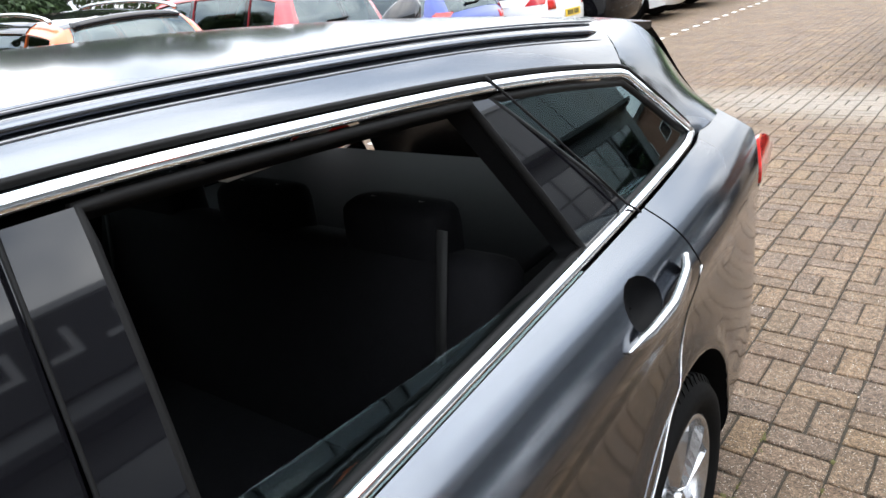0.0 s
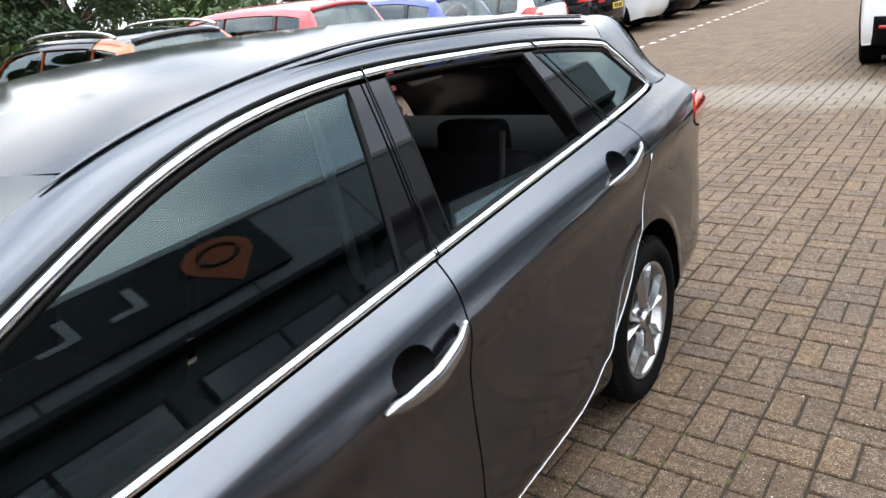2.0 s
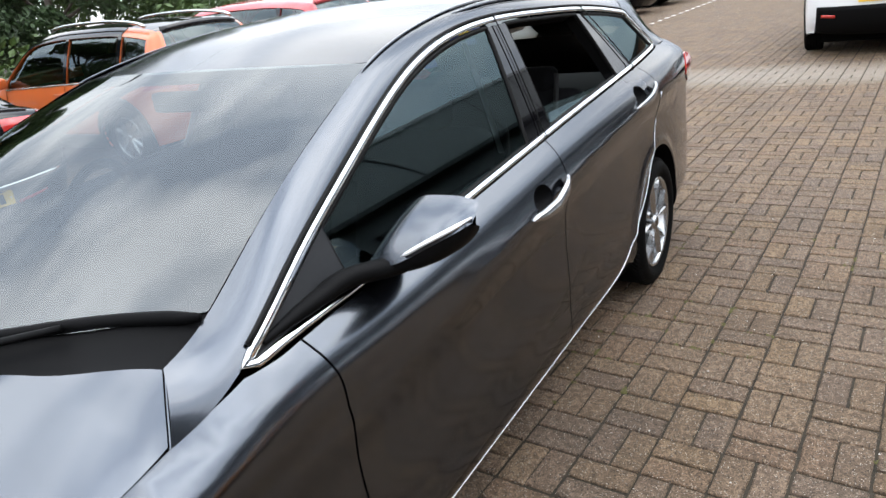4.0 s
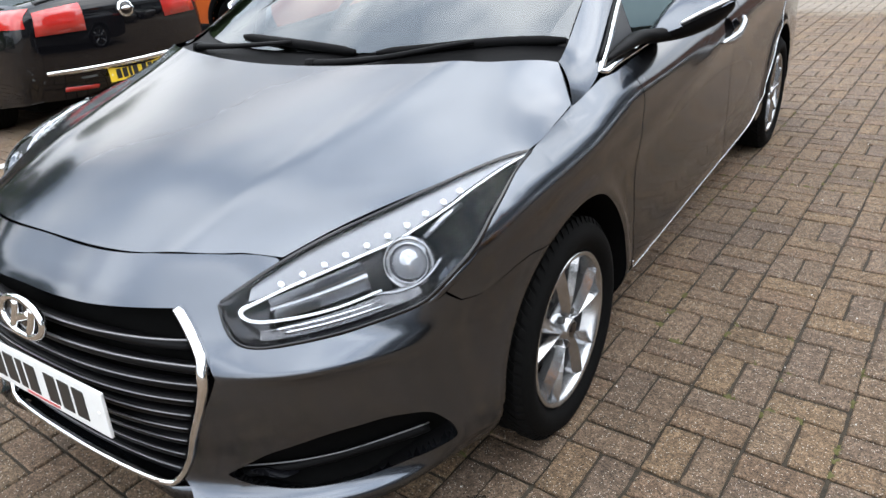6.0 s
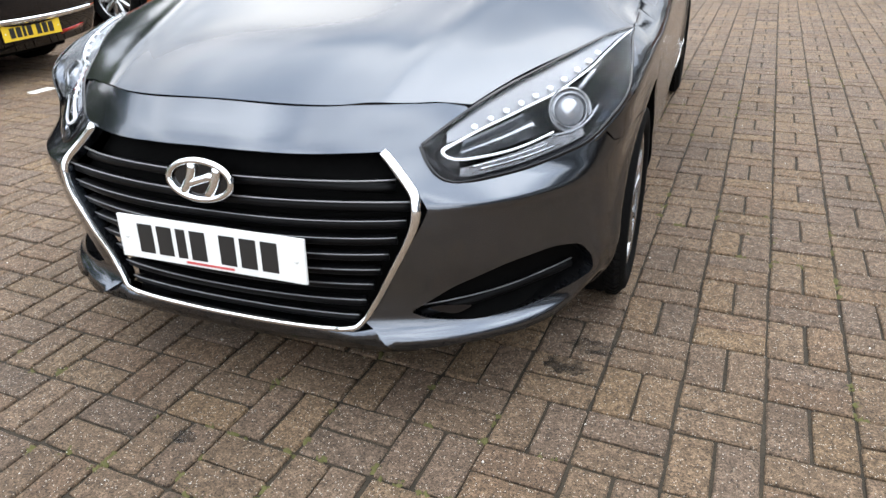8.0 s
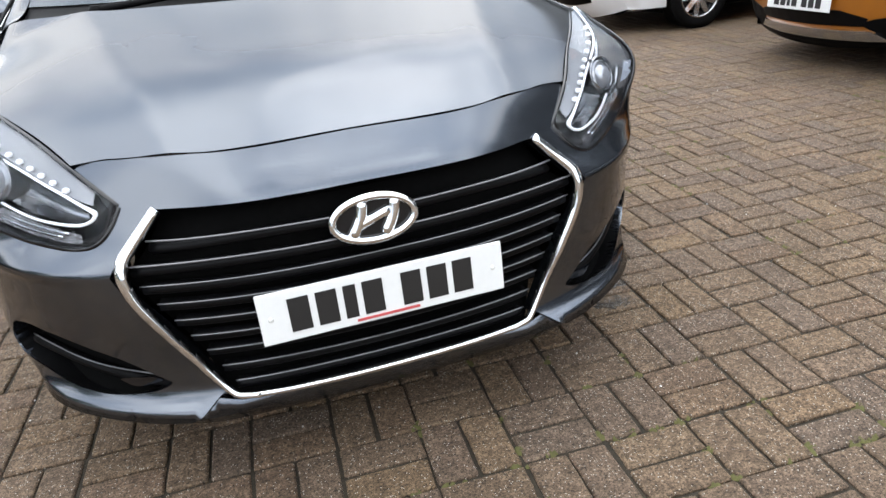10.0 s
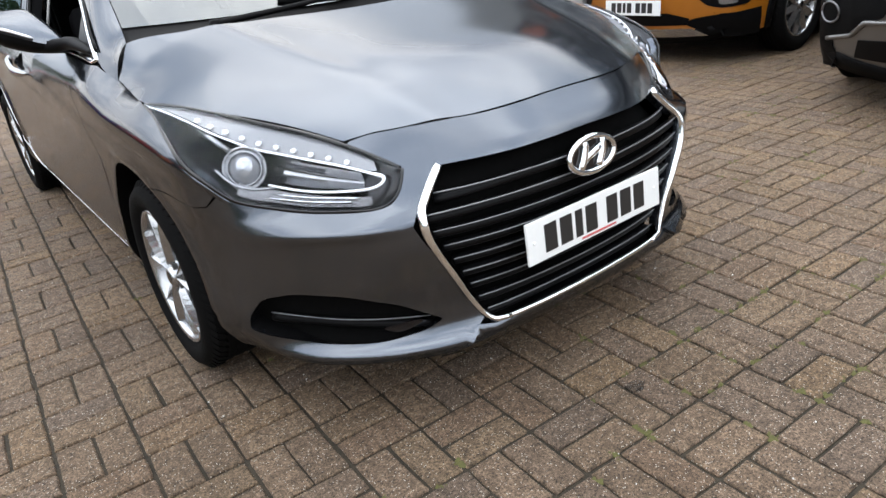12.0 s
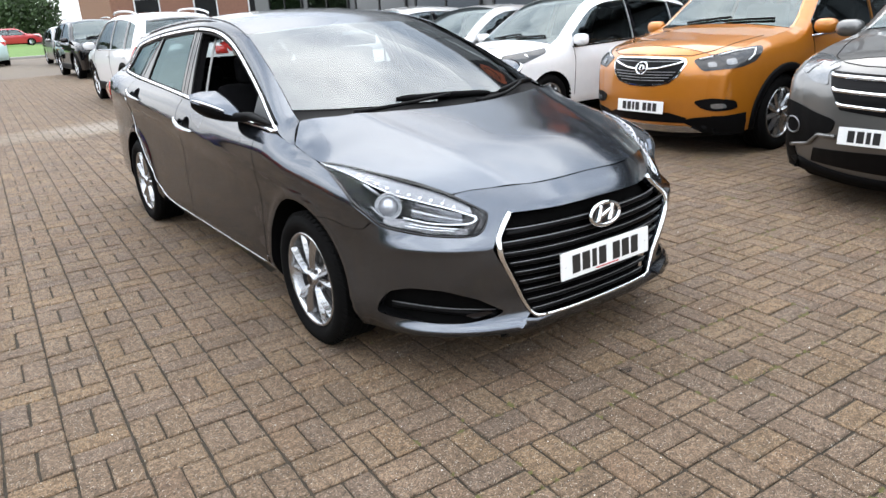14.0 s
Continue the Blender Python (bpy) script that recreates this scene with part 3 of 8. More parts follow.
def headlamp(car, s):
    lamp = tagged(new("headlight"), "clear headlight with a projector and a lit white light guide")
    lamp.parent = car
    T, B = lamp_patch()

    def at(t, w, lift=0.0):
        t, w = np.broadcast_arrays(np.asarray(t, float), np.asarray(w, float))
        p = T(t) * (1 - w)[..., None] + B(t) * w[..., None]
        return p + LAMP_OUT * (0.06 * (w * (1 - w)) + lift)[..., None]
    t, w = np.meshgrid(np.linspace(0, 1, 50), np.linspace(0, 1, 14), indexing="ij")
    for nm, lift, m_ in (("lens", 0.004, M_LENS), ("housing", None, M_HOUSING)):
        v = at(t.ravel(), w.ravel(), lift if lift else 0)
        if lift is None:
            v = v - LAMP_OUT * (0.30 * (w * (1 - w)).ravel() * np.clip(4 * t.ravel() * 1.0, 0, 1))[:, None]
        v = v.copy()
        v[:, 0] *= s
        f = grid_faces(50, 14)
        q0 = f[len(f) // 2]
        if np.cross(v[q0[1]] - v[q0[0]], v[q0[2]] - v[q0[0]]) @ (LAMP_OUT * np.array([s, 1, 1])) < 0:
            f = [tuple(reversed(q)) for q in f]
        raw(nm, v, f, m_, lamp)
    tt = np.linspace(0, 1, 60)
    rim = np.concatenate([T(tt), B(tt[::-1])])
    tube("lamp_seal", rim - LAMP_OUT * 0.001, 0.0062, M_BLACKGLOSS, lamp, sides=6, flip=s, closed=False)
    # rounded body-coloured lip below and beside the lamp
    tl = np.linspace(0.03, 0.93, 50)
    tube("lamp_lip", B(tl) - LAMP_OUT * 0.010 + np.array([0.002, 0.0, -0.0085]), 0.0100, M_PAINT, lamp, sides=10, flip=s, taper=np.interp(tl, [0.03, 0.08, 0.8, 0.93], [0.5, 1, 1, 0.5]))
    # light guide: in from the tip, round the inner corner, out along the foot
    path = [(0.975, 0.62), (0.93, 0.48), (0.85, 0.40), (0.70, 0.36), (0.55, 0.34), (0.40, 0.33), (0.27, 0.33), (0.17, 0.34), (0.105, 0.39), (0.085, 0.50), (0.115, 0.62), (0.18, 0.69), (0.26, 0.73), (0.34, 0.74), (0.42, 0.73)]
    g = Curve(path)(np.linspace(0, 1, 80))
    tube("light_guide", at(g[:, 0], g[:, 1], -0.008), 0.0038, M_WHITE_LED, lamp, sides=8, flip=s, flat=0.8, label="lit white light guide",
         taper=np.interp(np.linspace(0, 1, 80), [0, 0.1, 0.6, 0.66, 0.72, 1], [0.35, 0.7, 1, 1.5, 1.2, 0.8]))
    for w0, w1, t0, t1 in ((0.80, 0.83, 0.17, 0.40), (0.86, 0.885, 0.19, 0.42)):
        line = np.array([at(a, b, -0.010) for a, b in zip(np.linspace(t0, t1, 16), np.linspace(w0, w1, 16))])
        tube("bright_edge", line, 0.0032, M_REFLECTOR, lamp, sides=6, flip=s, taper=np.interp(np.linspace(0, 1, 16), [0, 0.8, 1], [1, 0.9, 0.2]))
    for k in np.linspace(0.19, 0.72, 10):
        bm = bmesh.new()
        c = at(k, 0.255, -0.004)
        bmesh.ops.create_icosphere(bm, subdivisions=2, radius=0.0062, matrix=Matrix.Translation((c[0] * s, c[1], c[2])) @ Matrix.Diagonal((1.3, 1, 1.0, 1)))
        part("led_bead", bm, M_WHITE_LED, lamp)
    # pale shelf above the guide, from the inner corner to the tip
    tq, wq = np.meshgrid(np.linspace(0.10, 0.985, 34), np.linspace(0.03, 0.32, 6), indexing="ij")
    v = at(tq.ravel(), wq.ravel(), -0.010 - 0.004 * (wq.ravel() / 0.4)).copy()
    v[:, 0] *= s
    raw("led_shelf", v, grid_faces(34, 6), M_SHELF, lamp)
    tq, wq = np.meshgrid(np.linspace(0.155, 0.40, 24), np.linspace(0.38, 0.68, 8), indexing="ij")
    v = at(tq.ravel(), wq.ravel(), -0.016 - 0.03 * np.sin(math.pi * (wq.ravel() - 0.38) / 0.30)).copy()
    v[:, 0] *= s
    raw("upper_reflector", v, grid_faces(24, 8), M_BOWL, lamp)
    tq, wq = np.meshgrid(np.linspace(0.14, 0.50, 24), np.linspace(0.78, 0.93, 5), indexing="ij")
    v = at(tq.ravel(), wq.ravel(), -0.013).copy()
    v[:, 0] *= s
    raw("lower_reflector", v, grid_faces(24, 5), M_FLUTED, lamp)
    tq, wq = np.meshgrid(np.linspace(0.27, 0.40, 12), np.linspace(0.46, 0.64, 6), indexing="ij")
    v = (at(tq.ravel(), wq.ravel(), -0.03) - LAMP_OUT * 0.04 * np.sin(math.pi * (wq.ravel() - 0.46) / 0.18)[:, None]).copy()
    v[:, 0] *= s
    raw("main_reflector", v, grid_faces(12, 6), M_REFLECTOR, lamp)
    # projector
    c = at(0.505, 0.60, -0.024)
    n = LAMP_OUT / np.linalg.norm(LAMP_OUT)
    n = np.array([0.42, -0.85, 0.30])
    n /= np.linalg.norm(n)
    quat = Vector((n[0] * s, n[1], n[2])).to_track_quat("X", "Z")
    place = Matrix.Translation((c[0] * s, c[1], c[2])) @ quat.to_matrix().to_4x4()
    for nm, prof, m_ in (("projector_ring", [(0.035, 0.0), (0.037, 0.010), (0.041, 0.013), (0.043, 0.004), (0.046, 0.004), (0.049, 0.012), (0.053, 0.008), (0.054, -0.006), (0.050, -0.04)], M_BOWL),
                         ("projector_lens", [(0.036, 0.0), (0.034, 0.008), (0.026, 0.017), (0.015, 0.022), (0.0, 0.024)], M_PROJ)):
        vv, ff = lathe(prof, 36)
        ob = raw(nm, vv, ff, m_, lamp)
        ob.matrix_basis = place
    e = np.array([at(0.57, 0.48, -0.026), at(0.64, 0.43, -0.020), at(0.70, 0.44, -0.022)])
    tube("side_reflector", e, 0.010, M_BOWL, lamp, sides=8, flip=s, flat=0.7)
    # bright collar below the projector and small chrome fins out to the tip
    e = np.array([at(0.40, 0.74, -0.014), at(0.45, 0.80, -0.016), at(0.52, 0.83, -0.018), at(0.58, 0.79, -0.020)])
    tube("projector_collar", Curve(e)(np.linspace(0, 1, 16)), 0.006, M_BOWL, lamp, sides=8, flip=s, flat=0.7)


M_BOWL = mat("grey_lamp_bowl", (0.30, 0.305, 0.315), 0.14, 0.95, spread=0.3, scale=7)
M_FLUTED = mat("fluted_reflector", (0.30, 0.30, 0.31), 0.25, 0.8, spread=0.5, scale=40, bump=0.6, bump_scale=90)
M_SHELF = mat("pale_lamp_shelf", (0.26, 0.265, 0.275), 0.35, 0.1, spread=0.1, scale=25)
M_PROJ = mat("projector_glass", (0.42, 0.43, 0.45), 0.05, 0.5, spread=0.1, coat=1.0)


def door_mirror(car, s):
    mir = tagged(new("door_mirror"), "grey door mirror with a clear indicator strip")
    mir.parent = car
    ks = [0.0, 0.02, 0.07, 0.15, 0.27, 0.4, 0.53, 0.66, 0.78, 0.88, 0.95, 0.985, 1.0]
    zt = soft([0.0, 0.12, 0.3, 0.7, 1.0], [1.045, 1.076, 1.088, 1.090, 1.080])
    zb = soft([0.0, 0.4, 0.8, 1.0], [0.926, 0.944, 0.985, 1.032])
    zs = soft([0.0, 0.3, 0.7, 1.0], [0.956, 0.976, 1.020, 1.050])
    yf = soft([0.0, 0.5, 0.85, 1.0], [0.632, 0.642, 0.675, 0.728])
    cap, shell, back, n_c, n_s = [], [], [], 12, 9
    for k in ks:
        x, top, low, cut_z, fy = 0.838 + 0.217 * k, float(zt(k)), float(zb(k)), float(zs(k)), float(yf(k))
        fat = 1.0 - (0.55 if k == 0 else 0.18 if k == 0.02 else 0) - (0.6 if k == 1 else 0.2 if k == 0.985 else 0)
        mid = np.array([0.715, cut_z])
        lean = -0.045 * (1 - k) ** 2
        for q in np.linspace(0, 1, n_c):
            g = math.pi / 2 * q
            p = np.array([0.768 - (0.768 - fy) * (0.45 * math.sin(g) + 0.55 * q), cut_z + (top - cut_z) * (0.45 * math.cos(g) + 0.55 * (1 - q))])
            p = mid + (p - mid) * fat
            cap.append(((x + lean * (p[1] - 1.0) / 0.09 * -1.0) * s, p[0], p[1]))
        for q in np.linspace(0, 1, n_s):
            g = math.pi / 2 * q
            p = np.array([0.762 - (0.762 - fy - 0.002) * math.cos(g) ** 0.6, cut_z - (cut_z - low) * math.sin(g) ** 0.75])
            p = mid + (p - mid) * fat
            shell.append(((x + lean * (p[1] - 1.0) / 0.09 * -1.0) * s, p[0], p[1]))
    turn = (lambda f: [tuple(reversed(q)) for q in f]) if s > 0 else (lambda f: f)
    raw("cap", cap, turn(grid_faces(len(ks), n_c)), M_PAINT, mir)
    raw("lower_shell", shell, turn(grid_faces(len(ks), n_s)), M_BLACK, mir)
    n = len(ks)
    rim_pts = [cap[i * n_c] for i in range(n)] + [shell[i * n_s + n_s - 1] for i in range(n - 1, -1, -1)]
    c = tuple(np.mean(rim_pts, axis=0))
    raw("back_shell", rim_pts + [(c[0], c[1] - 0.012, c[2])], [(i, (i + 1) % len(rim_pts), len(rim_pts)) for i in range(len(rim_pts))], M_BLACK, mir)
    kk = np.linspace(0.42, 0.985, 18)
    ind = np.array([(0.838 + 0.217 * k, float(yf(k)) + 0.001, float(zs(k)) + 0.0125) for k in kk])
    tube("indicator", ind, 0.0082, M_INDIC, mir, sides=8, flip=s, flat=0.6, taper=np.interp(np.linspace(0, 1, 18), [0, 0.08, 0.8, 1], [0.5, 1, 1, 0.5]))
    gl = [(0.948 + 0.084 * math.cos(g), 0.770 + 0.004 * math.cos(g), 1.020 + 0.046 * math.sin(g)) for g in np.linspace(0, 2 * math.pi, 28, endpoint=False)]
    raw("mirror_glass", [(x * s, y, z) for x, y, z in gl] + [(0.948 * s, 0.770, 1.020)], [(i, (i + 1) % 28, 28) for i in range(28)], M_CHROME, mir)
    foot = [(float(side_x(y, z)) + d, y, z) for y, z, d in ((0.33, 0.952, 0.0), (0.42, 0.962, 0.008), (0.50, 0.968, 0.018), (0.57, 0.972, 0.030))]
    arm = Curve(foot + [(0.868, 0.635, 0.966), (0.90, 0.675, 0.968)])(np.linspace(0, 1, 20))
    tube("arm", arm, 0.026, M_BLACK, mir, sides=10, flip=s, flat=0.8, taper=np.interp(np.linspace(0, 1, 20), [0, 0.25, 0.6, 1], [0.3, 0.65, 1.0, 1.05]))


M_INDIC = mat("clear_indicator", (0.75, 0.76, 0.78), 0.18, 0.3, spread=0.05, coat=1.0)


def wipers(car):
    for pts, arm in (([(0.735, 0.288, 1.008), (0.62, 0.235, 1.012), (0.50, 0.165, 1.012), (0.40, 0.105, 1.008), (0.285, 0.045, 1.005)],
                      [(0.53, 0.155, 1.022), (0.46, 0.10, 1.016), (0.36, 0.045, 1.002), (0.24, 0.0, 0.990), (0.10, -0.02, 0.982)]),
                     ([(0.215, 0.04, 1.006), (0.05, 0.045, 1.018), (-0.12, 0.065, 1.024), (-0.30, 0.105, 1.026)],
                      [(-0.03, 0.045, 1.026), (-0.16, 0.03, 1.018), (-0.30, 0.04, 1.008), (-0.44, 0.07, 0.998), (-0.52, 0.09, 0.992)])):
        w = tagged(new("windscreen_wiper"), "black windscreen wiper at rest")
        w.parent = car
        b = Curve(pts)(np.linspace(0, 1, 24))
        tube("blade", b, 0.011, M_BLACK, w, sides=8, flat=1.3, taper=np.interp(np.linspace(0, 1, 24), [0, 0.1, 0.9, 1], [0.6, 1, 1, 0.5]))
        a = Curve(arm)(np.linspace(0, 1, 20))
        tube("arm", a, 0.010, M_BLACK, w, sides=8, flat=0.8, taper=np.interp(np.linspace(0, 1, 20), [0, 0.5, 1], [0.8, 1, 1.5]))
        bm = bmesh.new()
        bmesh.ops.create_cone(bm, cap_ends=True, segments=16, radius1=0.022, radius2=0.016, depth=0.025, matrix=Matrix.Translation((arm[-1][0], arm[-1][1], arm[-1][2])))
        part("pivot", bm, M_BLACK, w)


WHEEL_DATA = {}


def road_wheel(car, s, cy):
    hub = tagged(new("wheel"), "silver ten-spoke alloy wheel with a black tyre")
    hub.parent = car
    hub.matrix_basis = Matrix.Translation((0.872 * s, cy, AXLE)) @ (pose(0, 0, 0) if s > 0 else pose(0, 0, 0, 0, 0, 180))
    alloy_wheel(hub, 0.303, 0.214, 0.205, spokes=5)


def alloy_wheel(hub, r_tyre, r_rim, width, spokes=5, petals=True, alloy=None, segments=48):
    """Tyre, rim, spokes, brake disc and cap; x outward, the outer face at x = 0."""
    alloy = alloy or M_ALLOY
    key = (round(r_tyre, 3), round(r_rim, 3), width, spokes, petals, alloy.name, segments)
    if key in WHEEL_DATA:
        for nm, me in WHEEL_DATA[key]:
            o = new(nm, me)
            o.parent = hub
        return
    made = []
    sw = r_tyre - r_rim
    prof = [(r_rim - 0.004, -0.012), (r_rim + 0.004, -0.004), (r_rim + 0.012, 0.002), (r_rim + sw * 0.25, 0.012), (r_rim + sw * 0.5, 0.017), (r_rim + sw * 0.75, 0.012), (r_tyre - 0.012, 0.0), (r_tyre - 0.003, -0.014)]
    gx = np.linspace(-0.03, -width + 0.03, 5)
    for x in gx:
        prof += [(r_tyre, x + 0.012), (r_tyre, x - 0.004), (r_tyre - 0.007, x - 0.006), (r_tyre - 0.007, x - 0.010)]
    prof += [(r_tyre, -width + 0.01), (r_tyre - 0.02, -width), (r_rim, -width + 0.01)]
    v, f = lathe(prof, 72)
    made.append(raw("tyre", v, f, M_RUBBER, hub))
    # tread blocks on the shoulder
    vb, fb = [], []
    for i in range(64):
        g0, g1 = 2 * math.pi * i / 64, 2 * math.pi * (i + 0.62) / 64
        k = len(vb)
        for g in (g0, g1):
            for r, x in ((r_tyre - 0.012, 0.001), (r_tyre + 0.005, -0.012), (r_tyre + 0.005, -0.042), (r_tyre - 0.006, -0.044)):
                vb.append((x, r * math.cos(g + x * 3), r * math.sin(g + x * 3)))
        fb += [(k, k + 1, k + 5, k + 4), (k + 1, k + 2, k + 6, k + 5), (k + 2, k + 3, k + 7, k + 6), (k, k + 3, k + 2, k + 1), (k + 4, k + 5, k + 6, k + 7)]
    made.append(raw("tread", vb, fb, M_RUBBER, hub, smooth=False))
    v, f = lathe([(r_rim + 0.004, -0.010), (r_rim + 0.003, 0.002), (r_rim - 0.004, 0.004), (r_rim - 0.012, -0.002), (r_rim - 0.016, -0.020), (r_rim - 0.024, -0.045)], 72)
    made.append(raw("rim", v, f, alloy, hub))
    v, f = lathe([(r_rim - 0.024, -0.045), (r_rim - 0.03, -0.10), (r_rim - 0.012, -0.17)], 60)
    made.append(raw("rim_barrel", v, f, M_ALLOY_DARK, hub))
    v, f = lathe([(0.0, -0.052), (0.07, -0.052), (0.072, -0.06), (r_rim * 0.70, -0.060), (r_rim * 0.72, -0.068), (r_rim * 0.72, -0.085)], 40)
    made.append(raw("brake_disc", v, f, M_STEEL, hub))
    v, f = lathe([(0.0, -0.10), (r_rim - 0.02, -0.10)], 40)
    made.append(raw("backing_plate", v, f, M_INNER, hub))
    vs, fs = [], []
    pair = 2 if petals else 1
    for i in range(spokes):
        for h in range(pair):
            g = 2 * math.pi * (i + 0.25) / spokes + (0.26 if h else -0.26) * (1 if petals else 0)
            lean = (0.14 if h else -0.14) if petals else 0
            n = 9
            k0 = len(vs)
            for q in range(n):
                t = q / (n - 1)
                r = 0.030 + (r_rim - 0.038) * t
                ang = g - lean * (1 - t) ** 1.5 * 1.6 + lean * 0.2 * math.sin(math.pi * t)
                w0 = ((0.007 + 0.017 * t ** 0.7 - 0.012 * max(0, t - 0.8) / 0.2) if petals else 0.013 + 0.016 * math.sin(math.pi * (0.15 + 0.72 * t))) * r_rim / 0.214
                x = -0.016 + 0.012 * math.sin(math.pi * (0.1 + 0.6 * t)) - 0.010 * (t < 0.1)
                c, d = np.array([math.cos(ang), math.sin(ang)]), np.array([-math.sin(ang), math.cos(ang)])
                for ww, dx in ((-1, -0.034), (-1, -0.012), (-0.45 if h else 0.45, 0.006), (1, -0.012), (1, -0.034)):
                    pt = c * r + d * w0 * ww
                    vs.append((x + dx, pt[0], pt[1]))
            fs += [(k0 + a * 5 + b, k0 + (a + 1) * 5 + b, k0 + (a + 1) * 5 + b + 1, k0 + a * 5 + b + 1) for a in range(n - 1) for b in range(4)]
    made.append(raw("spokes", vs, fs, alloy, hub, smooth=False))
    v, f = lathe([(0.0, 0.004), (0.026, 0.003), (0.030, -0.002), (0.032, -0.02), (0.06, -0.024), (0.062, -0.05)], 32)
    made.append(raw("centre_cap", v, f, alloy, hub))
    v, f = lathe([(0.0, 0.0055), (0.022, 0.0045)], 24)
    made.append(raw("cap_disc", v, f, M_BLACKGLOSS, hub))
    for i in range(5):
        g = 2 * math.pi * (i + 0.75) / 5
        bm = bmesh.new()
        bmesh.ops.create_cone(bm, cap_ends=True, segments=6, radius1=0.010, radius2=0.009, depth=0.02, matrix=Matrix.Translation((-0.018, 0.050 * math.cos(g), 0.050 * math.sin(g))) @ Matrix.Rotation(math.pi / 2, 4, "Y"))
        made.append(part("wheel_nut", bm, M_STEEL, hub, smooth=False))
    WHEEL_DATA[key] = [(o.name.split(".")[0], o.data) for o in made]


def underbody(car):
    part("underbody", box_bm((-0.60, -0.55, 0.17), (0.60, 3.50, 0.30), 0.03), M_INNER, car)
    part("engine_bay", box_bm((-0.52, -0.52, 0.30), (0.52, 0.05, 0.66), 0.05), M_INNER, car)
    part("boot_floor", box_bm((-0.70, 2.65, 0.30), (0.70, 3.50, 0.62), 0.03), M_INNER, car)


def seat(car, x, y, wide=0.52, bench=False):
    st = tagged(new("car_seat"), "charcoal cloth car seat")
    st.parent = car
    st.location = (x, y, 0)
    w = wide / 2
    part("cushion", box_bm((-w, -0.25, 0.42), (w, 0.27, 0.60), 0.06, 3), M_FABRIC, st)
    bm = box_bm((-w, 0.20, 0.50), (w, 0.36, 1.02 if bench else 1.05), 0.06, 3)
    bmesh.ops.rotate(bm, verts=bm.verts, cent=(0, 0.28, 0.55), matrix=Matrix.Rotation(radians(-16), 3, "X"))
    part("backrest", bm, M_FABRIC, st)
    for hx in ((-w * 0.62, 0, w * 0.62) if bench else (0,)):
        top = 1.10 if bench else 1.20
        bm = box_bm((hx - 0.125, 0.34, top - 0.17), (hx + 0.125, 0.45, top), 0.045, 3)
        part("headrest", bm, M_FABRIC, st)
        for k in (-0.06, 0.06):
            tube("headrest_post", [(hx + k, 0.39, 1.00), (hx + k, 0.395, 1.10)], 0.007, M_STEEL, st, sides=8)
    return st


def interior(car):
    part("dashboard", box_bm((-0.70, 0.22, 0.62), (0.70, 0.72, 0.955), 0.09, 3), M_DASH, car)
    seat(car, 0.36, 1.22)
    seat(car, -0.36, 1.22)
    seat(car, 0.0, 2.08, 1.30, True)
    w = tagged(new("steering_wheel"), "dark steering wheel")
    w.parent = car
    w.matrix_basis = Matrix.Translation((-0.36, 0.80, 0.93)) @ Matrix.Rotation(radians(64), 4, "X")
    tube("grip", [(0.185 * math.cos(g), 0.185 * math.sin(g), 0) for g in np.linspace(0, 2 * math.pi, 36, endpoint=False)], 0.016, M_DASH, w, sides=8, closed=True)
    part("hub", box_bm((-0.08, -0.06, -0.03), (0.08, 0.06, 0.01), 0.02), M_DASH, w)
    for a in ((-0.18, 0.0), (0.18, 0.0), (0.0, -0.18)):
        tube("spoke", [(0, 0, -0.01), (a[0], a[1], 0)], 0.014, M_DASH, w, sides=6)
    for s in (1, -1):
        yy = np.linspace(0.5, 2.62, 40)
        rows = []
        for zf, inset in ((0.30, 0.10), (0.55, 0.13), (0.80, 0.12), (None, 0.085), (None, 0.03)):
            z = np.array([belt(y, -0.012 if inset < 0.08 else -0.03) for y in yy]) if zf is None else np.full(40, zf)
            p = side(yy, z)
            p[:, 0] -= inset
            rows.append(p)
        v = np.stack(rows, 1).reshape(-1, 3)
        v[:, 0] *= s
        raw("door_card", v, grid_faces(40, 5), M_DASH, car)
        pillar = np.linspace(0, 1, 9)
        py, pz = 1.487 + 0.098 * pillar, 0.985 + 0.325 * pillar
        pp = side(py, pz) - np.array([0.075, 0, 0])
        tube("pillar_trim", pp * np.array([s, 1, 1]), 0.017, M_LINING, car, sides=8, flat=0.35, up=(1, 0, 0), label="pale pillar trim behind the glass")
        # seat belts
        tube("seat_belt", [(0.66 * s, 1.72, 1.18), (0.655 * s, 1.70, 0.95), (0.66 * s, 1.66, 0.62)], 0.016, M_BELT, car, sides=4, flat=0.12, up=(1, 0, 0))
        tube("seat_belt", [(0.56 * s, 2.40, 1.08), (0.555 * s, 2.37, 0.90), (0.55 * s, 2.33, 0.66)], 0.016, M_BELT, car, sides=4, flat=0.12, up=(0, 1, 0))
        tube("grab_handle", [(0.56 * s, 1.95, 1.325), (0.545 * s, 2.0, 1.30), (0.545 * s, 2.12, 1.30), (0.56 * s, 2.17, 1.325)], 0.010, M_LINING, car, sides=8)
    xs, ys = np.meshgrid(np.linspace(-0.58, 0.58, 13), np.linspace(1.0, 3.4, 20), indexing="ij")
    p = roof(xs.ravel(), ys.ravel())
    p[:, 2] -= 0.035 + 0.02 * (np.abs(xs.ravel()) / 0.58) ** 4
    raw("headlining", p, grid_faces(13, 20), M_LINING, car)
    part("rear_shelf", box_bm((-0.62, 2.50, 0.93), (0.62, 3.25, 0.95), 0.01), M_DASH, car)
    part("interior_mirror", box_bm((-0.12, 0.93, 1.24), (0.12, 0.96, 1.30), 0.012), M_BLACK, car)


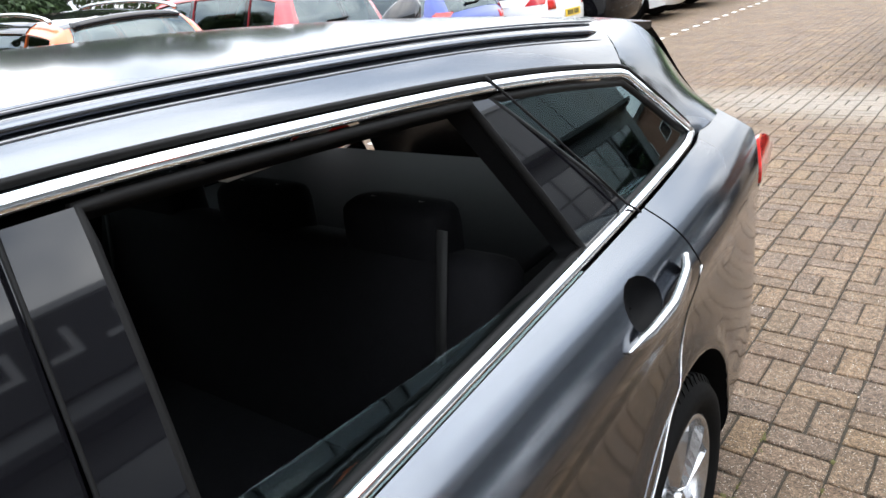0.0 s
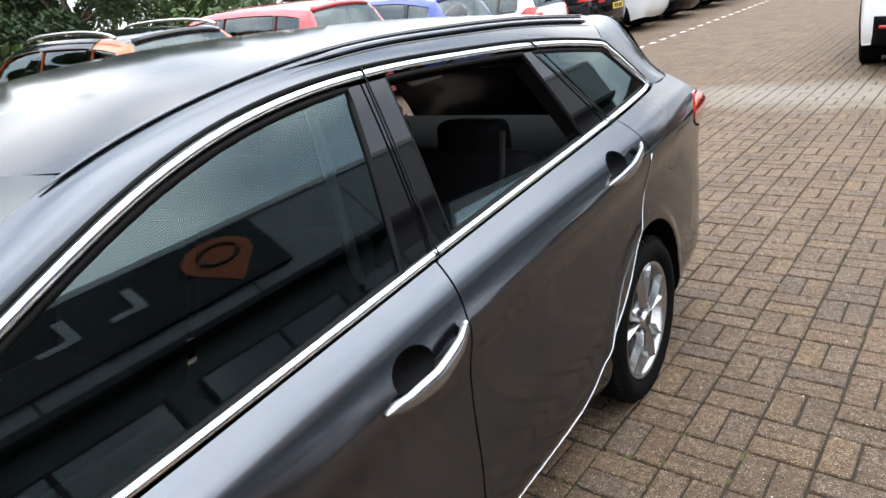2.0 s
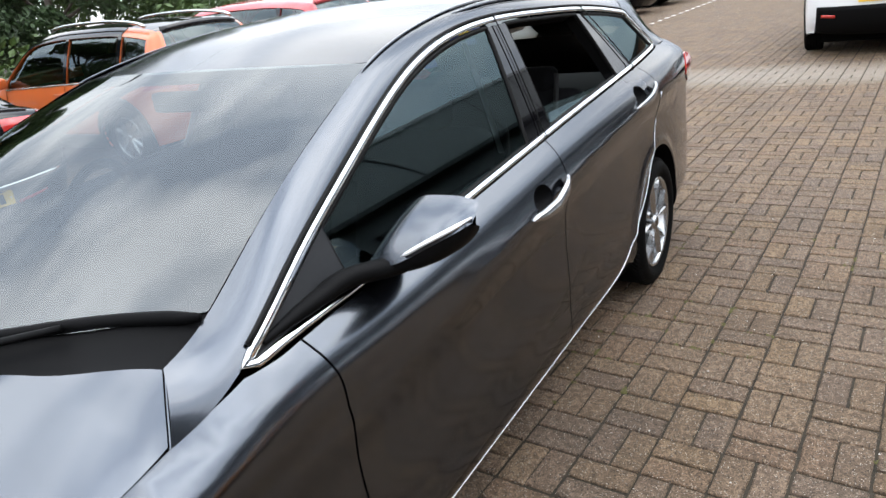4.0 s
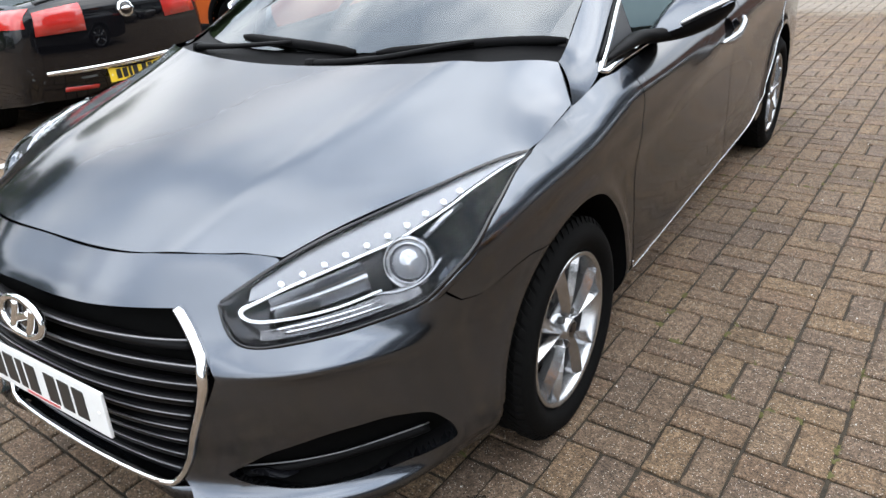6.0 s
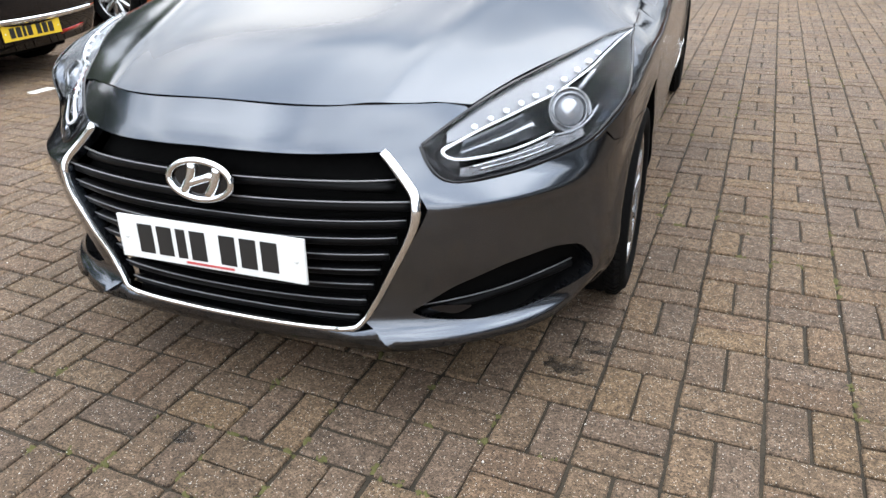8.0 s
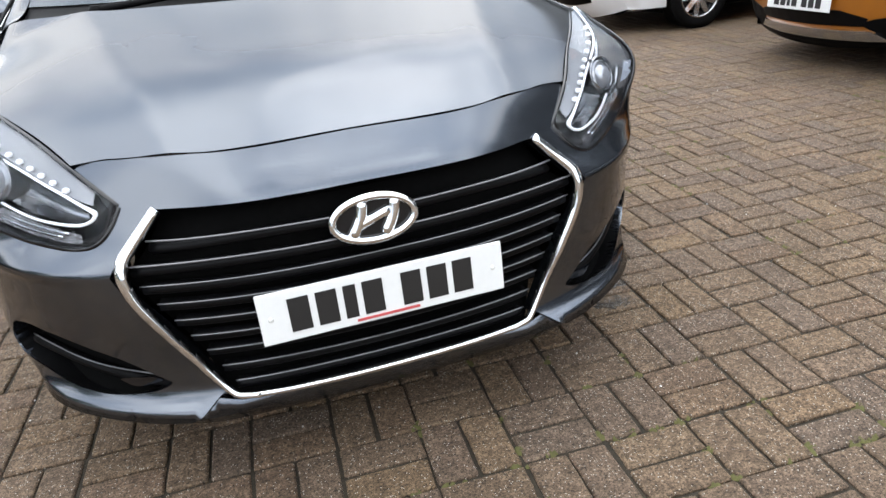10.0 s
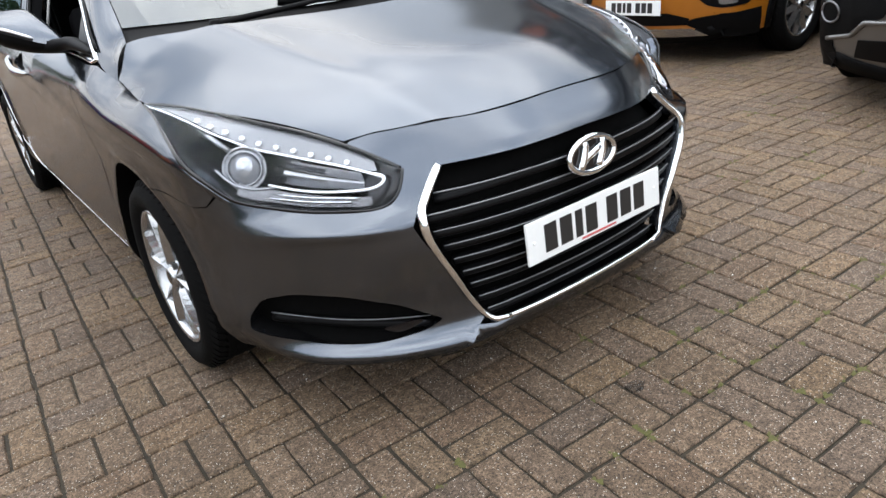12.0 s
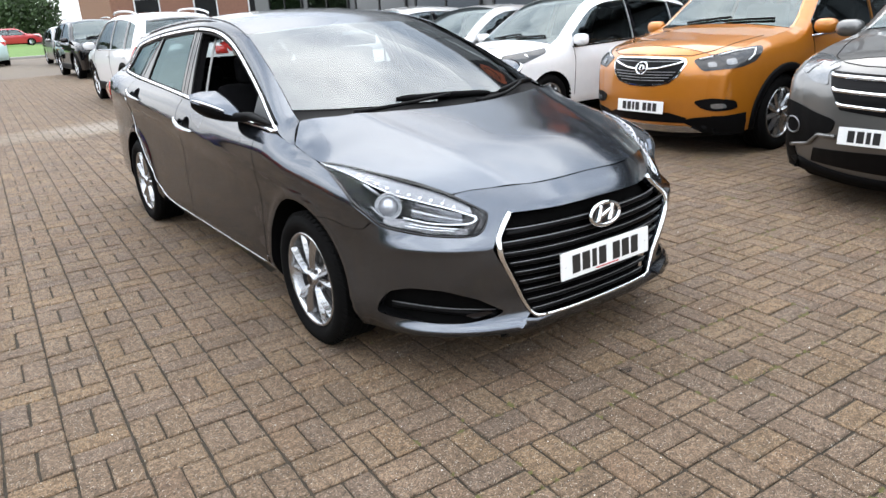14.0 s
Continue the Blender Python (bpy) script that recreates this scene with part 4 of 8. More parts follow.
M_BELT = mat("grey_seat_belt", (0.006, 0.006, 0.006), 0.8, spread=0.2, scale=60)


# ---- the grey estate car: surfaces ----
FW, RW, AXLE, ARCH = 0.02, 2.77, 0.30, 0.372
f_xc = spline([-0.56, -0.47, -0.34, -0.14, 0.0, 0.42, 1.3, 2.4, 2.77, 3.1, 3.35, 3.55, 3.7, 3.8],
              [0.785, 0.853, 0.884, 0.893, 0.896, 0.900, 0.897, 0.897, 0.899, 0.890, 0.874, 0.853, 0.815, 0.755])
f_zc = spline([-0.56, -0.2, 0.42, 1.32, 2.39, 3.0, 3.7], [0.655, 0.695, 0.745, 0.835, 0.915, 0.945, 0.95])
f_zb = spline([-0.56, -0.14, 0.11, 0.26, 0.5, 1.64, 2.65, 3.13, 3.7], [0.77, 0.847, 0.885, 0.924, 0.937, 0.998, 1.056, 1.083, 1.10])
f_db = spline([-0.56, -0.14, 0.11, 0.26, 0.5, 1.64, 2.65, 3.13, 3.7], [0.05, 0.052, 0.066, 0.061, 0.072, 0.085, 0.103, 0.12, 0.16])


def side_x(y, z, lips=True):
    y, z = np.asarray(y, float), np.asarray(z, float)
    xc, zc, zb = f_xc(y), f_zc(y), f_zb(y)
    xb = xc - f_db(y)
    roll = np.clip((y - 0.3) / 0.9, 0, 1)
    zs, xs = zb - (0.20 + 0.18 * roll) * (zb - zc), xc - (0.24 + 0.16 * roll) * (xc - xb)
    kz = np.stack([zc * 0 + 0.15, zc * 0 + 0.255, zc * 0 + 0.42, zc - 0.13, zc, zs, zb, zb + 0.2], -1)
    kx = np.stack([xc - 0.11, xc - 0.034, xc - 0.020, xc - 0.018, xc, xs, xb, xb - 0.16], -1)
    h, d = np.diff(kz, axis=-1), np.diff(kx, axis=-1) / np.diff(kz, axis=-1)
    m = np.zeros_like(kx)
    m[..., 1:-1] = (d[..., :-1] * h[..., 1:] + d[..., 1:] * h[..., :-1]) / (h[..., 1:] + h[..., :-1])
    m[..., 0], m[..., -1] = d[..., 0], d[..., -1]
    zz = np.clip(z, 0.10, None)
    k = np.clip((zz[..., None] >= kz).sum(-1) - 1, 0, 5)
    take = lambda a, i: np.take_along_axis(a, i[..., None], -1)[..., 0]
    hk = take(h, k)
    t = np.clip((zz - take(kz, k)) / hk, -0.6, 1)
    x = (2 * t ** 3 - 3 * t ** 2 + 1) * take(kx, k) + (t ** 3 - 2 * t ** 2 + t) * hk * take(m, k) \
        + (3 * t ** 2 - 2 * t ** 3) * take(kx, k + 1) + (t ** 3 - t ** 2) * hk * take(m, k + 1)
    up = z - zb
    x = np.where(up > 0, xb - 0.40 * up - 0.18 * up ** 2, x)
    crease = 0.0075 * np.exp(-np.sqrt((z - zc) ** 2 + 0.009 ** 2) / 0.034) * np.clip((y - 0.30) / 0.5, 0, 1) * np.clip((3.5 - y) / 0.4, 0, 1)
    return x + crease + (flare(y, z) if lips else 0)


def flare(y, z):
    """The raised lips of the wheel arches."""
    out = 0
    for cy in (FW, RW):
        r = np.hypot(y - cy, z - AXLE)
        out = out + 0.010 * np.exp(-((r - ARCH - 0.012) / 0.03) ** 2) * (z < 0.8)
    return out


def side(y, z):
    y, z = np.broadcast_arrays(np.asarray(y, float), np.asarray(z, float))
    return np.stack([side_x(y, z), y, z], -1)


def side_normal(y, z, e=0.004):
    n = np.cross(side(y + e, z) - side(y - e, z), side(y, z + e) - side(y, z - e))
    n = n / np.linalg.norm(n, axis=-1)[..., None]
    return np.where(n[..., :1] < 0, -n, n)


# front fascia: rows of height, each a line in plan from the middle round to the flank
FA = [0.0, 0.26, 0.47, 0.66, 0.84, 1.0, 1.14, 1.28, 1.46]
FLANK_Y = [-0.47, -0.34, -0.20, -0.02]
FZ = [0.15, 0.20, 0.232, 0.262, 0.32, 0.42, 0.545, 0.578, 0.60, 0.62, 0.645, 0.69, 0.76, 0.82]
FROWS = [
    [(0, -0.835), (0.26, -0.825), (0.45, -0.79), (0.60, -0.68), (0.72, -0.57)],
    [(0, -0.872), (0.26, -0.867), (0.44, -0.842), (0.61, -0.735), (0.735, -0.60)],
    [(0, -0.885), (0.26, -0.885), (0.44, -0.876), (0.625, -0.775), (0.755, -0.628)],
    [(0, -0.885), (0.26, -0.875), (0.44, -0.838), (0.625, -0.732), (0.75, -0.592)],
    [(0, -0.885), (0.26, -0.87), (0.455, -0.822), (0.63, -0.718), (0.757, -0.585)],
    [(0, -0.905), (0.26, -0.890), (0.475, -0.83), (0.645, -0.725), (0.765, -0.588)],
    [(0, -0.912), (0.26, -0.895), (0.498, -0.832), (0.66, -0.73), (0.775, -0.592)],
    [(0, -0.909), (0.26, -0.889), (0.495, -0.828), (0.664, -0.732), (0.780, -0.594)],
    [(0, -0.905), (0.26, -0.885), (0.484, -0.814), (0.644, -0.704), (0.772, -0.583)],
    [(0, -0.902), (0.26, -0.882), (0.471, -0.800), (0.629, -0.686), (0.763, -0.573)],
    [(0, -0.900), (0.25, -0.878), (0.46, -0.783), (0.622, -0.676), (0.758, -0.565)],
    [(0, -0.880), (0.24, -0.856), (0.45, -0.752), (0.61, -0.655), (0.745, -0.545)],
    [(0, -0.814), (0.23, -0.796), (0.43, -0.706), (0.575, -0.60), (0.715, -0.49)],
    [(0, -0.762), (0.22, -0.743), (0.41, -0.652), (0.55, -0.555), (0.69, -0.45)],
]
F_CURVES = []
for z_row, row in zip(FZ, FROWS):
    half = row + [(float(side_x(y, z_row, False)), y) for y in FLANK_Y]
    full = [(-x, y) for x, y in half[:0:-1]] + half
    F_CURVES.append(Curve(full, [-a for a in FA[:0:-1]] + FA))


def front(a, z):
    """The front bumper's surface by the way round it and the height."""
    a, z = np.broadcast_arrays(np.asarray(a, float), np.asarray(z, float))
    rows = np.stack([c(a) for c in F_CURVES], -2)
    kz = np.array(FZ)
    d = np.diff(rows, axis=-2) / np.diff(kz)[:, None]
    h = np.diff(kz)
    m = np.zeros_like(rows)
    m[..., 1:-1, :] = (d[..., :-1, :] * h[1:, None] + d[..., 1:, :] * h[:-1, None]) / (h[1:] + h[:-1])[:, None]
    m[..., 0, :], m[..., -1, :] = d[..., 0, :], d[..., -1, :]
    k = np.clip(np.searchsorted(kz, z) - 1, 0, len(kz) - 2)
    hk = h[k]
    t = ((z - kz[k]) / hk)[..., None]
    hk = hk[..., None]
    pick = lambda arr, i: np.take_along_axis(arr, i[..., None, None], -2)[..., 0, :]
    p = (2 * t ** 3 - 3 * t ** 2 + 1) * pick(rows, k) + (t ** 3 - 2 * t ** 2 + t) * hk * pick(m, k) \
        + (3 * t ** 2 - 2 * t ** 3) * pick(rows, k + 1) + (t ** 3 - t ** 2) * hk * pick(m, k + 1)
    p[..., 0] += np.sign(p[..., 0]) * flare(p[..., 1], z)
    return np.concatenate([p, z[..., None]], -1)


A_TABLE = np.linspace(0, 1.46, 300)


def a_of_x(x, z):
    p = front(A_TABLE, np.full(300, z))
    n = int(np.argmax(p[:, 0])) + 1
    return float(np.sign(x) * np.interp(abs(x), p[:n, 0], A_TABLE[:n]))


def a_of_y(y, z):
    p = front(A_TABLE, np.full(300, z))
    return float(np.interp(y, p[60:, 1], A_TABLE[60:]))


def front_normal(a, z, e=0.004):
    n = np.cross(front(a + e, z) - front(a - e, z), front(a, z + e) - front(a, z - e))
    n = n / np.linalg.norm(n, axis=-1)[..., None]
    return np.where(n[..., 1:2] > 0, -n, n)


f_hc = spline([-0.86, -0.80, -0.70, -0.6, -0.35, -0.06, 0.2], [0.742, 0.774, 0.820, 0.858, 0.917, 0.982, 1.032])
HE_Y = [-0.86, -0.745, -0.642, -0.5, -0.33, -0.138, 0.0, 0.109, 0.2, 0.3]
f_he = spline(HE_Y, [0.44, 0.50, 0.565, 0.664, 0.766] + [float(f_xc(y) - f_db(y)) + 0.003 for y in HE_Y[5:]])
f_hz = spline(HE_Y, [0.70, 0.722, 0.747, 0.783, 0.819] + [float(f_zb(y)) for y in HE_Y[5:]])
f_hp = soft([-0.86, -0.4, -0.14, 0.05, 0.20], [2.2, 2.6, 3.2, 5.2, 11.0])


def bonnet(x, y):
    x, y = np.broadcast_arrays(np.asarray(x, float), np.asarray(y, float))
    ze, zc = f_hz(y), f_hc(y)
    r = np.clip(np.abs(x) / f_he(y), 0, 1.1)
    z = ze + (zc - ze) * (1 - r ** f_hp(y))
    # the two soft creases that run back from the lamps
    cx = 0.36 + 0.22 * np.clip((y + 0.75) / 0.95, 0, 1)
    z = z + 0.006 * np.exp(-((np.abs(x) - cx) / 0.05) ** 2)
    return np.stack([x, y, z], -1)


def screen(s, t):
    """The windscreen: s across in metres at its foot, t up from 0 to 1."""
    s, t = np.broadcast_arrays(np.asarray(s, float) / 0.735, np.asarray(t, float))
    q = np.abs(s) ** 2.2
    foot = np.stack([0.735 * s, 0.0 + 0.285 * q, 0.985 + 0.008 * q], -1)
    head = np.stack([0.602 * s, 0.90 + 0.16 * s * s, 1.362 - 0.030 * s * s], -1)
    t = t[..., None]
    bow = np.array([0, -0.35, 0.9]) * 0.022 * np.sin(math.pi * np.clip(t, -0.1, 1.1)) 
    return foot * (1 - t) + head * t + bow


f_rz = spline([0.8, 1.06, 1.33, 1.69, 2.05, 2.41, 2.75, 3.06, 3.5], [1.285, 1.332, 1.385, 1.418, 1.416, 1.400, 1.375, 1.345, 1.295])


def roof(x, y):
    x, y = np.broadcast_arrays(np.asarray(x, float), np.asarray(y, float))
    return np.stack([x, y, f_rz(y) + 0.040 * (1 - (np.abs(x) / 0.6) ** 2.2)], -1)


# the chrome line round the side windows, and the line of the roof bar
f_top = spline([0.26, 0.5, 0.72, 0.93, 1.12, 1.311, 1.69, 2.05, 2.41, 2.70, 2.88], [0.930, 1.040, 1.128, 1.212, 1.282, 1.332, 1.366, 1.353, 1.328, 1.294, 1.266])
OUTER = [(float(f_xc(0.107) - f_db(0.107)), 0.107, float(f_zb(0.107)))] + [(float(side_x(y, f_top(y))), y, float(f_top(y))) for y in (0.262, 0.50, 0.72, 0.93, 1.12, 1.311, 1.69, 2.05, 2.41, 2.70, 2.88)]
INNER = [tuple(bonnet(0.7655, 0.174))] + [tuple(screen(0.735, t) + np.array([0.004, 0, 0.004])) for t in (0.02, 0.26, 0.52, 0.77, 1.0)] + [
         (0.572, 1.33, 1.390), (0.556, 1.69, 1.4245), (0.556, 2.05, 1.4225), (0.556, 2.41, 1.4065), (0.556, 2.75, 1.3815), (0.56, 3.06, 1.351)]


def arch_arc(cy, z0, z1, y_from_front=True, n=24, r=ARCH):
    """Points (y, z) on a wheel arch from height z0 on its front side over the top to z1 on its rear side."""
    g0 = math.pi - math.asin((z0 - AXLE) / r)
    g1 = math.asin((z1 - AXLE) / r)
    return [(cy + r * math.cos(g), AXLE + r * math.sin(g)) for g in np.linspace(g0, g1, n)]


def belt(y, up=0.0):
    return float(f_zb(y)) + up


def build_estate():
    car = thing("estate_car", "dark grey metallic estate car parked on block paving", "car")
    MP = M_PAINT
    # bonnet
    edge = [(0, -0.802), (0.2, -0.792), (0.36, -0.744), (0.482, -0.674), (0.556, -0.640), (0.645, -0.485), (0.735, -0.335),
            (0.838, -0.136), (0.829, 0.104), (0.765, 0.172), (0.60, 0.07), (0.40, 0.0), (0.20, -0.045), (0, -0.058)]
    fr = Curve([(-x, y) for x, y in edge[3:0:-1]] + edge[:4])(np.linspace(0, 1, 31))
    lamp = Curve([edge[4], (0.600, -0.56), edge[5], (0.69, -0.412), edge[6], (0.786, -0.235), edge[7]])(np.linspace(0, 1, 16))
    rear = Curve(edge[9:] + [(-x, y) for x, y in edge[12:8:-1]])(np.linspace(0, 1, 41))
    right_side = [(-x, y) for x, y in ([edge[8]] + [(float(f_he(y)) - 0.004, y) for y in (0.06, 0.01, -0.04, -0.09)] + list(lamp[::-1]))]
    flank = [(float(f_he(y)) - 0.004, y) for y in (-0.09, -0.04, 0.01, 0.06)]
    loop = list(fr) + list(lamp) + flank + [edge[8]] + list(rear) + right_side
    part_bonnet = panel("bonnet", bonnet, loop, MP, car, step=0.03, edge=0.02, depth=0.02)
    # bumper
    zlow = [(0.474, 0.680), (0.497, 0.645), (0.53, 0.618), (0.60, 0.610), (0.68, 0.617), (0.755, 0.636), (0.81, 0.662)]
    top = [(a_of_x(x, float(bonnet(x, y)[2]) - 0.003), float(bonnet(x, y)[2]) - 0.003) for x, y in fr[len(fr) // 2:]]
    top += [(a_of_x(x, float(bonnet(x, y)[2]) - 0.003), float(bonnet(x, y)[2]) - 0.003) for x, y in ((0.50, -0.665), (0.52, -0.656), (0.536, -0.6485))]
    top += [(a_of_x(0.549, 0.743), 0.743), (a_of_x(0.527, 0.720), 0.720), (a_of_x(0.497, 0.699), 0.699)]
    low = [(a_of_x(x, z - 0.004), z - 0.004) for x, z in zlow]
    seam = [(a_of_y(y, z), z) for y, z in ((-0.503, 0.6735), (-0.470, 0.6410), (-0.42, 0.6345), (-0.36, 0.6385), (-0.30, 0.6435), (-0.22, 0.6415), (-0.149, 0.635))]
    arc = [(a_of_y(y, z), z) for y, z in arch_arc(FW, 0.20, 0.60)[:24] if y < -0.16 and z < 0.62][::-1]
    under = [(a_of_x(0.84, 0.195), 0.195), (a_of_x(0.74, 0.205), 0.205), (a_of_x(0.60, 0.215), 0.215), (a_of_x(0.50, 0.222), 0.222), (a_of_x(0.435, 0.226), 0.226)]
    chrome = [(a_of_x(x, z), z) for x, z in ((0.375, 0.262), (0.355, 0.275), (0.40, 0.355), (0.455, 0.455), (0.515, 0.566), (0.508, 0.578), (0.462, 0.625), (0.415, 0.672), (0.400, 0.676))]
    gtop = [(a_of_x(x, z), z) for x, z in ((0.30, 0.679), (0.15, 0.684))]
    half = top + low + seam + arc + under + chrome + gtop
    whole = half + [(0.0, 0.685)] + [(-a, z) for a, z in half[::-1]]
    whole = [w for i, w in enumerate(whole) if i == 0 or np.hypot(*(np.array(w) - whole[i - 1])) > 1e-4][:-1]
    fog = [(0.458, 0.298), (0.50, 0.277), (0.60, 0.264), (0.71, 0.266), (0.785, 0.279), (0.828, 0.298), (0.824, 0.345), (0.80, 0.395), (0.745, 0.415), (0.66, 0.405), (0.56, 0.365), (0.495, 0.322)]
    fog_a = smooth_loop([(a_of_x(x, z), z) for x, z in fog], 5)
    bumper = panel("front_bumper", front, whole, MP, car, holes=(fog_a, [(-a, z) for a, z in fog_a[::-1]]), step=0.022, edge=0.014, depth=0.03)
    panel("lower_valance", front, [(-a_of_x(0.47, 0.178), 0.178), (a_of_x(0.47, 0.178), 0.178), (a_of_x(0.452, 0.222), 0.222), (a_of_x(0.388, 0.262), 0.262), (a_of_x(0.33, 0.252), 0.252), (0.15, 0.245), (0.0, 0.243), (-0.15, 0.245),
          (-a_of_x(0.33, 0.252), 0.252), (-a_of_x(0.388, 0.262), 0.262), (-a_of_x(0.452, 0.222), 0.222)], MP, car, step=0.03, depth=0.06, lift=-0.005, label="grey painted lower lip")
    # grille
    grille = thing("grille", "", "")
    grille.parent = car
    mesh_loop = [(a_of_x(x, z), z) for x, z in ((0.42, 0.69), (0.53, 0.565), (0.36, 0.245))]
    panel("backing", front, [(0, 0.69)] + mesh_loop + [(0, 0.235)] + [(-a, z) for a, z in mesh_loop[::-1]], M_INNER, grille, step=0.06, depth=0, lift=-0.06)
    for i, z in enumerate((0.618, 0.573, 0.528, 0.484, 0.441, 0.398, 0.355, 0.313, 0.276)):
        w = np.interp(z, [0.25, 0.566, 0.674], [0.325, 0.49, 0.39])
        aa = np.linspace(-a_of_x(w, z), a_of_x(w, z), 41)
        sag = 0.004 * (aa / aa[-1]) ** 2
        p, n = front(aa, np.full(41, z) + sag), front_normal(aa, np.full(41, z))
        strip("slat", p - n * 0.032 - np.array([0, 0, 0.004]), n, 0.022, 0.014, M_GRILLE, grille)
        # pale line on each slat edge; upper two thicker, sky sheen drawn as tubes
        q = p - n * 0.014 + np.array([0, 0, 0.0075])
        tube("slat_edge_sheen", q, 0.0030 if i < 2 else 0.0022, M_SATIN_DARK, grille, sides=6, flat=0.7)
    # chrome surround: two flanks with a kink, and a bar below
    for s in (1, -1):
        legs = smooth_loop([(0.402, 0.675), (0.511, 0.569), (0.352, 0.262), (0.29, 0.253)], 8, closed=False)
        pts = resample(legs, 0.014, closed=False)
        aa = np.array([a_of_x(x, z) for x, z in pts])
        p, n = front(aa, pts[:, 1]), front_normal(aa, pts[:, 1])
        strip("chrome_flank", p + n * 0.001, n, np.interp(np.linspace(0, 1, len(p)), [0, 0.27, 0.36, 0.85, 1], [0.021, 0.023, 0.018, 0.015, 0.013]), 0.010, M_CHROME, grille, flip=s)
    for zc, wid, lift in ((0.2505, 0.013, 0.0015),):
        aa = np.linspace(-a_of_x(0.335, 0.255), a_of_x(0.335, 0.255), 61)
        zz = zc + 0.007 * np.abs(aa / aa[-1]) ** 3
        p, n = front(aa, zz), front_normal(aa, zz)
        strip("chrome_bar", p + n * lift, n, wid, 0.009, M_CHROME, grille)
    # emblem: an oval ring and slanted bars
    emblem = tagged(new("badge"), "chrome oval emblem")
    emblem.parent = car
    n0 = front_normal(np.array(0.0), np.array(0.612))
    base = front(np.array(0.0), np.array(0.612)) + n0 * 0.006
    ux, uz = np.array([1.0, 0, 0]), np.array([0, -n0[2], n0[1] * -1.0])
    uz = np.cross(ux, n0) * -1
    uz = uz if uz[2] > 0 else -uz
    ring = [base + ux * 0.084 * math.cos(g) + uz * 0.044 * math.sin(g) for g in np.linspace(0, 2 * math.pi, 48, endpoint=False)]
    tube("ring", ring, 0.0085, M_CHROME, emblem, sides=8, closed=True, up=tuple(n0))
    disc = [base + ux * 0.079 * math.cos(g) + uz * 0.040 * math.sin(g) - n0 * 0.004 for g in np.linspace(0, 2 * math.pi, 40, endpoint=False)]
    raw("plate_back", disc + [base - n0 * 0.004], [(i, (i + 1) % 40, 40) for i in range(40)], M_BLACKGLOSS, emblem)
    for a, b, w in (((-0.047, -0.030), (-0.019, 0.035), 0.0125), ((0.019, -0.035), (0.047, 0.030), 0.0125)):
        pp = [base + ux * (a[0] + (b[0] - a[0]) * t + 0.006 * math.sin(3.1 * t)) + uz * (a[1] + (b[1] - a[1]) * t) for t in np.linspace(0, 1, 9)]
        tube("bar", pp, w, M_CHROME, emblem, sides=8, flat=0.6, up=tuple(n0))
    tube("bar", [base + ux * x + uz * (0.35 * x) for x in np.linspace(-0.034, 0.034, 7)], 0.0105, M_CHROME, emblem, sides=8, flat=0.6, up=tuple(n0))
    number_plate(car, (0, -0.922, 0.4505), (0, -1, 0.06), M_PLATE, 0.52, 0.111, red_line=True)
    # fog recess with a bar and a small lamp, each side
    for s in (1, -1):
        rec = tagged(new("fog_recess"), "gloss black recess with a fine bright bar")
        rec.parent = car
        fa = [(a * 1.0, z) for a, z in fog_a]
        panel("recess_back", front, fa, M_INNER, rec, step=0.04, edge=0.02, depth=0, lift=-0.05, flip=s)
        p = np.array([front(np.array(a), np.array(z)) for a, z in fa])
        nn = np.array([front_normal(np.array(a), np.array(z)) for a, z in fa])
        m = len(fa)
        v = np.r_[p - nn * 0.004, p - nn * 0.052]
        v[:, 0] *= s
        raw("recess_wall", v, [(i, (i + 1) % m, m + (i + 1) % m, m + i) for i in range(m)], M_BLACK, rec)
        zz = np.linspace(0.296, 0.338, 21)
        aa = np.linspace(a_of_x(0.485, 0.30), a_of_x(0.80, 0.33), 21)
        p, n = front(aa, zz), front_normal(aa, zz)
        tube("bright_bar", p - n * 0.030, 0.0018, M_SATIN_DARK, rec, sides=6, flip=s)
        zz2 = zz - 0.014
        p2, n2 = front(aa, zz2), front_normal(aa, zz2)
        tube("shelf_bar", p2 - n2 * 0.034, 0.012, M_BLACK, rec, sides=8, flip=s)
        fl = smooth_loop([(a_of_x(x, z), z) for x, z in ((0.490, 0.290), (0.56, 0.276), (0.60, 0.288), (0.52, 0.297))], 4)
        panel("fog_lamp", front, fl, M_BLACKGLOSS, rec, step=0.03, edge=0.01, depth=0.005, lift=-0.022, flip=s, label="small dark fog lamp")
    # wings
    wing = [(-0.505, 0.680), (-0.490, 0.706), (-0.46, 0.735), (-0.42, 0.761), (-0.38, 0.781), (-0.30, 0.808), (-0.24, 0.827), (-0.185, 0.840), (-0.138, 0.845), (-0.08, belt(-0.08, 0.001)), (-0.02, belt(-0.02, 0.001)), (0.04, belt(0.04, 0.001)), (0.104, belt(0.104, 0.0005)), (0.19, belt(0.19, -0.003)), (0.262, belt(0.262, -0.004)),
            (0.34, belt(0.34, -0.014)), (0.398, belt(0.40, -0.014)), (0.418, 0.85), (0.438, 0.73), (0.452, 0.60), (0.462, 0.45), (0.47, 0.30), (0.455, 0.235), (0.43, 0.20), (0.385, 0.20)]
    arc_w = arch_arc(FW, 0.60, 0.21)[::-1]
    arc_w = [q for q in arc_w if not (q[0] < FW and q[1] < 0.645)]
    wing += arc_w + [(-0.143, 0.637), (-0.22, 0.644), (-0.30, 0.646), (-0.36, 0.641), (-0.42, 0.637), (-0.468, 0.643)]
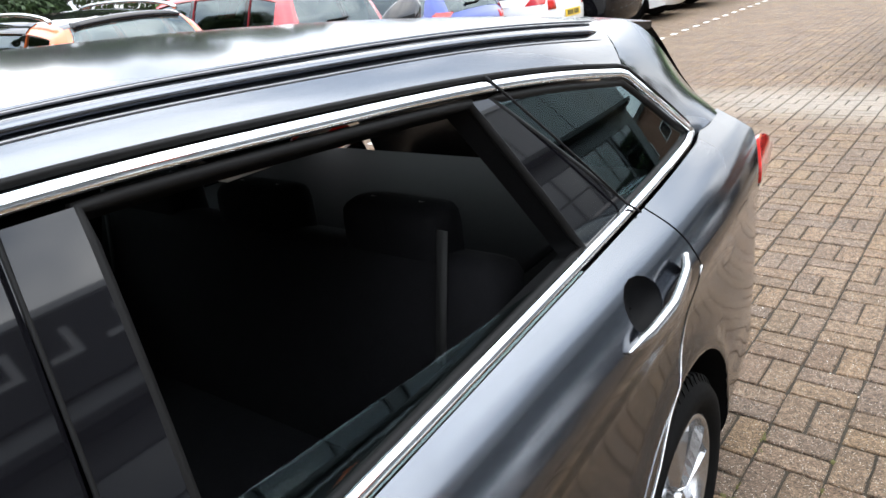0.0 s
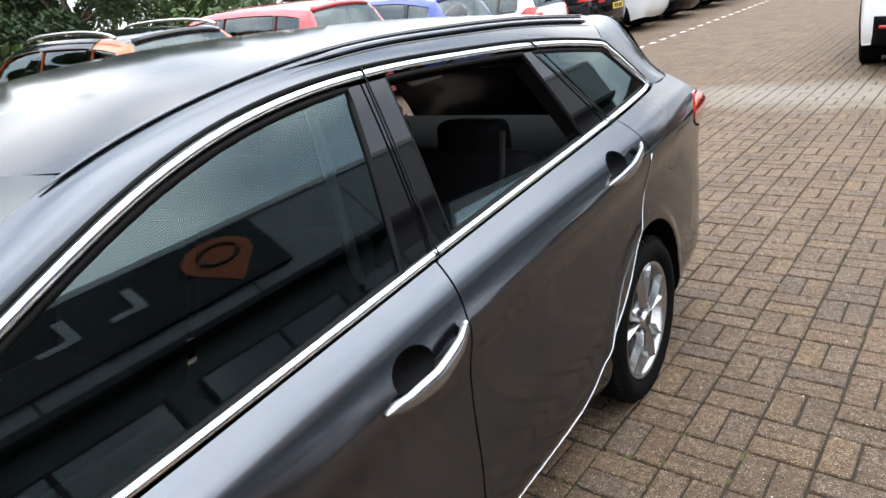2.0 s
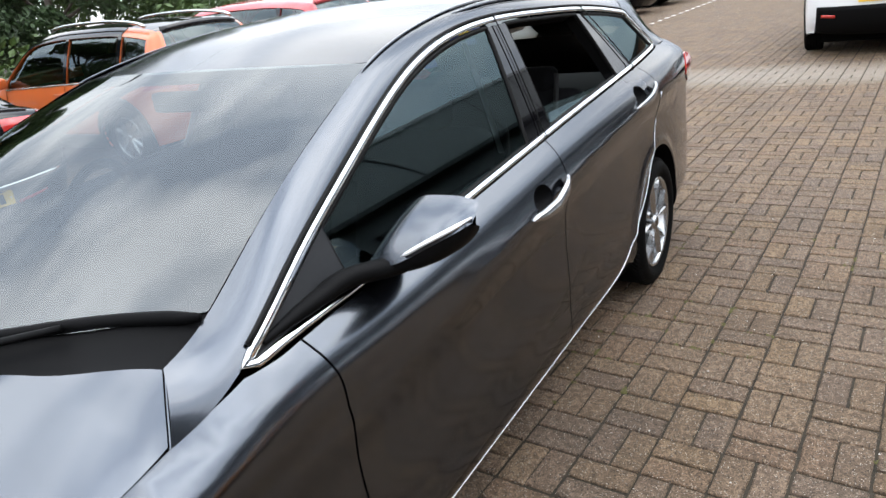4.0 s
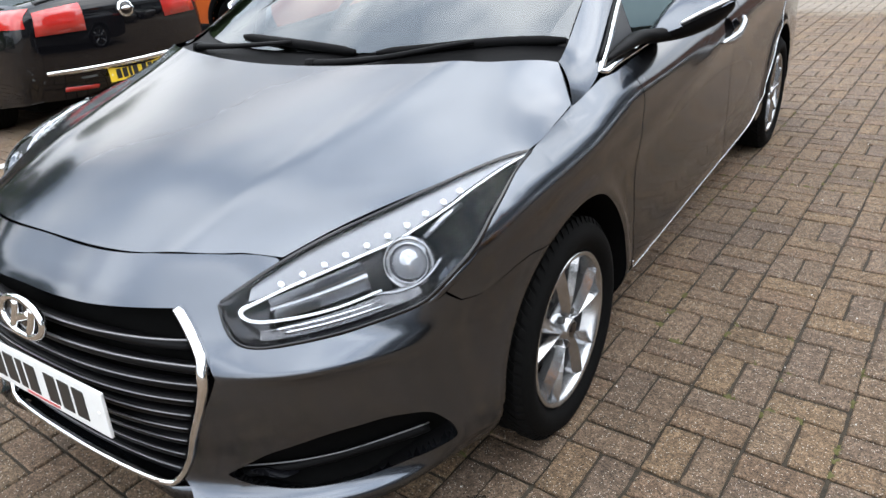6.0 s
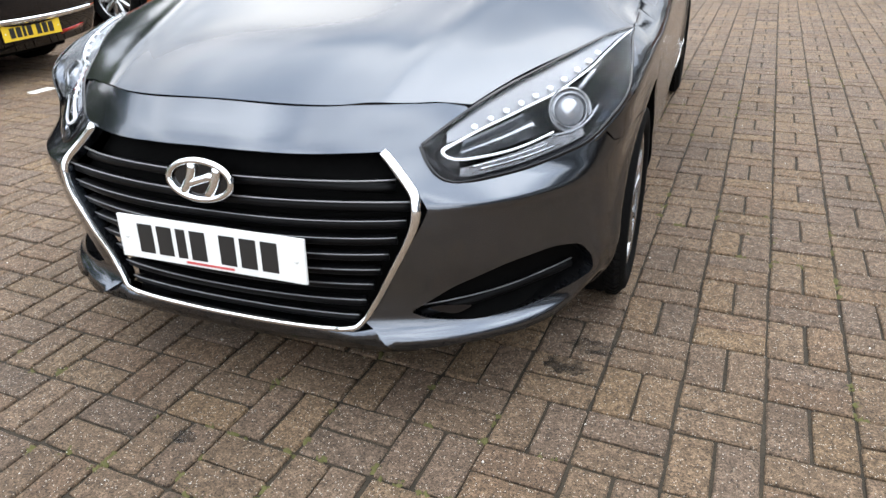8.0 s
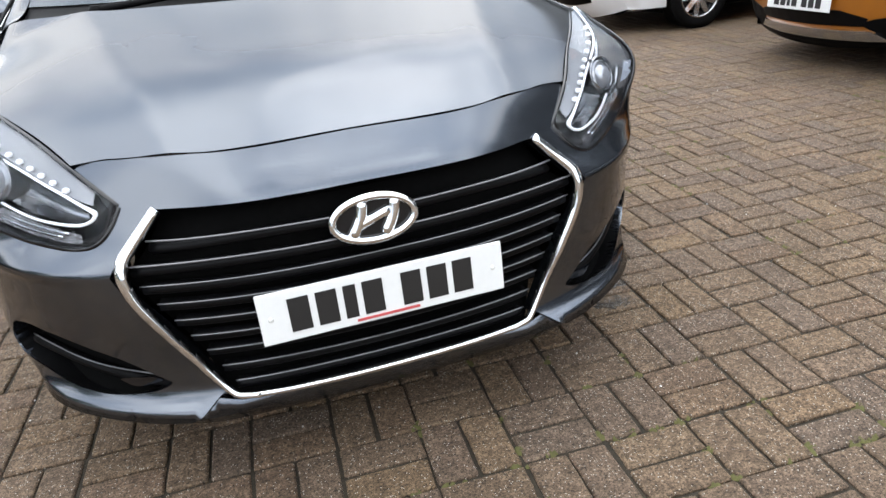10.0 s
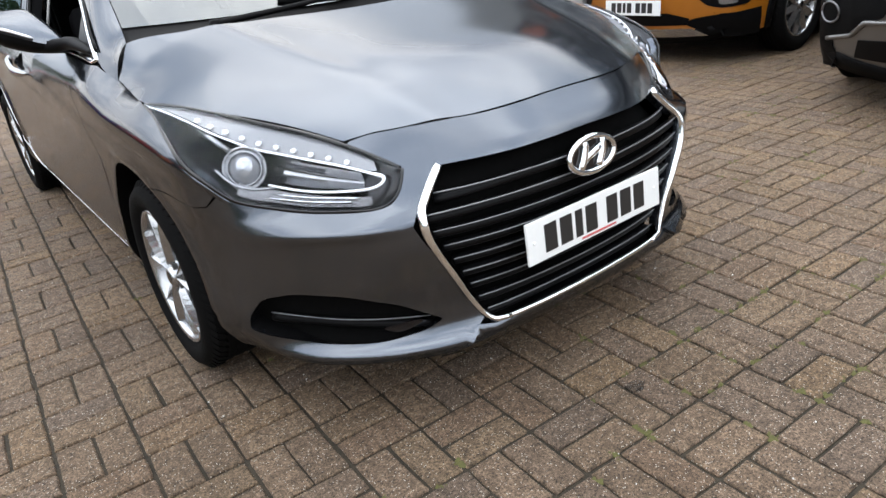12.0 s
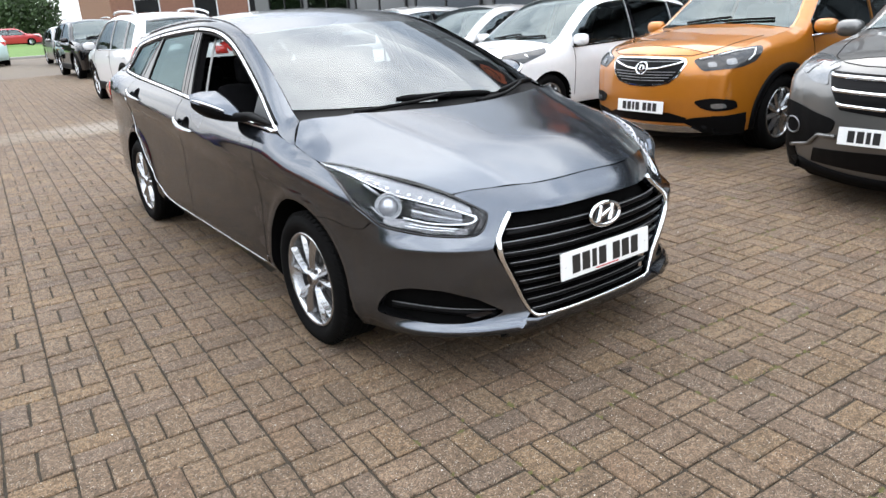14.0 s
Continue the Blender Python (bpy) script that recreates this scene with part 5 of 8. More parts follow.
    rdoor_cut = [(2.698, belt(2.698, -0.012)), (2.722, 0.985), (2.741, 0.93), (2.745, 0.82), (2.722, 0.73), (2.665, 0.63), (2.60, 0.545), (2.53, 0.48), (2.45, 0.42), (2.37, 0.37), (2.27, 0.315), (2.18, 0.278)]
    for s in (1, -1):
        panel("front_wing", side, wing, MP, car, step=0.025, edge=0.014, depth=0.03, flip=s)
        # doors
        fd = [(0.404, belt(0.40, -0.014)), (0.424, 0.85), (0.444, 0.73), (0.458, 0.60), (0.468, 0.45), (0.476, 0.30), (0.50, 0.262), (0.56, 0.252), (1.0, 0.252), (1.50, 0.252), (1.625, 0.255),
              (1.629, 0.5), (1.629, 0.70), (1.622, 0.80), (1.612, 0.87), (1.632, belt(1.632, -0.012))] + [(y, belt(y, -0.012)) for y in np.linspace(1.5, 0.5, 9)]
        rd = [(1.638, belt(1.638, -0.012)), (1.618, 0.87), (1.628, 0.80), (1.635, 0.70), (1.635, 0.5), (1.631, 0.255), (1.80, 0.252), (2.05, 0.257)] + rdoor_cut[::-1] + [(y, belt(y, -0.012)) for y in np.linspace(2.6, 1.75, 8)]
        for nm, lp, hy, hz in (("front_door", fd, 1.455, 0.847), ("rear_door", rd, 2.525, 0.944)):
            cup = [(hy - 0.03 + 0.062 * math.cos(g), hz + 0.012 + 0.042 * math.sin(g)) for g in np.linspace(0, 2 * math.pi, 16, endpoint=False)]
            door = panel(nm, side, lp, MP, car, holes=(cup,), step=0.018, edge=0.014, depth=0.02, flip=s)
            door_handle(door, hy, hz, s)
        # quarter
        q = [(2.704, belt(2.704, -0.012)), (2.728, 0.985), (2.747, 0.93), (2.751, 0.82), (2.728, 0.73), (2.671, 0.63), (2.606, 0.545), (2.535, 0.477), (2.455, 0.415)]
        arc_r = arch_arc(RW, 0.415, 0.22, r=ARCH)
        q += [p for p in arc_r if p[0] > 2.45 - 0.2] + [(3.20, 0.2), (3.5, 0.21), (3.68, 0.25), (3.72, 0.42), (3.72, 0.66), (3.69, 0.78), (3.665, 0.865), (3.565, 0.832), (3.44, 0.858), (3.325, 0.90), (3.325, 0.952), (3.45, 1.018), (3.42, 1.045), (3.40, 1.082), (3.2, belt(3.2, -0.004))] + [(y, belt(y, -0.012)) for y in np.linspace(3.1, 2.8, 4)]
        flap = smooth_loop([(3.02, 0.93), (3.16, 0.93), (3.18, 0.80), (3.13, 0.77), (3.03, 0.79)], 5)
        panel("rear_quarter", side, q, MP, car, holes=(flap,) if s > 0 else (), step=0.02, edge=0.015, depth=0.03, flip=s)
        if s > 0:
            fl2 = [np.array([3.10, 0.85]) + (np.array(p) - np.array([3.10, 0.85])) * 0.965 for p in flap]
            panel("fuel_flap", side, fl2, MP, car, step=0.04, edge=0.01, depth=0.01, flip=s)
        sill = [(0.40, 0.20), (0.45, 0.232), (0.49, 0.254), (0.56, 0.246), (1.2, 0.246), (1.62, 0.247), (2.05, 0.25), (2.18, 0.27), (2.27, 0.307), (2.37, 0.362), (2.44, 0.405), (2.405, 0.33), (2.41, 0.23), (2.43, 0.19), (1.4, 0.185)]
        panel("sill", side, sill, MP, car, step=0.04, edge=0.02, depth=0.03, flip=s)
        # the bright rolled edge along the foot of the doors
        foot = resample([(0.476, 0.30), (0.50, 0.258), (0.56, 0.2485), (1.0, 0.2485), (1.62, 0.2495), (2.05, 0.2535)] + [(y + 0.004, z - 0.004) for y, z in rdoor_cut[::-1][:10]], 0.03, closed=False)
        p, nn = side(foot[:, 0], foot[:, 1]), side_normal(foot[:, 0], foot[:, 1])
        tube("door_foot_edge", p + nn * 0.001, 0.0028, M_SATIN, car, sides=5, flip=s, up=(1, 0, 0))
        wheel_arch(car, s)
        # tail lamp
        tl = smooth_loop([(3.335, 0.905), (3.44, 0.868), (3.565, 0.842), (3.65, 0.875), (3.655, 0.915), (3.56, 0.975), (3.45, 1.005), (3.335, 0.948)], 4)
        lamp_ob = panel("tail_lamp", side, tl, M_RED, car, step=0.03, edge=0.012, depth=0.03, lift=0.004, flip=s, label="red tail lamp")
        # window frames, glass and pillars
        greenhouse(car, s)
        headlamp(car, s)
        door_mirror(car, s)
    # pillars and roof sides, one loft each side, then the quarter's upper part
    n = len(OUTER)
    for s in (1, -1):
        o, i_ = Curve(OUTER, np.linspace(0, 1, n)), Curve(INNER, np.linspace(0, 1, n))
        def mid(t, w, bulge):
            p = o(t) * (1 - w) + i_(t) * w
            out = np.stack([np.full_like(t, 0.75), np.full_like(t, -0.05), np.full_like(t, 0.65)], -1)
            return p + out * bulge
        loft("roof_side", [o, lambda t: mid(t, 0.33, 0.010), lambda t: mid(t, 0.7, 0.010), i_], MP, car, n=90, m=10, flip=s, outward=(1, 0, 0.6))
        a = Curve([OUTER[-1], (0.715, 2.99, 1.185), (0.762, 3.11, 1.09), (0.77, 3.14, 1.074)])
        b = Curve([INNER[-1], (0.60, 3.34, 1.275), (0.685, 3.40, 1.13), (0.752, 3.40, 1.075)])
        loft("rear_pillar", [a, lambda t: a(t) * 0.5 + b(t) * 0.5 + np.array([0.014, 0.006, 0.008]) * (0.7 + 0.3 * t)[:, None], b], MP, car, n=30, m=10, flip=s, outward=(1, 0.2, 0.5))
        # flush roof bar: a band of the roof between two fine grooves
        tt = np.linspace(0.60, 0.985, 60)
        ends = np.interp(np.linspace(0, 1, 60), [0, 0.10, 0.95, 1], [0.15, 1, 1, 0.3])
        for line in (mid(tt, 0.94, 0.006), mid(tt, 0.56, 0.0115)):
            tube("roof_groove", line, 0.0020, M_SATIN_DARK, car, sides=6, flip=s, taper=ends)
        tube("roof_bar", mid(tt, 0.75, 0.0085), 0.018, MP, car, sides=12, flip=s, flat=0.4, taper=ends, label="flush grey roof bar")
        tr = np.linspace(0.43, 0.99, 60)
        tube("roof_moulding", i_(tr) + np.array([0.006, 0, 0.002]), 0.0045, MP, car, sides=10, flip=s, flat=0.6, taper=np.interp(np.linspace(0, 1, 60), [0, 0.04, 1], [0.3, 1, 1]))
        # flanges under the gaps round the bonnet's rear corner
        fy = np.linspace(-0.13, 0.10, 16)
        tube("bonnet_flange", np.stack([f_he(fy) - 0.002, fy, f_hz(fy) - 0.0110], -1), 0.006, MP, car, sides=6, flip=s)
        k = np.linspace(0, 1, 10)[:, None]
        fl = bonnet((0.8305 + (0.767 - 0.8305) * k)[:, 0], (0.1055 + (0.1735 - 0.1055) * k)[:, 0]) - np.array([0, 0, 0.0125])
        tube("bonnet_flange", fl, 0.006, MP, car, sides=6, flip=s)
    f_edge = soft([1.06, 1.33, 1.69, 3.0, 3.3], [0.598, 0.570, 0.554, 0.555, 0.565])
    rl = [(0.598 * k, 0.905 + 0.16 * k * k) for k in np.linspace(-1, 1, 25)] + [(float(f_edge(y)), y) for y in np.linspace(1.2, 3.3, 15)] + [(0.56, 3.44), (0.3, 3.52), (0, 3.54), (-0.3, 3.52), (-0.56, 3.44)] + [(-float(f_edge(y)), y) for y in np.linspace(3.3, 1.2, 15)]
    panel("roof_panel", roof, rl, MP, car, step=0.05, edge=0.03, depth=0.02)
    part("roof_aerial", fin_bm(0.0, 3.05, float(roof(0.0, 3.05)[2])), M_BLACKGLOSS, car)
    # tail
    lft = [(0.56, 3.44, 1.292), (0.60, 3.46, 1.22), (0.69, 3.45, 1.10), (0.765, 3.64, 0.93), (0.775, 3.745, 0.70), (0.77, 3.74, 0.45), (0.76, 3.66, 0.22)]
    ctr = [(0, 3.545, 1.325), (0, 3.62, 1.24), (0, 3.72, 1.10), (0, 3.80, 0.93), (0, 3.86, 0.70), (0, 3.88, 0.45), (0, 3.80, 0.22)]
    ks = np.linspace(0, 1, 7)
    cl, cc = Curve(lft, ks), Curve(ctr, ks)
    cr = Curve([(-x, y, z) for x, y, z in lft], ks)
    def across(w, t0, t1):
        row = lambda t: np.stack([cl(t), cl(t) * 0.45 + cc(t) * 0.55 + np.array([0.08, 0.035, 0]), cc(t), cr(t) * 0.45 + cc(t) * 0.55 + np.array([-0.08, 0.035, 0]), cr(t)], 1)
        return lambda t: np.stack([Curve(r, np.linspace(0, 1, 5))(np.array(w)) for r in row(t0 + (t1 - t0) * np.asarray(t))])
    for nm, w0, w1, t0, t1, m_ in (("tailgate", 0, 1, 0.33, 1, MP), ("tailgate_top", 0, 1, 0, 0.045, MP), ("tailgate_edge", 0, 0.07, 0.045, 0.33, M_BLACKGLOSS), ("tailgate_edge", 0.93, 1, 0.045, 0.33, M_BLACKGLOSS), ("rear_screen", 0.07, 0.93, 0.045, 0.33, M_REARGLASS)):
        ws = np.linspace(w0, w1, 3 if w1 - w0 < 0.1 else 17)
        loft(nm, [across(w, t0, t1) for w in ws], m_, car, n=24, m=len(ws), outward=(0, 1, 0))
    # windscreen, its black border, the cowl
    wl = [(s, 0.035) for s in np.linspace(-0.735, 0.735, 31)] + [(0.735, t) for t in np.linspace(0.1, 0.9, 9)] + [(s, 0.995) for s in np.linspace(0.735, -0.735, 31)] + [(-0.735, t) for t in np.linspace(0.9, 0.1, 9)]
    panel("windscreen", screen, wl, M_GLASS, car, step=0.05, edge=0.04, depth=0, lift=0.002, label="windscreen glass that mirrors the clouds")
    hole = smooth_loop([(-0.68, 0.075), (0.68, 0.075), (0.70, 0.94), (-0.70, 0.94)], 5)
    panel("black_border", screen, [(s, t) for s, t in wl], M_INNER, car, holes=(hole,), step=0.05, edge=0.04, depth=0, lift=-0.004)
    sx = np.linspace(-0.735, 0.735, 61)
    base_c = lambda t: screen(-0.735 + 1.47 * t, 0.0 * t + 0.045) + np.array([0, 0, -0.003])
    hood_r = Curve([(x, y, float(bonnet(x, y)[2]) - 0.016) for x, y in rear[::-1]])
    loft("cowl", [base_c, lambda t: base_c(t) * 0.5 + hood_r(t) * 0.5 + np.array([0, 0, -0.012]), hood_r], M_BLACK, car, n=60, m=6, outward=(0, 0, 1), label="black plastic scuttle")
    wipers(car)
    for s in (1, -1):
        for cy in (FW, RW):
            road_wheel(car, s, cy)
    underbody(car)
    interior(car)
    return car


# ---- paving ----
PAVE_TURN, PITCH, PAVE_AT = radians(-3.3), 0.2027, (0.869, -0.671)


def brick_mat(name, per_island):
    m = bpy.data.materials.new(name)
    m.use_nodes = True
    nt = m.node_tree
    p = nt.nodes["Principled BSDF"]
    rnd = node(nt, "ShaderNodeNewGeometry").outputs["Random Per Island"] if per_island else node(nt, "ShaderNodeObjectInfo").outputs["Random"]
    ramp = node(nt, "ShaderNodeValToRGB")
    cr = ramp.color_ramp
    cr.elements[0].position, cr.elements[0].color = 0.0, (0.160, 0.111, 0.073, 1)
    cr.elements[1].position, cr.elements[1].color = 1.0, (0.172, 0.119, 0.073, 1)
    for pos, col in ((0.15, (0.179, 0.123, 0.077)), (0.3, (0.157, 0.111, 0.078)), (0.45, (0.193, 0.130, 0.075)), (0.6, (0.170, 0.113, 0.072)), (0.75, (0.149, 0.107, 0.076)), (0.9, (0.184, 0.127, 0.083))):
        e = cr.elements.new(pos)
        e.color = (*col, 1)
    nt.links.new(rnd, ramp.inputs[0])
    geo = node(nt, "ShaderNodeNewGeometry")
    grain = node(nt, "ShaderNodeTexNoise", i_Scale=150.0, i_Detail=5.0, i_Roughness=0.85)
    blotch = node(nt, "ShaderNodeTexNoise", i_Scale=2.3, i_Detail=8.0, i_Roughness=0.7)
    fleck = node(nt, "ShaderNodeTexVoronoi", i_Scale=210.0)
    pit = node(nt, "ShaderNodeTexVoronoi", i_Scale=130.0)
    for t in (grain, blotch, fleck, pit):
        nt.links.new(geo.outputs["Position"], t.inputs["Vector"])
    g1 = node(nt, "ShaderNodeMapRange")
    g1.inputs[1].default_value, g1.inputs[2].default_value, g1.inputs[3].default_value, g1.inputs[4].default_value = 0.36, 0.64, 0.12, 1.42
    b1 = node(nt, "ShaderNodeMapRange")
    b1.inputs[1].default_value, b1.inputs[2].default_value, b1.inputs[3].default_value, b1.inputs[4].default_value = 0.3, 0.7, 0.72, 1.25
    mul = node(nt, "ShaderNodeMath", operation="MULTIPLY")
    nt.links.new(grain.outputs[0], g1.inputs[0])
    nt.links.new(blotch.outputs[0], b1.inputs[0])
    nt.links.new(g1.outputs[0], mul.inputs[0])
    mottle = node(nt, "ShaderNodeTexNoise", i_Scale=42.0, i_Detail=3.0, i_Roughness=0.6)
    nt.links.new(geo.outputs["Position"], mottle.inputs["Vector"])
    m1 = node(nt, "ShaderNodeMapRange")
    m1.inputs[1].default_value, m1.inputs[2].default_value, m1.inputs[3].default_value, m1.inputs[4].default_value = 0.32, 0.68, 0.62, 1.42
    nt.links.new(mottle.outputs[0], m1.inputs[0])
    two = node(nt, "ShaderNodeMath", operation="MULTIPLY")
    nt.links.new(b1.outputs[0], two.inputs[0])
    nt.links.new(m1.outputs[0], two.inputs[1])
    nt.links.new(two.outputs[0], mul.inputs[1])
    sc = node(nt, "ShaderNodeVectorMath", operation="SCALE")
    nt.links.new(ramp.outputs[0], sc.inputs[0])
    nt.links.new(mul.outputs[0], sc.inputs["Scale"])
    # pale aggregate flecks
    fl = node(nt, "ShaderNodeMath", operation="LESS_THAN")
    fl.inputs[1].default_value = 0.33
    fr = node(nt, "ShaderNodeMath", operation="GREATER_THAN")
    fr.inputs[1].default_value = 0.86
    both = node(nt, "ShaderNodeMath", operation="MULTIPLY")
    sep = node(nt, "ShaderNodeSeparateColor")
    nt.links.new(fleck.outputs["Distance"], fl.inputs[0])
    nt.links.new(fleck.outputs["Color"], sep.inputs[0])
    nt.links.new(sep.outputs[0], fr.inputs[0])
    nt.links.new(fl.outputs[0], both.inputs[0])
    nt.links.new(fr.outputs[0], both.inputs[1])
    # dark pits where aggregate has come out
    pd = node(nt, "ShaderNodeMapRange")
    pd.inputs[1].default_value, pd.inputs[2].default_value, pd.inputs[3].default_value, pd.inputs[4].default_value = 0.12, 0.34, 0.32, 1.0
    nt.links.new(pit.outputs["Distance"], pd.inputs[0])
    pitted = node(nt, "ShaderNodeVectorMath", operation="SCALE")
    nt.links.new(sc.outputs[0], pitted.inputs[0])
    nt.links.new(pd.outputs[0], pitted.inputs["Scale"])
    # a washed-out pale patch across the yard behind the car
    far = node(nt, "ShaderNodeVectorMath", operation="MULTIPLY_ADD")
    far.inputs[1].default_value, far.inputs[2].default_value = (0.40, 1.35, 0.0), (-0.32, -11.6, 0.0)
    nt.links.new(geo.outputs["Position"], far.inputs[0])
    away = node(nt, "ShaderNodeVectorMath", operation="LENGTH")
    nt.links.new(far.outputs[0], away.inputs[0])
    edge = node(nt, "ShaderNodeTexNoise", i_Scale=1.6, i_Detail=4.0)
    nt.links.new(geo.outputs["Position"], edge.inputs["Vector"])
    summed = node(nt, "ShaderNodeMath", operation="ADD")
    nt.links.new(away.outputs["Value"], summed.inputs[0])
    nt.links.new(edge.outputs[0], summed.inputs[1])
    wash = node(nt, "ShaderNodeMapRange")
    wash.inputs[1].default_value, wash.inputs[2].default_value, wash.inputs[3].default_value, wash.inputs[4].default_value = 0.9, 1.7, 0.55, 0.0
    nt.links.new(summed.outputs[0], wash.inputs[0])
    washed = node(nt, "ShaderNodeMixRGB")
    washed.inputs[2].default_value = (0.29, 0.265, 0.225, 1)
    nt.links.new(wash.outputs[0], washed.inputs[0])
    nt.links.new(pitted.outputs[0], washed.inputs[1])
    mix = node(nt, "ShaderNodeMixRGB")
    mix.inputs[2].default_value = (0.46, 0.42, 0.36, 1)
    nt.links.new(both.outputs[0], mix.inputs[0])
    nt.links.new(washed.outputs[0], mix.inputs[1])
    nt.links.new(mix.outputs[0], p.inputs["Base Color"])
    p.inputs["Roughness"].default_value, p.inputs["Specular IOR Level"].default_value = 0.78, 0.3
    bump = node(nt, "ShaderNodeBump", i_Strength=0.8, i_Distance=0.006)
    nt.links.new(grain.outputs[0], bump.inputs["Height"])
    nt.links.new(bump.outputs[0], p.inputs["Normal"])
    return m


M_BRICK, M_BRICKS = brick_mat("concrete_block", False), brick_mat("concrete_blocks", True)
M_JOINT = mat("sandy_joint", (0.030, 0.023, 0.014), 0.95, spread=0.7, scale=9.0, bump=0.4, bump_scale=120)
M_LINEPAINT = mat("white_block", (0.66, 0.66, 0.63), 0.6, spread=0.15, scale=20, bump=0.2, bump_scale=120)
M_MOSS = mat("moss", (0.085, 0.082, 0.024), 0.9, spread=0.4, scale=40)
M_GRIT = mat("white_grit", (0.6, 0.59, 0.56), 0.7, spread=0.2)


def pave(u, v):
    c, s = math.cos(PAVE_TURN), math.sin(PAVE_TURN)
    return PAVE_AT[0] + u * c - v * s, PAVE_AT[1] + u * s + v * c


def bricks_of(i, j):
    """The two bricks of one square of the basket weave: middle, long axis (0 along u, 1 along v)."""
    u, v = (i + 0.5) * PITCH, (j + 0.5) * PITCH
    d = PITCH / 4
    if (i + j) % 2:
        return [(u, v - d, 0), (u, v + d, 0)]
    return [(u - d, v, 1), (u + d, v, 1)]


def brick_outline(long_, wide, rng, rough=0.0010):
    """The worn outline of a block: three points to a side, none quite straight."""
    a, b = long_ / 2, wide / 2
    pts = []
    for (x0, y0), (x1, y1) in (((-a, -b), (a, -b)), ((a, -b), (a, b)), ((a, b), (-a, b)), ((-a, b), (-a, -b))):
        for f in (0.03, 0.34, 0.66, 0.97):
            pts.append((x0 + (x1 - x0) * f + rng.gauss(0, rough), y0 + (y1 - y0) * f + rng.gauss(0, rough)))
    return pts


def brick_verts(x, y, turn, long_, wide, z, rng, bevel=0.0042, drop=0.012):
    out = []
    c, s = math.cos(turn), math.sin(turn)
    loop = brick_outline(long_, wide, rng)
    for inset, dz in ((0, -drop), (0, -bevel), (bevel, 0)):
        for px, py in loop:
            a, b = px * (1 - 2 * inset / long_), py * (1 - 2 * inset / wide)
            out.append((x + a * c - b * s, y + a * s + b * c, z + dz))
    return out


def plain_brick(x, y, turn, long_, wide, z, bevel=0.005):
    """A block farther off: four corners."""
    out = []
    for inset, dz in ((0, -bevel), (bevel, 0)):
        for sx, sy in ((-1, -1), (1, -1), (1, 1), (-1, 1)):
            a, b = sx * (long_ / 2 - inset), sy * (wide / 2 - inset)
            out.append((x + a * math.cos(turn) - b * math.sin(turn), y + a * math.sin(turn) + b * math.cos(turn), z + dz))
    return out


RING = 16
BRICK_FACES = [tuple(range(2 * RING, 3 * RING))] + [(r * RING + k, r * RING + (k + 1) % RING, (r + 1) * RING + (k + 1) % RING, (r + 1) * RING + k) for r in (1, 0) for k in range(RING)]
PLAIN_FACES = [(4, 5, 6, 7)] + [(k, (k + 1) % 4, 4 + (k + 1) % 4, 4 + k) for k in range(4)]


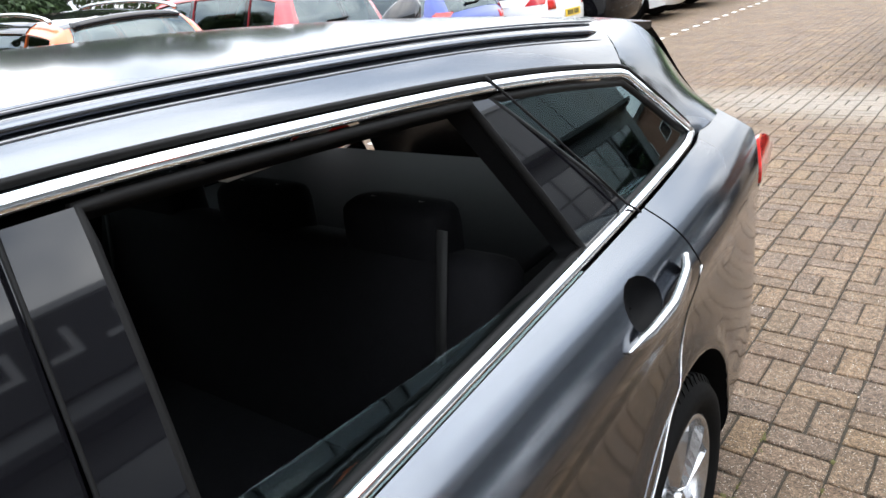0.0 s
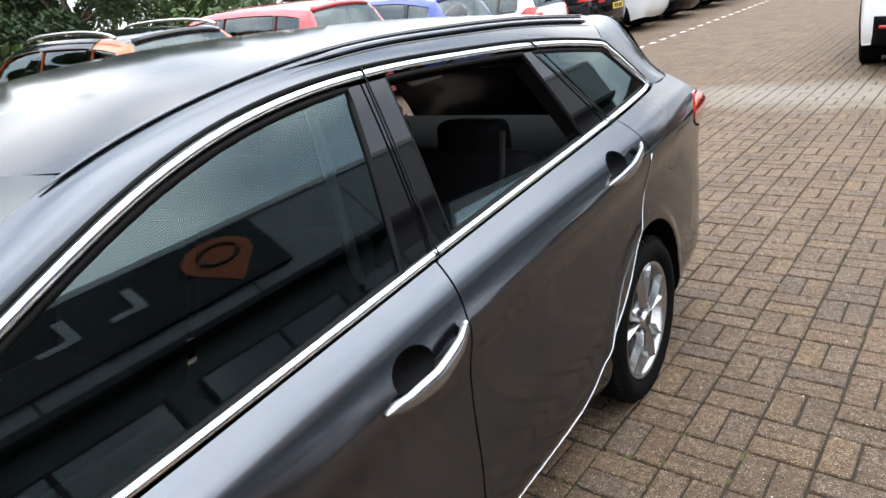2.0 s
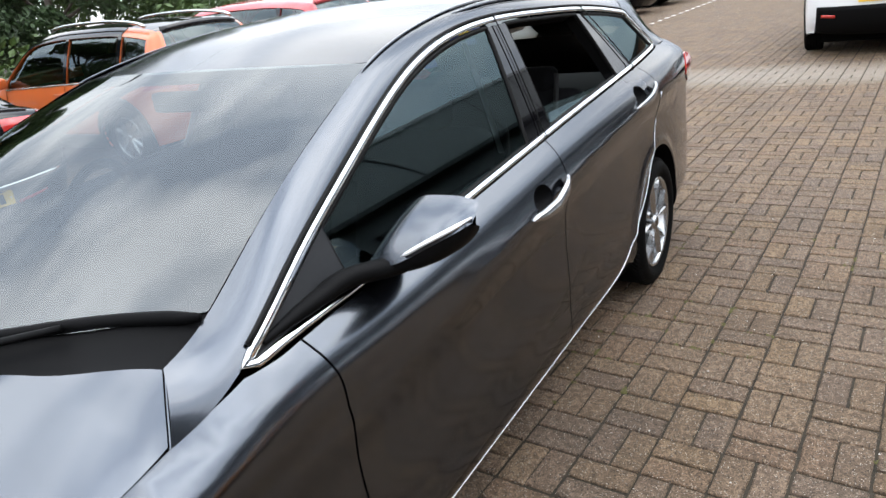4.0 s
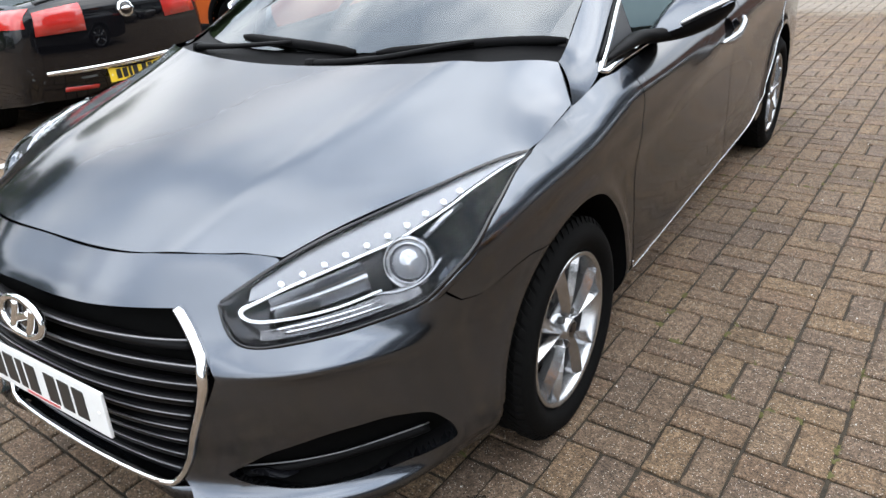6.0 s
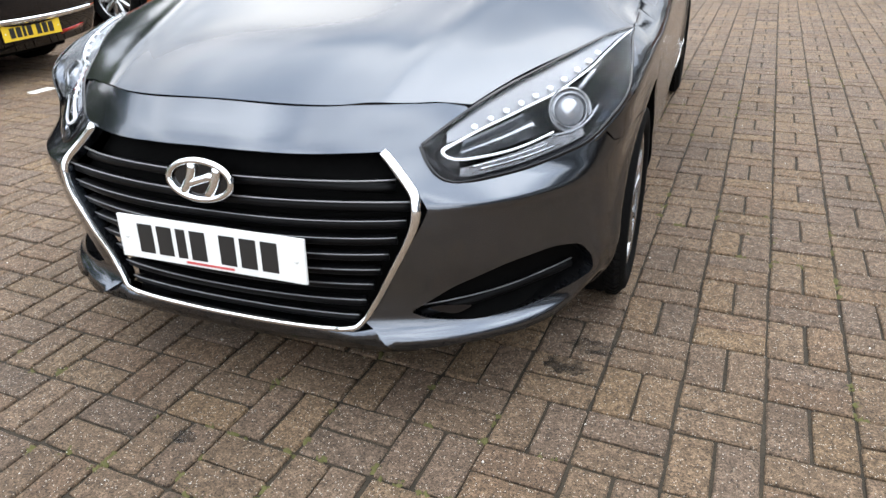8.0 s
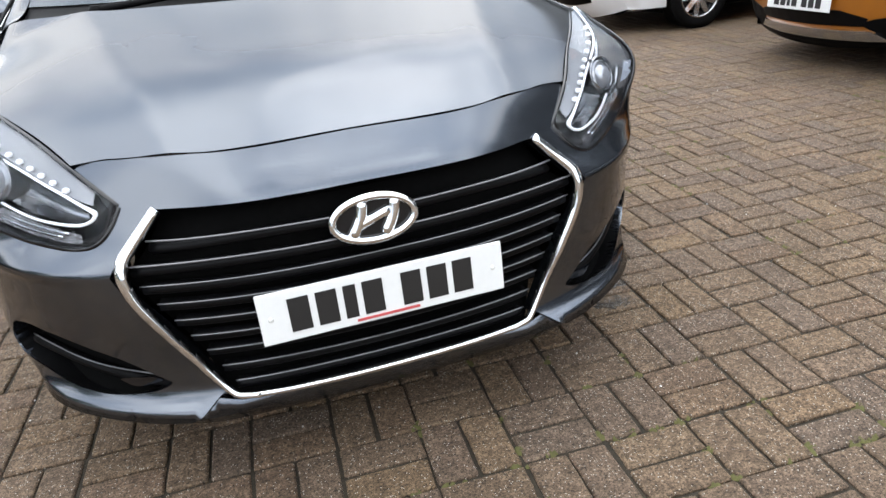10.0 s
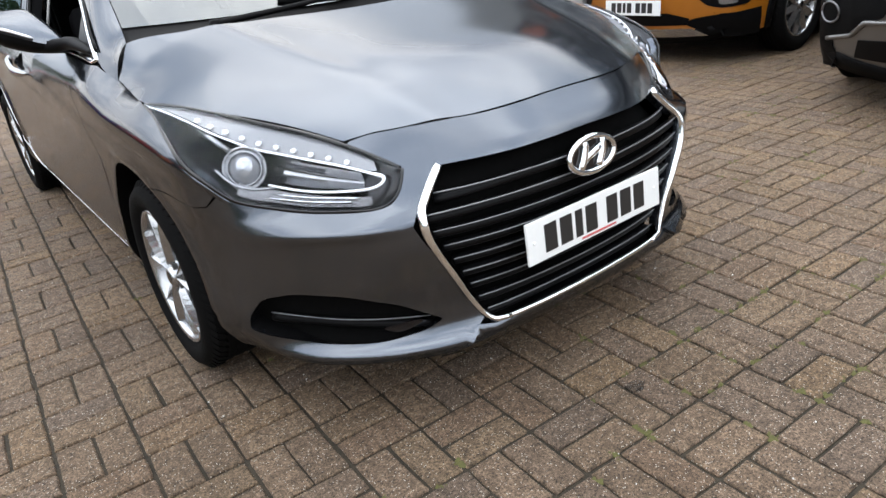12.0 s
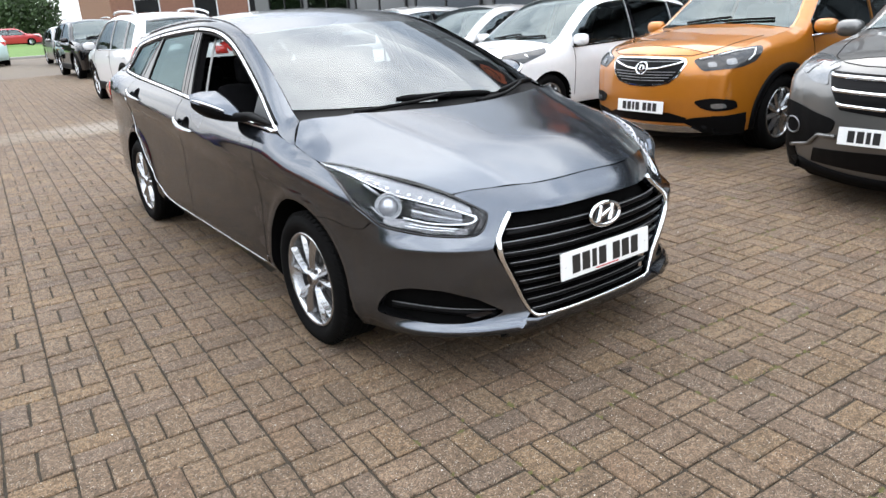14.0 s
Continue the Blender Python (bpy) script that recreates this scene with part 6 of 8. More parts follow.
def build_paving():
    ground = raw("ground", [(-160, -160, -0.0085), (160, -160, -0.0085), (160, 200, -0.0085), (-160, 200, -0.0085)], [(0, 1, 2, 3)], M_JOINT, None, smooth=False)
    tagged(ground, "sandy ground under the block paving", "ground", kind="structure")
    pav = new("paving")
    tagged(pav, "buff and grey concrete block paving in basket weave", "paving", kind="structure")
    rng = random.Random(4)
    L, Wd = PITCH - 0.0085, PITCH / 2 - 0.0085
    singles = []
    for k in range(12):
        single = bpy.data.meshes.new("brick")
        single.from_pydata(brick_verts(0, 0, 0, L, Wd, 0, rng), [], BRICK_FACES)
        single.materials.append(M_BRICK)
        singles.append(single)
    verts, faces = [], []
    near = 0
    for i in range(-95, 75):
        for j in range(-22, 125):
            cx, cy = pave((i + 0.5) * PITCH, (j + 0.5) * PITCH)
            far = math.hypot(cx, cy - 2)
            if cx < -9.5 or cx > 7.5 or cy > 23:
                continue
            if abs(cx) < 0.55 and -0.2 < cy < 3.2:
                continue
            picked = 0.95 <= cx <= 2.6 and -1.35 <= cy <= 2.35
            for u, v, ax in bricks_of(i, j):
                x, y = pave(u, v)
                turn = PAVE_TURN + (math.pi / 2 if ax else 0) + rng.gauss(0, 0.005)
                z = rng.gauss(0, 0.0010) + 0.0
                x, y = x + rng.gauss(0, 0.0011), y + rng.gauss(0, 0.0011)
                if picked and near < 300:
                    ob = new("brick", singles[rng.randrange(12)])
                    ob.location, ob.rotation_euler = (x, y, z), (rng.gauss(0, 0.006), rng.gauss(0, 0.004), turn)
                    ob.parent = pav
                    near += 1
                    continue
                k = len(verts)
                near_by = far < 5.5
                verts += brick_verts(x, y, turn, L, Wd, z, rng) if near_by else plain_brick(x, y, turn, L, Wd, z)
                faces += [tuple(k + q for q in f) for f in (BRICK_FACES if near_by else PLAIN_FACES)]
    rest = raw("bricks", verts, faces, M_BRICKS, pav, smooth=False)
    tagged(rest, kind="stuff")
    far_pave = raw("far_paving", [(x, y, -0.004) for x, y in ((-9.4, 23), (7.4, 23), (14, 42), (-9.4, 42))], [(0, 1, 2, 3)], M_FARPAVE, pav, smooth=False)
    tagged(far_pave, kind="stuff")
    side_pave = raw("far_paving", [(x, y, -0.006) for x, y in ((7.3, -30), (30, -30), (30, 42), (7.3, 42))], [(0, 1, 2, 3)], M_FARPAVE, pav, smooth=False)
    tagged(side_pave, kind="stuff")
    back_pave = raw("far_paving", [(x, y, -0.006) for x, y in ((-30, -30), (7.3, -30), (7.3, -4.6), (-30, -5.6))], [(0, 1, 2, 3)], M_FARPAVE, pav, smooth=False)
    tagged(back_pave, kind="stuff")
    west = raw("far_paving", [(x, y, -0.006) for x, y in ((-30, -6), (-9.3, -6), (-9.3, 42), (-30, 42))], [(0, 1, 2, 3)], M_FARPAVE, pav, smooth=False)
    tagged(west, kind="stuff")
    # broken white line of single blocks behind the row of cars
    for k in range(88):
        if k % 2:
            continue
        y = -1.0 + k * PITCH * 1.32
        x = -3.655 + 0.0585 * y
        ob = raw("line_block", brick_verts(x, y, PAVE_TURN + math.pi / 2, L * 0.92, Wd * 0.92, 0.0035, rng), BRICK_FACES, M_LINEPAINT, pav, smooth=False)
    # moss in the joints and pale grit
    vm, fm = [], []
    for k in range(1900):
        i, j = rng.randint(-9, 14), rng.randint(-9, 20)
        if rng.random() < 0.5:
            u, v = i * PITCH + rng.gauss(0, 0.003), (j + rng.random()) * PITCH
        else:
            u, v = (i + rng.random()) * PITCH, j * PITCH + rng.gauss(0, 0.003)
        x, y = pave(u, v)
        if noise.noise(Vector((x * 1.3, y * 1.3, 3.0))) < 0.10:
            continue
        for q in range(rng.randint(3, 9)):
            a, r, h = rng.random() * 6.28, 0.004 + 0.007 * rng.random(), 0.004 + 0.006 * rng.random()
            px, py = x + rng.gauss(0, 0.007), y + rng.gauss(0, 0.007)
            n = len(vm)
            vm += [(px + r * math.cos(a + b * 1.57), py + r * math.sin(a + b * 1.57), -0.006) for b in range(4)] + [(px, py, h - 0.004)]
            fm += [(n + b, n + (b + 1) % 4, n + 4) for b in range(4)]
    tagged(raw("moss", vm, fm, M_MOSS, None), "tufts of green moss in the paving joints", "moss", kind="stuff")
    vg, fg = [], []
    for k in range(900):
        x, y = rng.uniform(-2.4, 3.2), rng.uniform(-2.2, 4.5)
        r = 0.0012 + 0.002 * rng.random() ** 3
        n = len(vg)
        vg += [(x - r, y - r, 0.002), (x + r, y - r * 0.6, 0.002), (x + r * 0.7, y + r, 0.002), (x - r * 0.8, y + r * 0.8, 0.002), (x, y, 0.002 + r * 1.3)]
        fg += [(n + b, n + (b + 1) % 4, n + 4) for b in range(4)]
    tagged(raw("grit", vg, fg, M_GRIT, None), "pale grit scattered over the paving", "grit", kind="stuff")
    # oil spots
    for (x, y, r, seed) in ((0.835, -0.40, 0.062, 1), (0.773, -0.51, 0.055, 2), (-0.046, -1.083, 0.03, 3)):
        rr = random.Random(seed)
        pts = [(x + r * (0.6 + 0.5 * rr.random()) * math.cos(g) * 1.3, y + r * (0.6 + 0.5 * rr.random()) * math.sin(g) * 0.8, 0.0035) for g in np.linspace(0, 2 * math.pi, 22, endpoint=False)]
        tagged(raw("oil_spot", pts + [(x, y, 0.0035)], [(i, (i + 1) % 22, 22) for i in range(22)], M_OIL, None, smooth=False), "dark oil spot on the paving", "stain")


def far_brick_mat():
    m = mat("far_blocks", (0.110, 0.082, 0.053), 0.75, spread=0.22, scale=0.35, bump=0.1, bump_scale=30)
    nt = m.node_tree
    p = nt.nodes["Principled BSDF"]
    co = node(nt, "ShaderNodeNewGeometry")
    br = node(nt, "ShaderNodeTexBrick", i_Scale=1.0)
    br.inputs["Brick Width"].default_value, br.inputs["Row Height"].default_value, br.inputs["Mortar Size"].default_value = 0.2, 0.1, 0.006
    br.inputs["Color1"].default_value, br.inputs["Color2"].default_value, br.inputs["Mortar"].default_value = (1.1, 1.1, 1.1, 1), (0.85, 0.85, 0.88, 1), (0.35, 0.33, 0.3, 1)
    nt.links.new(co.outputs["Position"], br.inputs["Vector"])
    old = p.inputs["Base Color"].links[0].from_socket
    mul = node(nt, "ShaderNodeMixRGB", blend_type="MULTIPLY")
    mul.inputs[0].default_value = 1.0
    nt.links.new(old, mul.inputs[1])
    nt.links.new(br.outputs[0], mul.inputs[2])
    nt.links.new(mul.outputs[0], p.inputs["Base Color"])
    return m


M_FARPAVE = far_brick_mat()


def oil_mat():
    m = bpy.data.materials.new("oil_stain")
    m.use_nodes = True
    nt = m.node_tree
    p = nt.nodes["Principled BSDF"]
    p.inputs["Base Color"].default_value, p.inputs["Roughness"].default_value = (0.02, 0.018, 0.015, 1), 0.5
    geo = node(nt, "ShaderNodeNewGeometry")
    n = node(nt, "ShaderNodeTexNoise", i_Scale=16.0, i_Detail=6.0, i_Roughness=0.75)
    r = node(nt, "ShaderNodeMapRange")
    r.inputs[1].default_value, r.inputs[2].default_value, r.inputs[3].default_value, r.inputs[4].default_value = 0.36, 0.60, 0.0, 0.75
    nt.links.new(geo.outputs["Position"], n.inputs["Vector"])
    nt.links.new(n.outputs[0], r.inputs[0])
    nt.links.new(r.outputs[0], p.inputs["Alpha"])
    return m


M_OIL = oil_mat()


# ---- parked cars ----
SUV = dict(edge=[(0.03, 0.17, 0.14), (0.012, 0.30, 0.16), (0.008, 0.42, 0.16), (0.02, 0.52, 0.13), (0.055, 0.575, 0.09), (0.14, 0.615, 0.05), (0.255, 0.655, 0.05), (0.33, 0.79, 0.05), (0.40, 0.925, 0.045),
                 (0.46, 0.968, 0.04), (0.58, 0.985, 0.035), (0.75, 0.975, 0.035), (0.88, 0.94, 0.04), (0.925, 0.91, 0.05), (0.955, 0.78, 0.07), (0.978, 0.63, 0.08), (0.99, 0.56, 0.09), (0.993, 0.40, 0.10), (0.985, 0.28, 0.10), (0.965, 0.19, 0.08)],
           screen=(6, 8), back=(13, 15), belt=(0.59, 0.64))
CROSS = dict(edge=[(0.035, 0.13, 0.085), (0.014, 0.24, 0.105), (0.008, 0.34, 0.115), (0.010, 0.44, 0.115), (0.032, 0.535, 0.085), (0.13, 0.605, 0.05), (0.255, 0.655, 0.05)] + SUV["edge"][7:], screen=(6, 8), back=(13, 15), belt=(0.59, 0.64))
HATCH = dict(edge=[(0.04, 0.15, 0.14), (0.015, 0.28, 0.17), (0.012, 0.38, 0.17), (0.03, 0.47, 0.14), (0.07, 0.535, 0.09), (0.14, 0.575, 0.06), (0.235, 0.625, 0.05), (0.33, 0.79, 0.05), (0.41, 0.92, 0.045),
                   (0.47, 0.965, 0.04), (0.58, 0.985, 0.035), (0.75, 0.965, 0.035), (0.88, 0.915, 0.04), (0.92, 0.885, 0.05), (0.955, 0.76, 0.07), (0.982, 0.62, 0.08), (0.992, 0.54, 0.09), (0.995, 0.38, 0.10), (0.985, 0.26, 0.10), (0.96, 0.17, 0.08)],
             screen=(6, 8), back=(13, 15), belt=(0.57, 0.64))
SALOON = dict(edge=[(0.04, 0.16, 0.14), (0.012, 0.30, 0.17), (0.01, 0.40, 0.17), (0.03, 0.48, 0.14), (0.07, 0.535, 0.09), (0.15, 0.585, 0.06), (0.26, 0.645, 0.05), (0.34, 0.80, 0.05), (0.42, 0.93, 0.045),
                    (0.48, 0.975, 0.04), (0.56, 0.985, 0.035), (0.68, 0.955, 0.035), (0.76, 0.90, 0.04), (0.80, 0.86, 0.05), (0.86, 0.76, 0.05), (0.905, 0.695, 0.05), (0.985, 0.675, 0.07), (0.998, 0.60, 0.09), (0.995, 0.36, 0.10), (0.97, 0.19, 0.08)],
              screen=(6, 8), back=(12, 15), belt=(0.585, 0.655))


def parked_car(name, label, style, L, W, H, body, at, heading, wheel_r=0.33, rim=None, glass=None, roof_mat=None, cladding=False, rails=False, rail_mat=None,
               patches=(), side_patches=(), plate_front=None, plate_back=None, mirror_mat=None, wiper=True, fin=False, wheel_y=(0.20, 0.80), petals=False, rear_wiper=True, handles=None, inside_card=True, group="parked cars", fine=False, decals=(), lines=()):
    """A parked car: local front at -y end (y = 0), x across; at: the ground point under the middle of its nose; heading: degrees round z."""
    car = thing(name, label, "car", pose(at[0], at[1], 0, 0, 0, heading), group)
    glass = glass or M_CARGLASS
    E = np.array(style["edge"]) * np.array([L, H, 1.0])
    E[:5, 2] *= 1.45
    zb0, zb1 = style["belt"][0] * H, style["belt"][1] * H
    hw = W / 2
    plan = soft([0, 0.04 * L, 0.12 * L, 0.3 * L, 0.6 * L, 0.85 * L, 0.95 * L, L], [0.73, 0.845, 0.945, 0.995, 1.0, 0.97, 0.93, 0.86])

    def X(y, z):
        y, z = np.asarray(y, float), np.asarray(z, float)
        zb = zb0 + (zb1 - zb0) * y / L
        low = np.interp(z, [0.1 * H, 0.2 * H, 0.33 * H, 0.46 * H], [0.93, 0.975, 0.995, 1.0])
        up = np.clip((z - zb) / (H - zb), 0, 1.1)
        mid = np.clip((z - 0.46 * H) / np.maximum(zb - 0.46 * H, 0.01), 0, 1)
        return hw * plan(y) * (low - 0.045 * mid ** 2 - up * 0.20 - 0.08 * up ** 2)

    ks = np.linspace(0, 1, len(E))
    prof = [soft(ks, E[:, c]) for c in range(3)]
    rim_line = np.stack([prof[0](np.linspace(0, 1, 60)), prof[1](np.linspace(0, 1, 60))], -1)
    ROUND = 0.085

    def S(y, z):
        y, z = np.broadcast_arrays(np.asarray(y, float), np.asarray(z, float))
        q = np.stack([y.ravel(), z.ravel()], -1)
        best = np.full(len(q), 9.0)
        for a, b in zip(rim_line[:-1], rim_line[1:]):
            d = b - a
            t = np.clip(((q - a) @ d) / (d @ d + 1e-12), 0, 1)
            best = np.minimum(best, np.linalg.norm(q - a - t[:, None] * d, axis=1))
        out = ~inside(q, rim_line) & (q[:, 1] > 0.2 * H) & (best < 0.05)
        k = 1 - np.clip(np.where(out, -best, best).reshape(y.shape) / ROUND, -0.5, 1)
        return np.stack([X(y, z) - ROUND * k * k, y, z], -1)

    def top(u, k):
        """The sheet over nose, bonnet, screen, roof and tail: u along in outline steps, k across from -1 to 1."""
        u, k = np.broadcast_arrays(np.asarray(u, float), np.asarray(k, float))
        q = u / (len(E) - 1)
        y, z, c = prof[0](q), prof[1](q), prof[2](q)
        e = 0.004
        ty, tz = prof[0](np.clip(q + e, 0, 1)) - prof[0](np.clip(q - e, 0, 1)), prof[1](np.clip(q + e, 0, 1)) - prof[1](np.clip(q - e, 0, 1))
        n = np.hypot(ty, tz) + 1e-9
        ny, nz = -tz / n, ty / n
        xe = X(y, z) - ROUND
        bulge = c * (1 - np.abs(k) ** 2.2)
        return np.stack([k * xe, y + ny * bulge, z + nz * bulge], -1)
    n_u = len(E)

    def sheet(nm, u0, u1, k0, k1, m_, lift=0.0, nu=None, nk=14, parent=None, lb=""):
        nu = nu or max(3, int((u1 - u0) * 5))
        u, k = np.meshgrid(np.linspace(u0, u1, nu), np.linspace(k0, k1, nk), indexing="ij")
        if nm in ("grille", "grille_edge", "emblem", "fog_recess", "fog_lamp", "lamp_mask"):
            uc, ud, kc, kd = (u0 + u1) / 2, (u1 - u0) / 2, (k0 + k1) / 2, (k1 - k0) / 2
            a, b = (u - uc) / ud, (k - kc) / kd
            u, k = uc + ud * a * np.sqrt(1 - b * b * (0.5 if nm in ("emblem", "fog_lamp") else 0.26)), kc + kd * b * np.sqrt(1 - a * a * (0.5 if nm == "emblem" else 0.28))
        if nm == "head_lamp":
            uc, ud, kc, kd = (u0 + u1) / 2, (u1 - u0) / 2, (k0 + k1) / 2, (k1 - k0) / 2
            a, b = (u - uc) / ud, (k - kc) / kd * np.sign(kc)
            u = uc + ud * (a * (0.30 + 0.40 * (b + 1) / 2) + 0.30 * b)
        p = top(u.ravel(), k.ravel())
        e = 0.02
        nn = np.cross(top(np.clip(u.ravel() + e, 0, n_u - 1), k.ravel()) - top(np.clip(u.ravel() - e, 0, n_u - 1), k.ravel()), top(u.ravel(), k.ravel() + e) - top(u.ravel(), k.ravel() - e))
        nn /= np.maximum(np.linalg.norm(nn, axis=1), 1e-9)[:, None]
        mid = p - np.array([0, L / 2, H * 0.45])
        if np.mean(np.sum(nn * mid, axis=1)) < 0:
            nn = -nn
        v = p + nn * lift
        f = grid_faces(nu, nk)
        a, b, c = (v[f[len(f) // 2][q]] for q in (0, 1, 2))
        if np.cross(b - a, c - a) @ (a - np.array([0, L / 2, H * 0.45])) < 0:
            f = [tuple(reversed(q)) for q in f]
        if lift > 0.003:
            base = len(v)
            ring = [i * nk for i in range(nu)] + [(nu - 1) * nk + j for j in range(1, nk)] + [i * nk + nk - 1 for i in range(nu - 2, -1, -1)] + [j for j in range(nk - 2, 0, -1)]
            v = np.r_[v, (p - nn * 0.01)[ring]]
            f = f + [(ring[i], ring[(i + 1) % len(ring)], base + (i + 1) % len(ring), base + i) for i in range(len(ring))]
        return raw(nm, v, f, m_, parent or car, lb)
    s0, s1 = style["screen"]
    b0, b1 = style["back"]
    sheet("nose", 0, 4, -1, 1, body)
    sheet("bonnet", 4.02, s0 - 0.03, -1, 1, body)
    sheet("windscreen", s0, s1 + 0.4, -0.97, 0.97, glass, nk=20)
    sheet("roof", s1 + 0.45, b0 - 0.05, -1, 1, roof_mat or body, nk=18)
    sheet("rear_window", b0, b1 - 0.15, -0.93, 0.93, glass, nk=20)
    sheet("tailgate", b1 - 0.15, n_u - 1, -1, 1, body)
    for kk in (1, -1):
        for (ua, ub, nm) in ((s0, s1 + 0.45, "screen_pillar"), (b0 - 0.05, b1 - 0.15, "rear_pillar")):
            a, b = sorted((kk * 0.93 if nm == "rear_pillar" else kk * 0.97, kk * 1.0))
            sheet(nm, ua, ub, a, b, body, nk=4)
    # side
    wy = [f * L for f in wheel_y]
    ar = wheel_r + 0.045
    path = [(float(prof[0](q)), float(prof[1](q))) for q in np.linspace(0, 1, 90)]
    bottom = [(path[-1][0], 0.14 * H)]
    for cy in reversed(wy):
        g = np.linspace(math.asin((0.15 * H - wheel_r) / ar), math.pi - math.asin((0.15 * H - wheel_r) / ar), 22)
        bottom += [(cy + ar * math.cos(a), wheel_r + ar * math.sin(a)) for a in g]
    loop = path + bottom[1:]
    # windows by shares of the cabin
    y_a, y_b = E[s0 + 1, 0] + 0.02 * L, E[b0, 0] - 0.02 * L
    zt = lambda y: float(np.interp(y, [p[0] for p in path], [p[1] for p in path])) - 0.075
    zl = lambda y: zb0 + (zb1 - zb0) * y / L + 0.015
    y_front = y_a - 0.055 * L
    pil = [y_a + (y_b - y_a) * f for f in (0.44, 0.84)]
    wins = []
    cuts = [y_front + 0.03, pil[0] - 0.03], [pil[0] + 0.03, pil[1] - 0.03], [pil[1] + 0.03, y_b + 0.01 * L]
    for a, b in cuts:
        top_l = [(y, max(zt(y), zl(y) + 0.012)) for y in np.linspace(b, a, 9)]
        low_l = [(y, zl(y)) for y in np.linspace(a, b, 7)]
        wins.append([p for p in low_l + top_l])
    for s in (1, -1):
        panel("body_side", S, loop, body, car, holes=tuple(wins), step=0.028 if fine else 0.055, edge=0.018 if fine else 0.035, depth=0.03, flip=s)
        for (a0, a1) in ((cuts[0][1], cuts[1][0]), (cuts[1][1], cuts[2][0])):
            panel("window_pillar", S, [(a0, zl(a0)), (a1, zl(a1)), (a1, zt(a1)), (a0, zt(a0))], M_BLACKGLOSS, car, step=0.1, edge=0.06, depth=0.004, lift=0.004, flip=s)
        if roof_mat:
            yy = np.linspace(y_front - 0.30, pil[1] + 0.02, 24)
            line = lambda y: float(np.interp(y, [p[0] for p in path], [p[1] for p in path]))
            panel("roof_edge", S, [(y, max(zt(y), zl(y) + 0.012) - 0.004) for y in yy[5:]] + [(y, line(y) - 0.004) for y in yy[::-1]], roof_mat, car, step=0.04, edge=0.025, depth=0.006, lift=0.006, flip=s)
        for w in wins:
            panel("side_window", S, w, glass, car, step=0.12, edge=0.06, depth=0, lift=-0.012, flip=s)
        rim_pts = [(y, zl(y) - 0.012) for y in np.linspace(y_front, y_b, 12)]
        p = S(*np.array(rim_pts).T)
        tube("belt_strip", p, 0.011, rail_mat or M_BLACKGLOSS, car, sides=6, flip=s)
        for y0 in (pil[0], y_front + 0.02):
            zz = np.linspace(0.22 * H, zl(y0) - 0.03, 10)
            p = S(np.full(10, y0), zz)
            tube("door_gap", p + np.array([0.001, 0, 0]), 0.004, M_SEAL, car, sides=4, flip=s)
        for y0 in (pil[0] - 0.12, pil[1] - 0.02):
            yy = np.linspace(y0 - 0.09, y0 + 0.09, 7)
            p = S(yy, np.full(7, 0.555 * H)) + np.array([0.022, 0, 0]) * np.sin(np.linspace(0.3, math.pi - 0.3, 7))[:, None]
            tube("door_handle", p, 0.014, handles or body, car, sides=6, flip=s, flat=0.7)
        for cy in wy:
            hub = new("wheel")
            hub.parent = car
            hub.matrix_basis = Matrix.Translation(((float(X(cy, wheel_r)) - 0.012) * s, cy, wheel_r)) @ (pose(0, 0, 0) if s > 0 else pose(0, 0, 0, 0, 0, 180))
            alloy_wheel(hub, wheel_r, wheel_r * 0.68, 0.2, spokes=5 if petals else 10, petals=petals, alloy=rim)
            g = np.linspace(math.asin((0.15 * H - wheel_r) / ar), math.pi - math.asin((0.15 * H - wheel_r) / ar), 26)
            yy, zz = cy + ar * np.cos(g), wheel_r + ar * np.sin(g)
            p = S(yy, zz)
            q = p.copy()
            q[:, 0] = hw * 0.55
            v = np.r_[p, q]
            v[:, 0] *= s
            raw("arch_liner", v, [(i, i + 1, 26 + i + 1, 26 + i) for i in range(25)], M_INNER, car)
            if cladding:
                po = S(cy + (ar + 0.03) * np.cos(g), wheel_r + (ar + 0.03) * np.sin(g))
                nrm = np.tile(np.array([1.0, 0, 0]), (26, 1))
                strip("arch_cladding", po + np.array([0.002, 0, 0]), nrm, 0.075, 0.014, M_BLACK, car, flip=s)
        if cladding:
            yy = np.linspace(wy[0] + ar, wy[1] - ar, 16)
            p = S(yy, np.full(16, 0.205 * H))
            strip("sill_cladding", p + np.array([0.003, 0, 0]), np.tile(np.array([1.0, 0, 0]), (16, 1)), 0.15, 0.014, M_BLACK, car, flip=s)
        for nm, poly, m_ in side_patches:
            panel(nm, S, [(a * L, b * H) for a, b in poly], m_, car, step=0.05, edge=0.02, depth=0.012, lift=0.006, flip=s)
        # mirrors
        mc = (float(X(y_front + 0.12, zl(y_front + 0.12))) + 0.10, y_front + 0.06, zl(y_front) + 0.075)
        bm = bmesh.new()
        bmesh.ops.create_uvsphere(bm, u_segments=16, v_segments=10, radius=1)
        for v in bm.verts:
            sp = lambda c: math.copysign(abs(c) ** 0.7, c)
            v.co = Vector((sp(v.co.x) * 0.105 * s, (sp(v.co.y) * 0.085 if v.co.y < 0 else v.co.y * 0.03), sp(v.co.z) * 0.068))
        bmesh.ops.translate(bm, verts=bm.verts, vec=(mc[0] * s, mc[1], mc[2]))
        part("door_mirror", bm, mirror_mat or body, car)
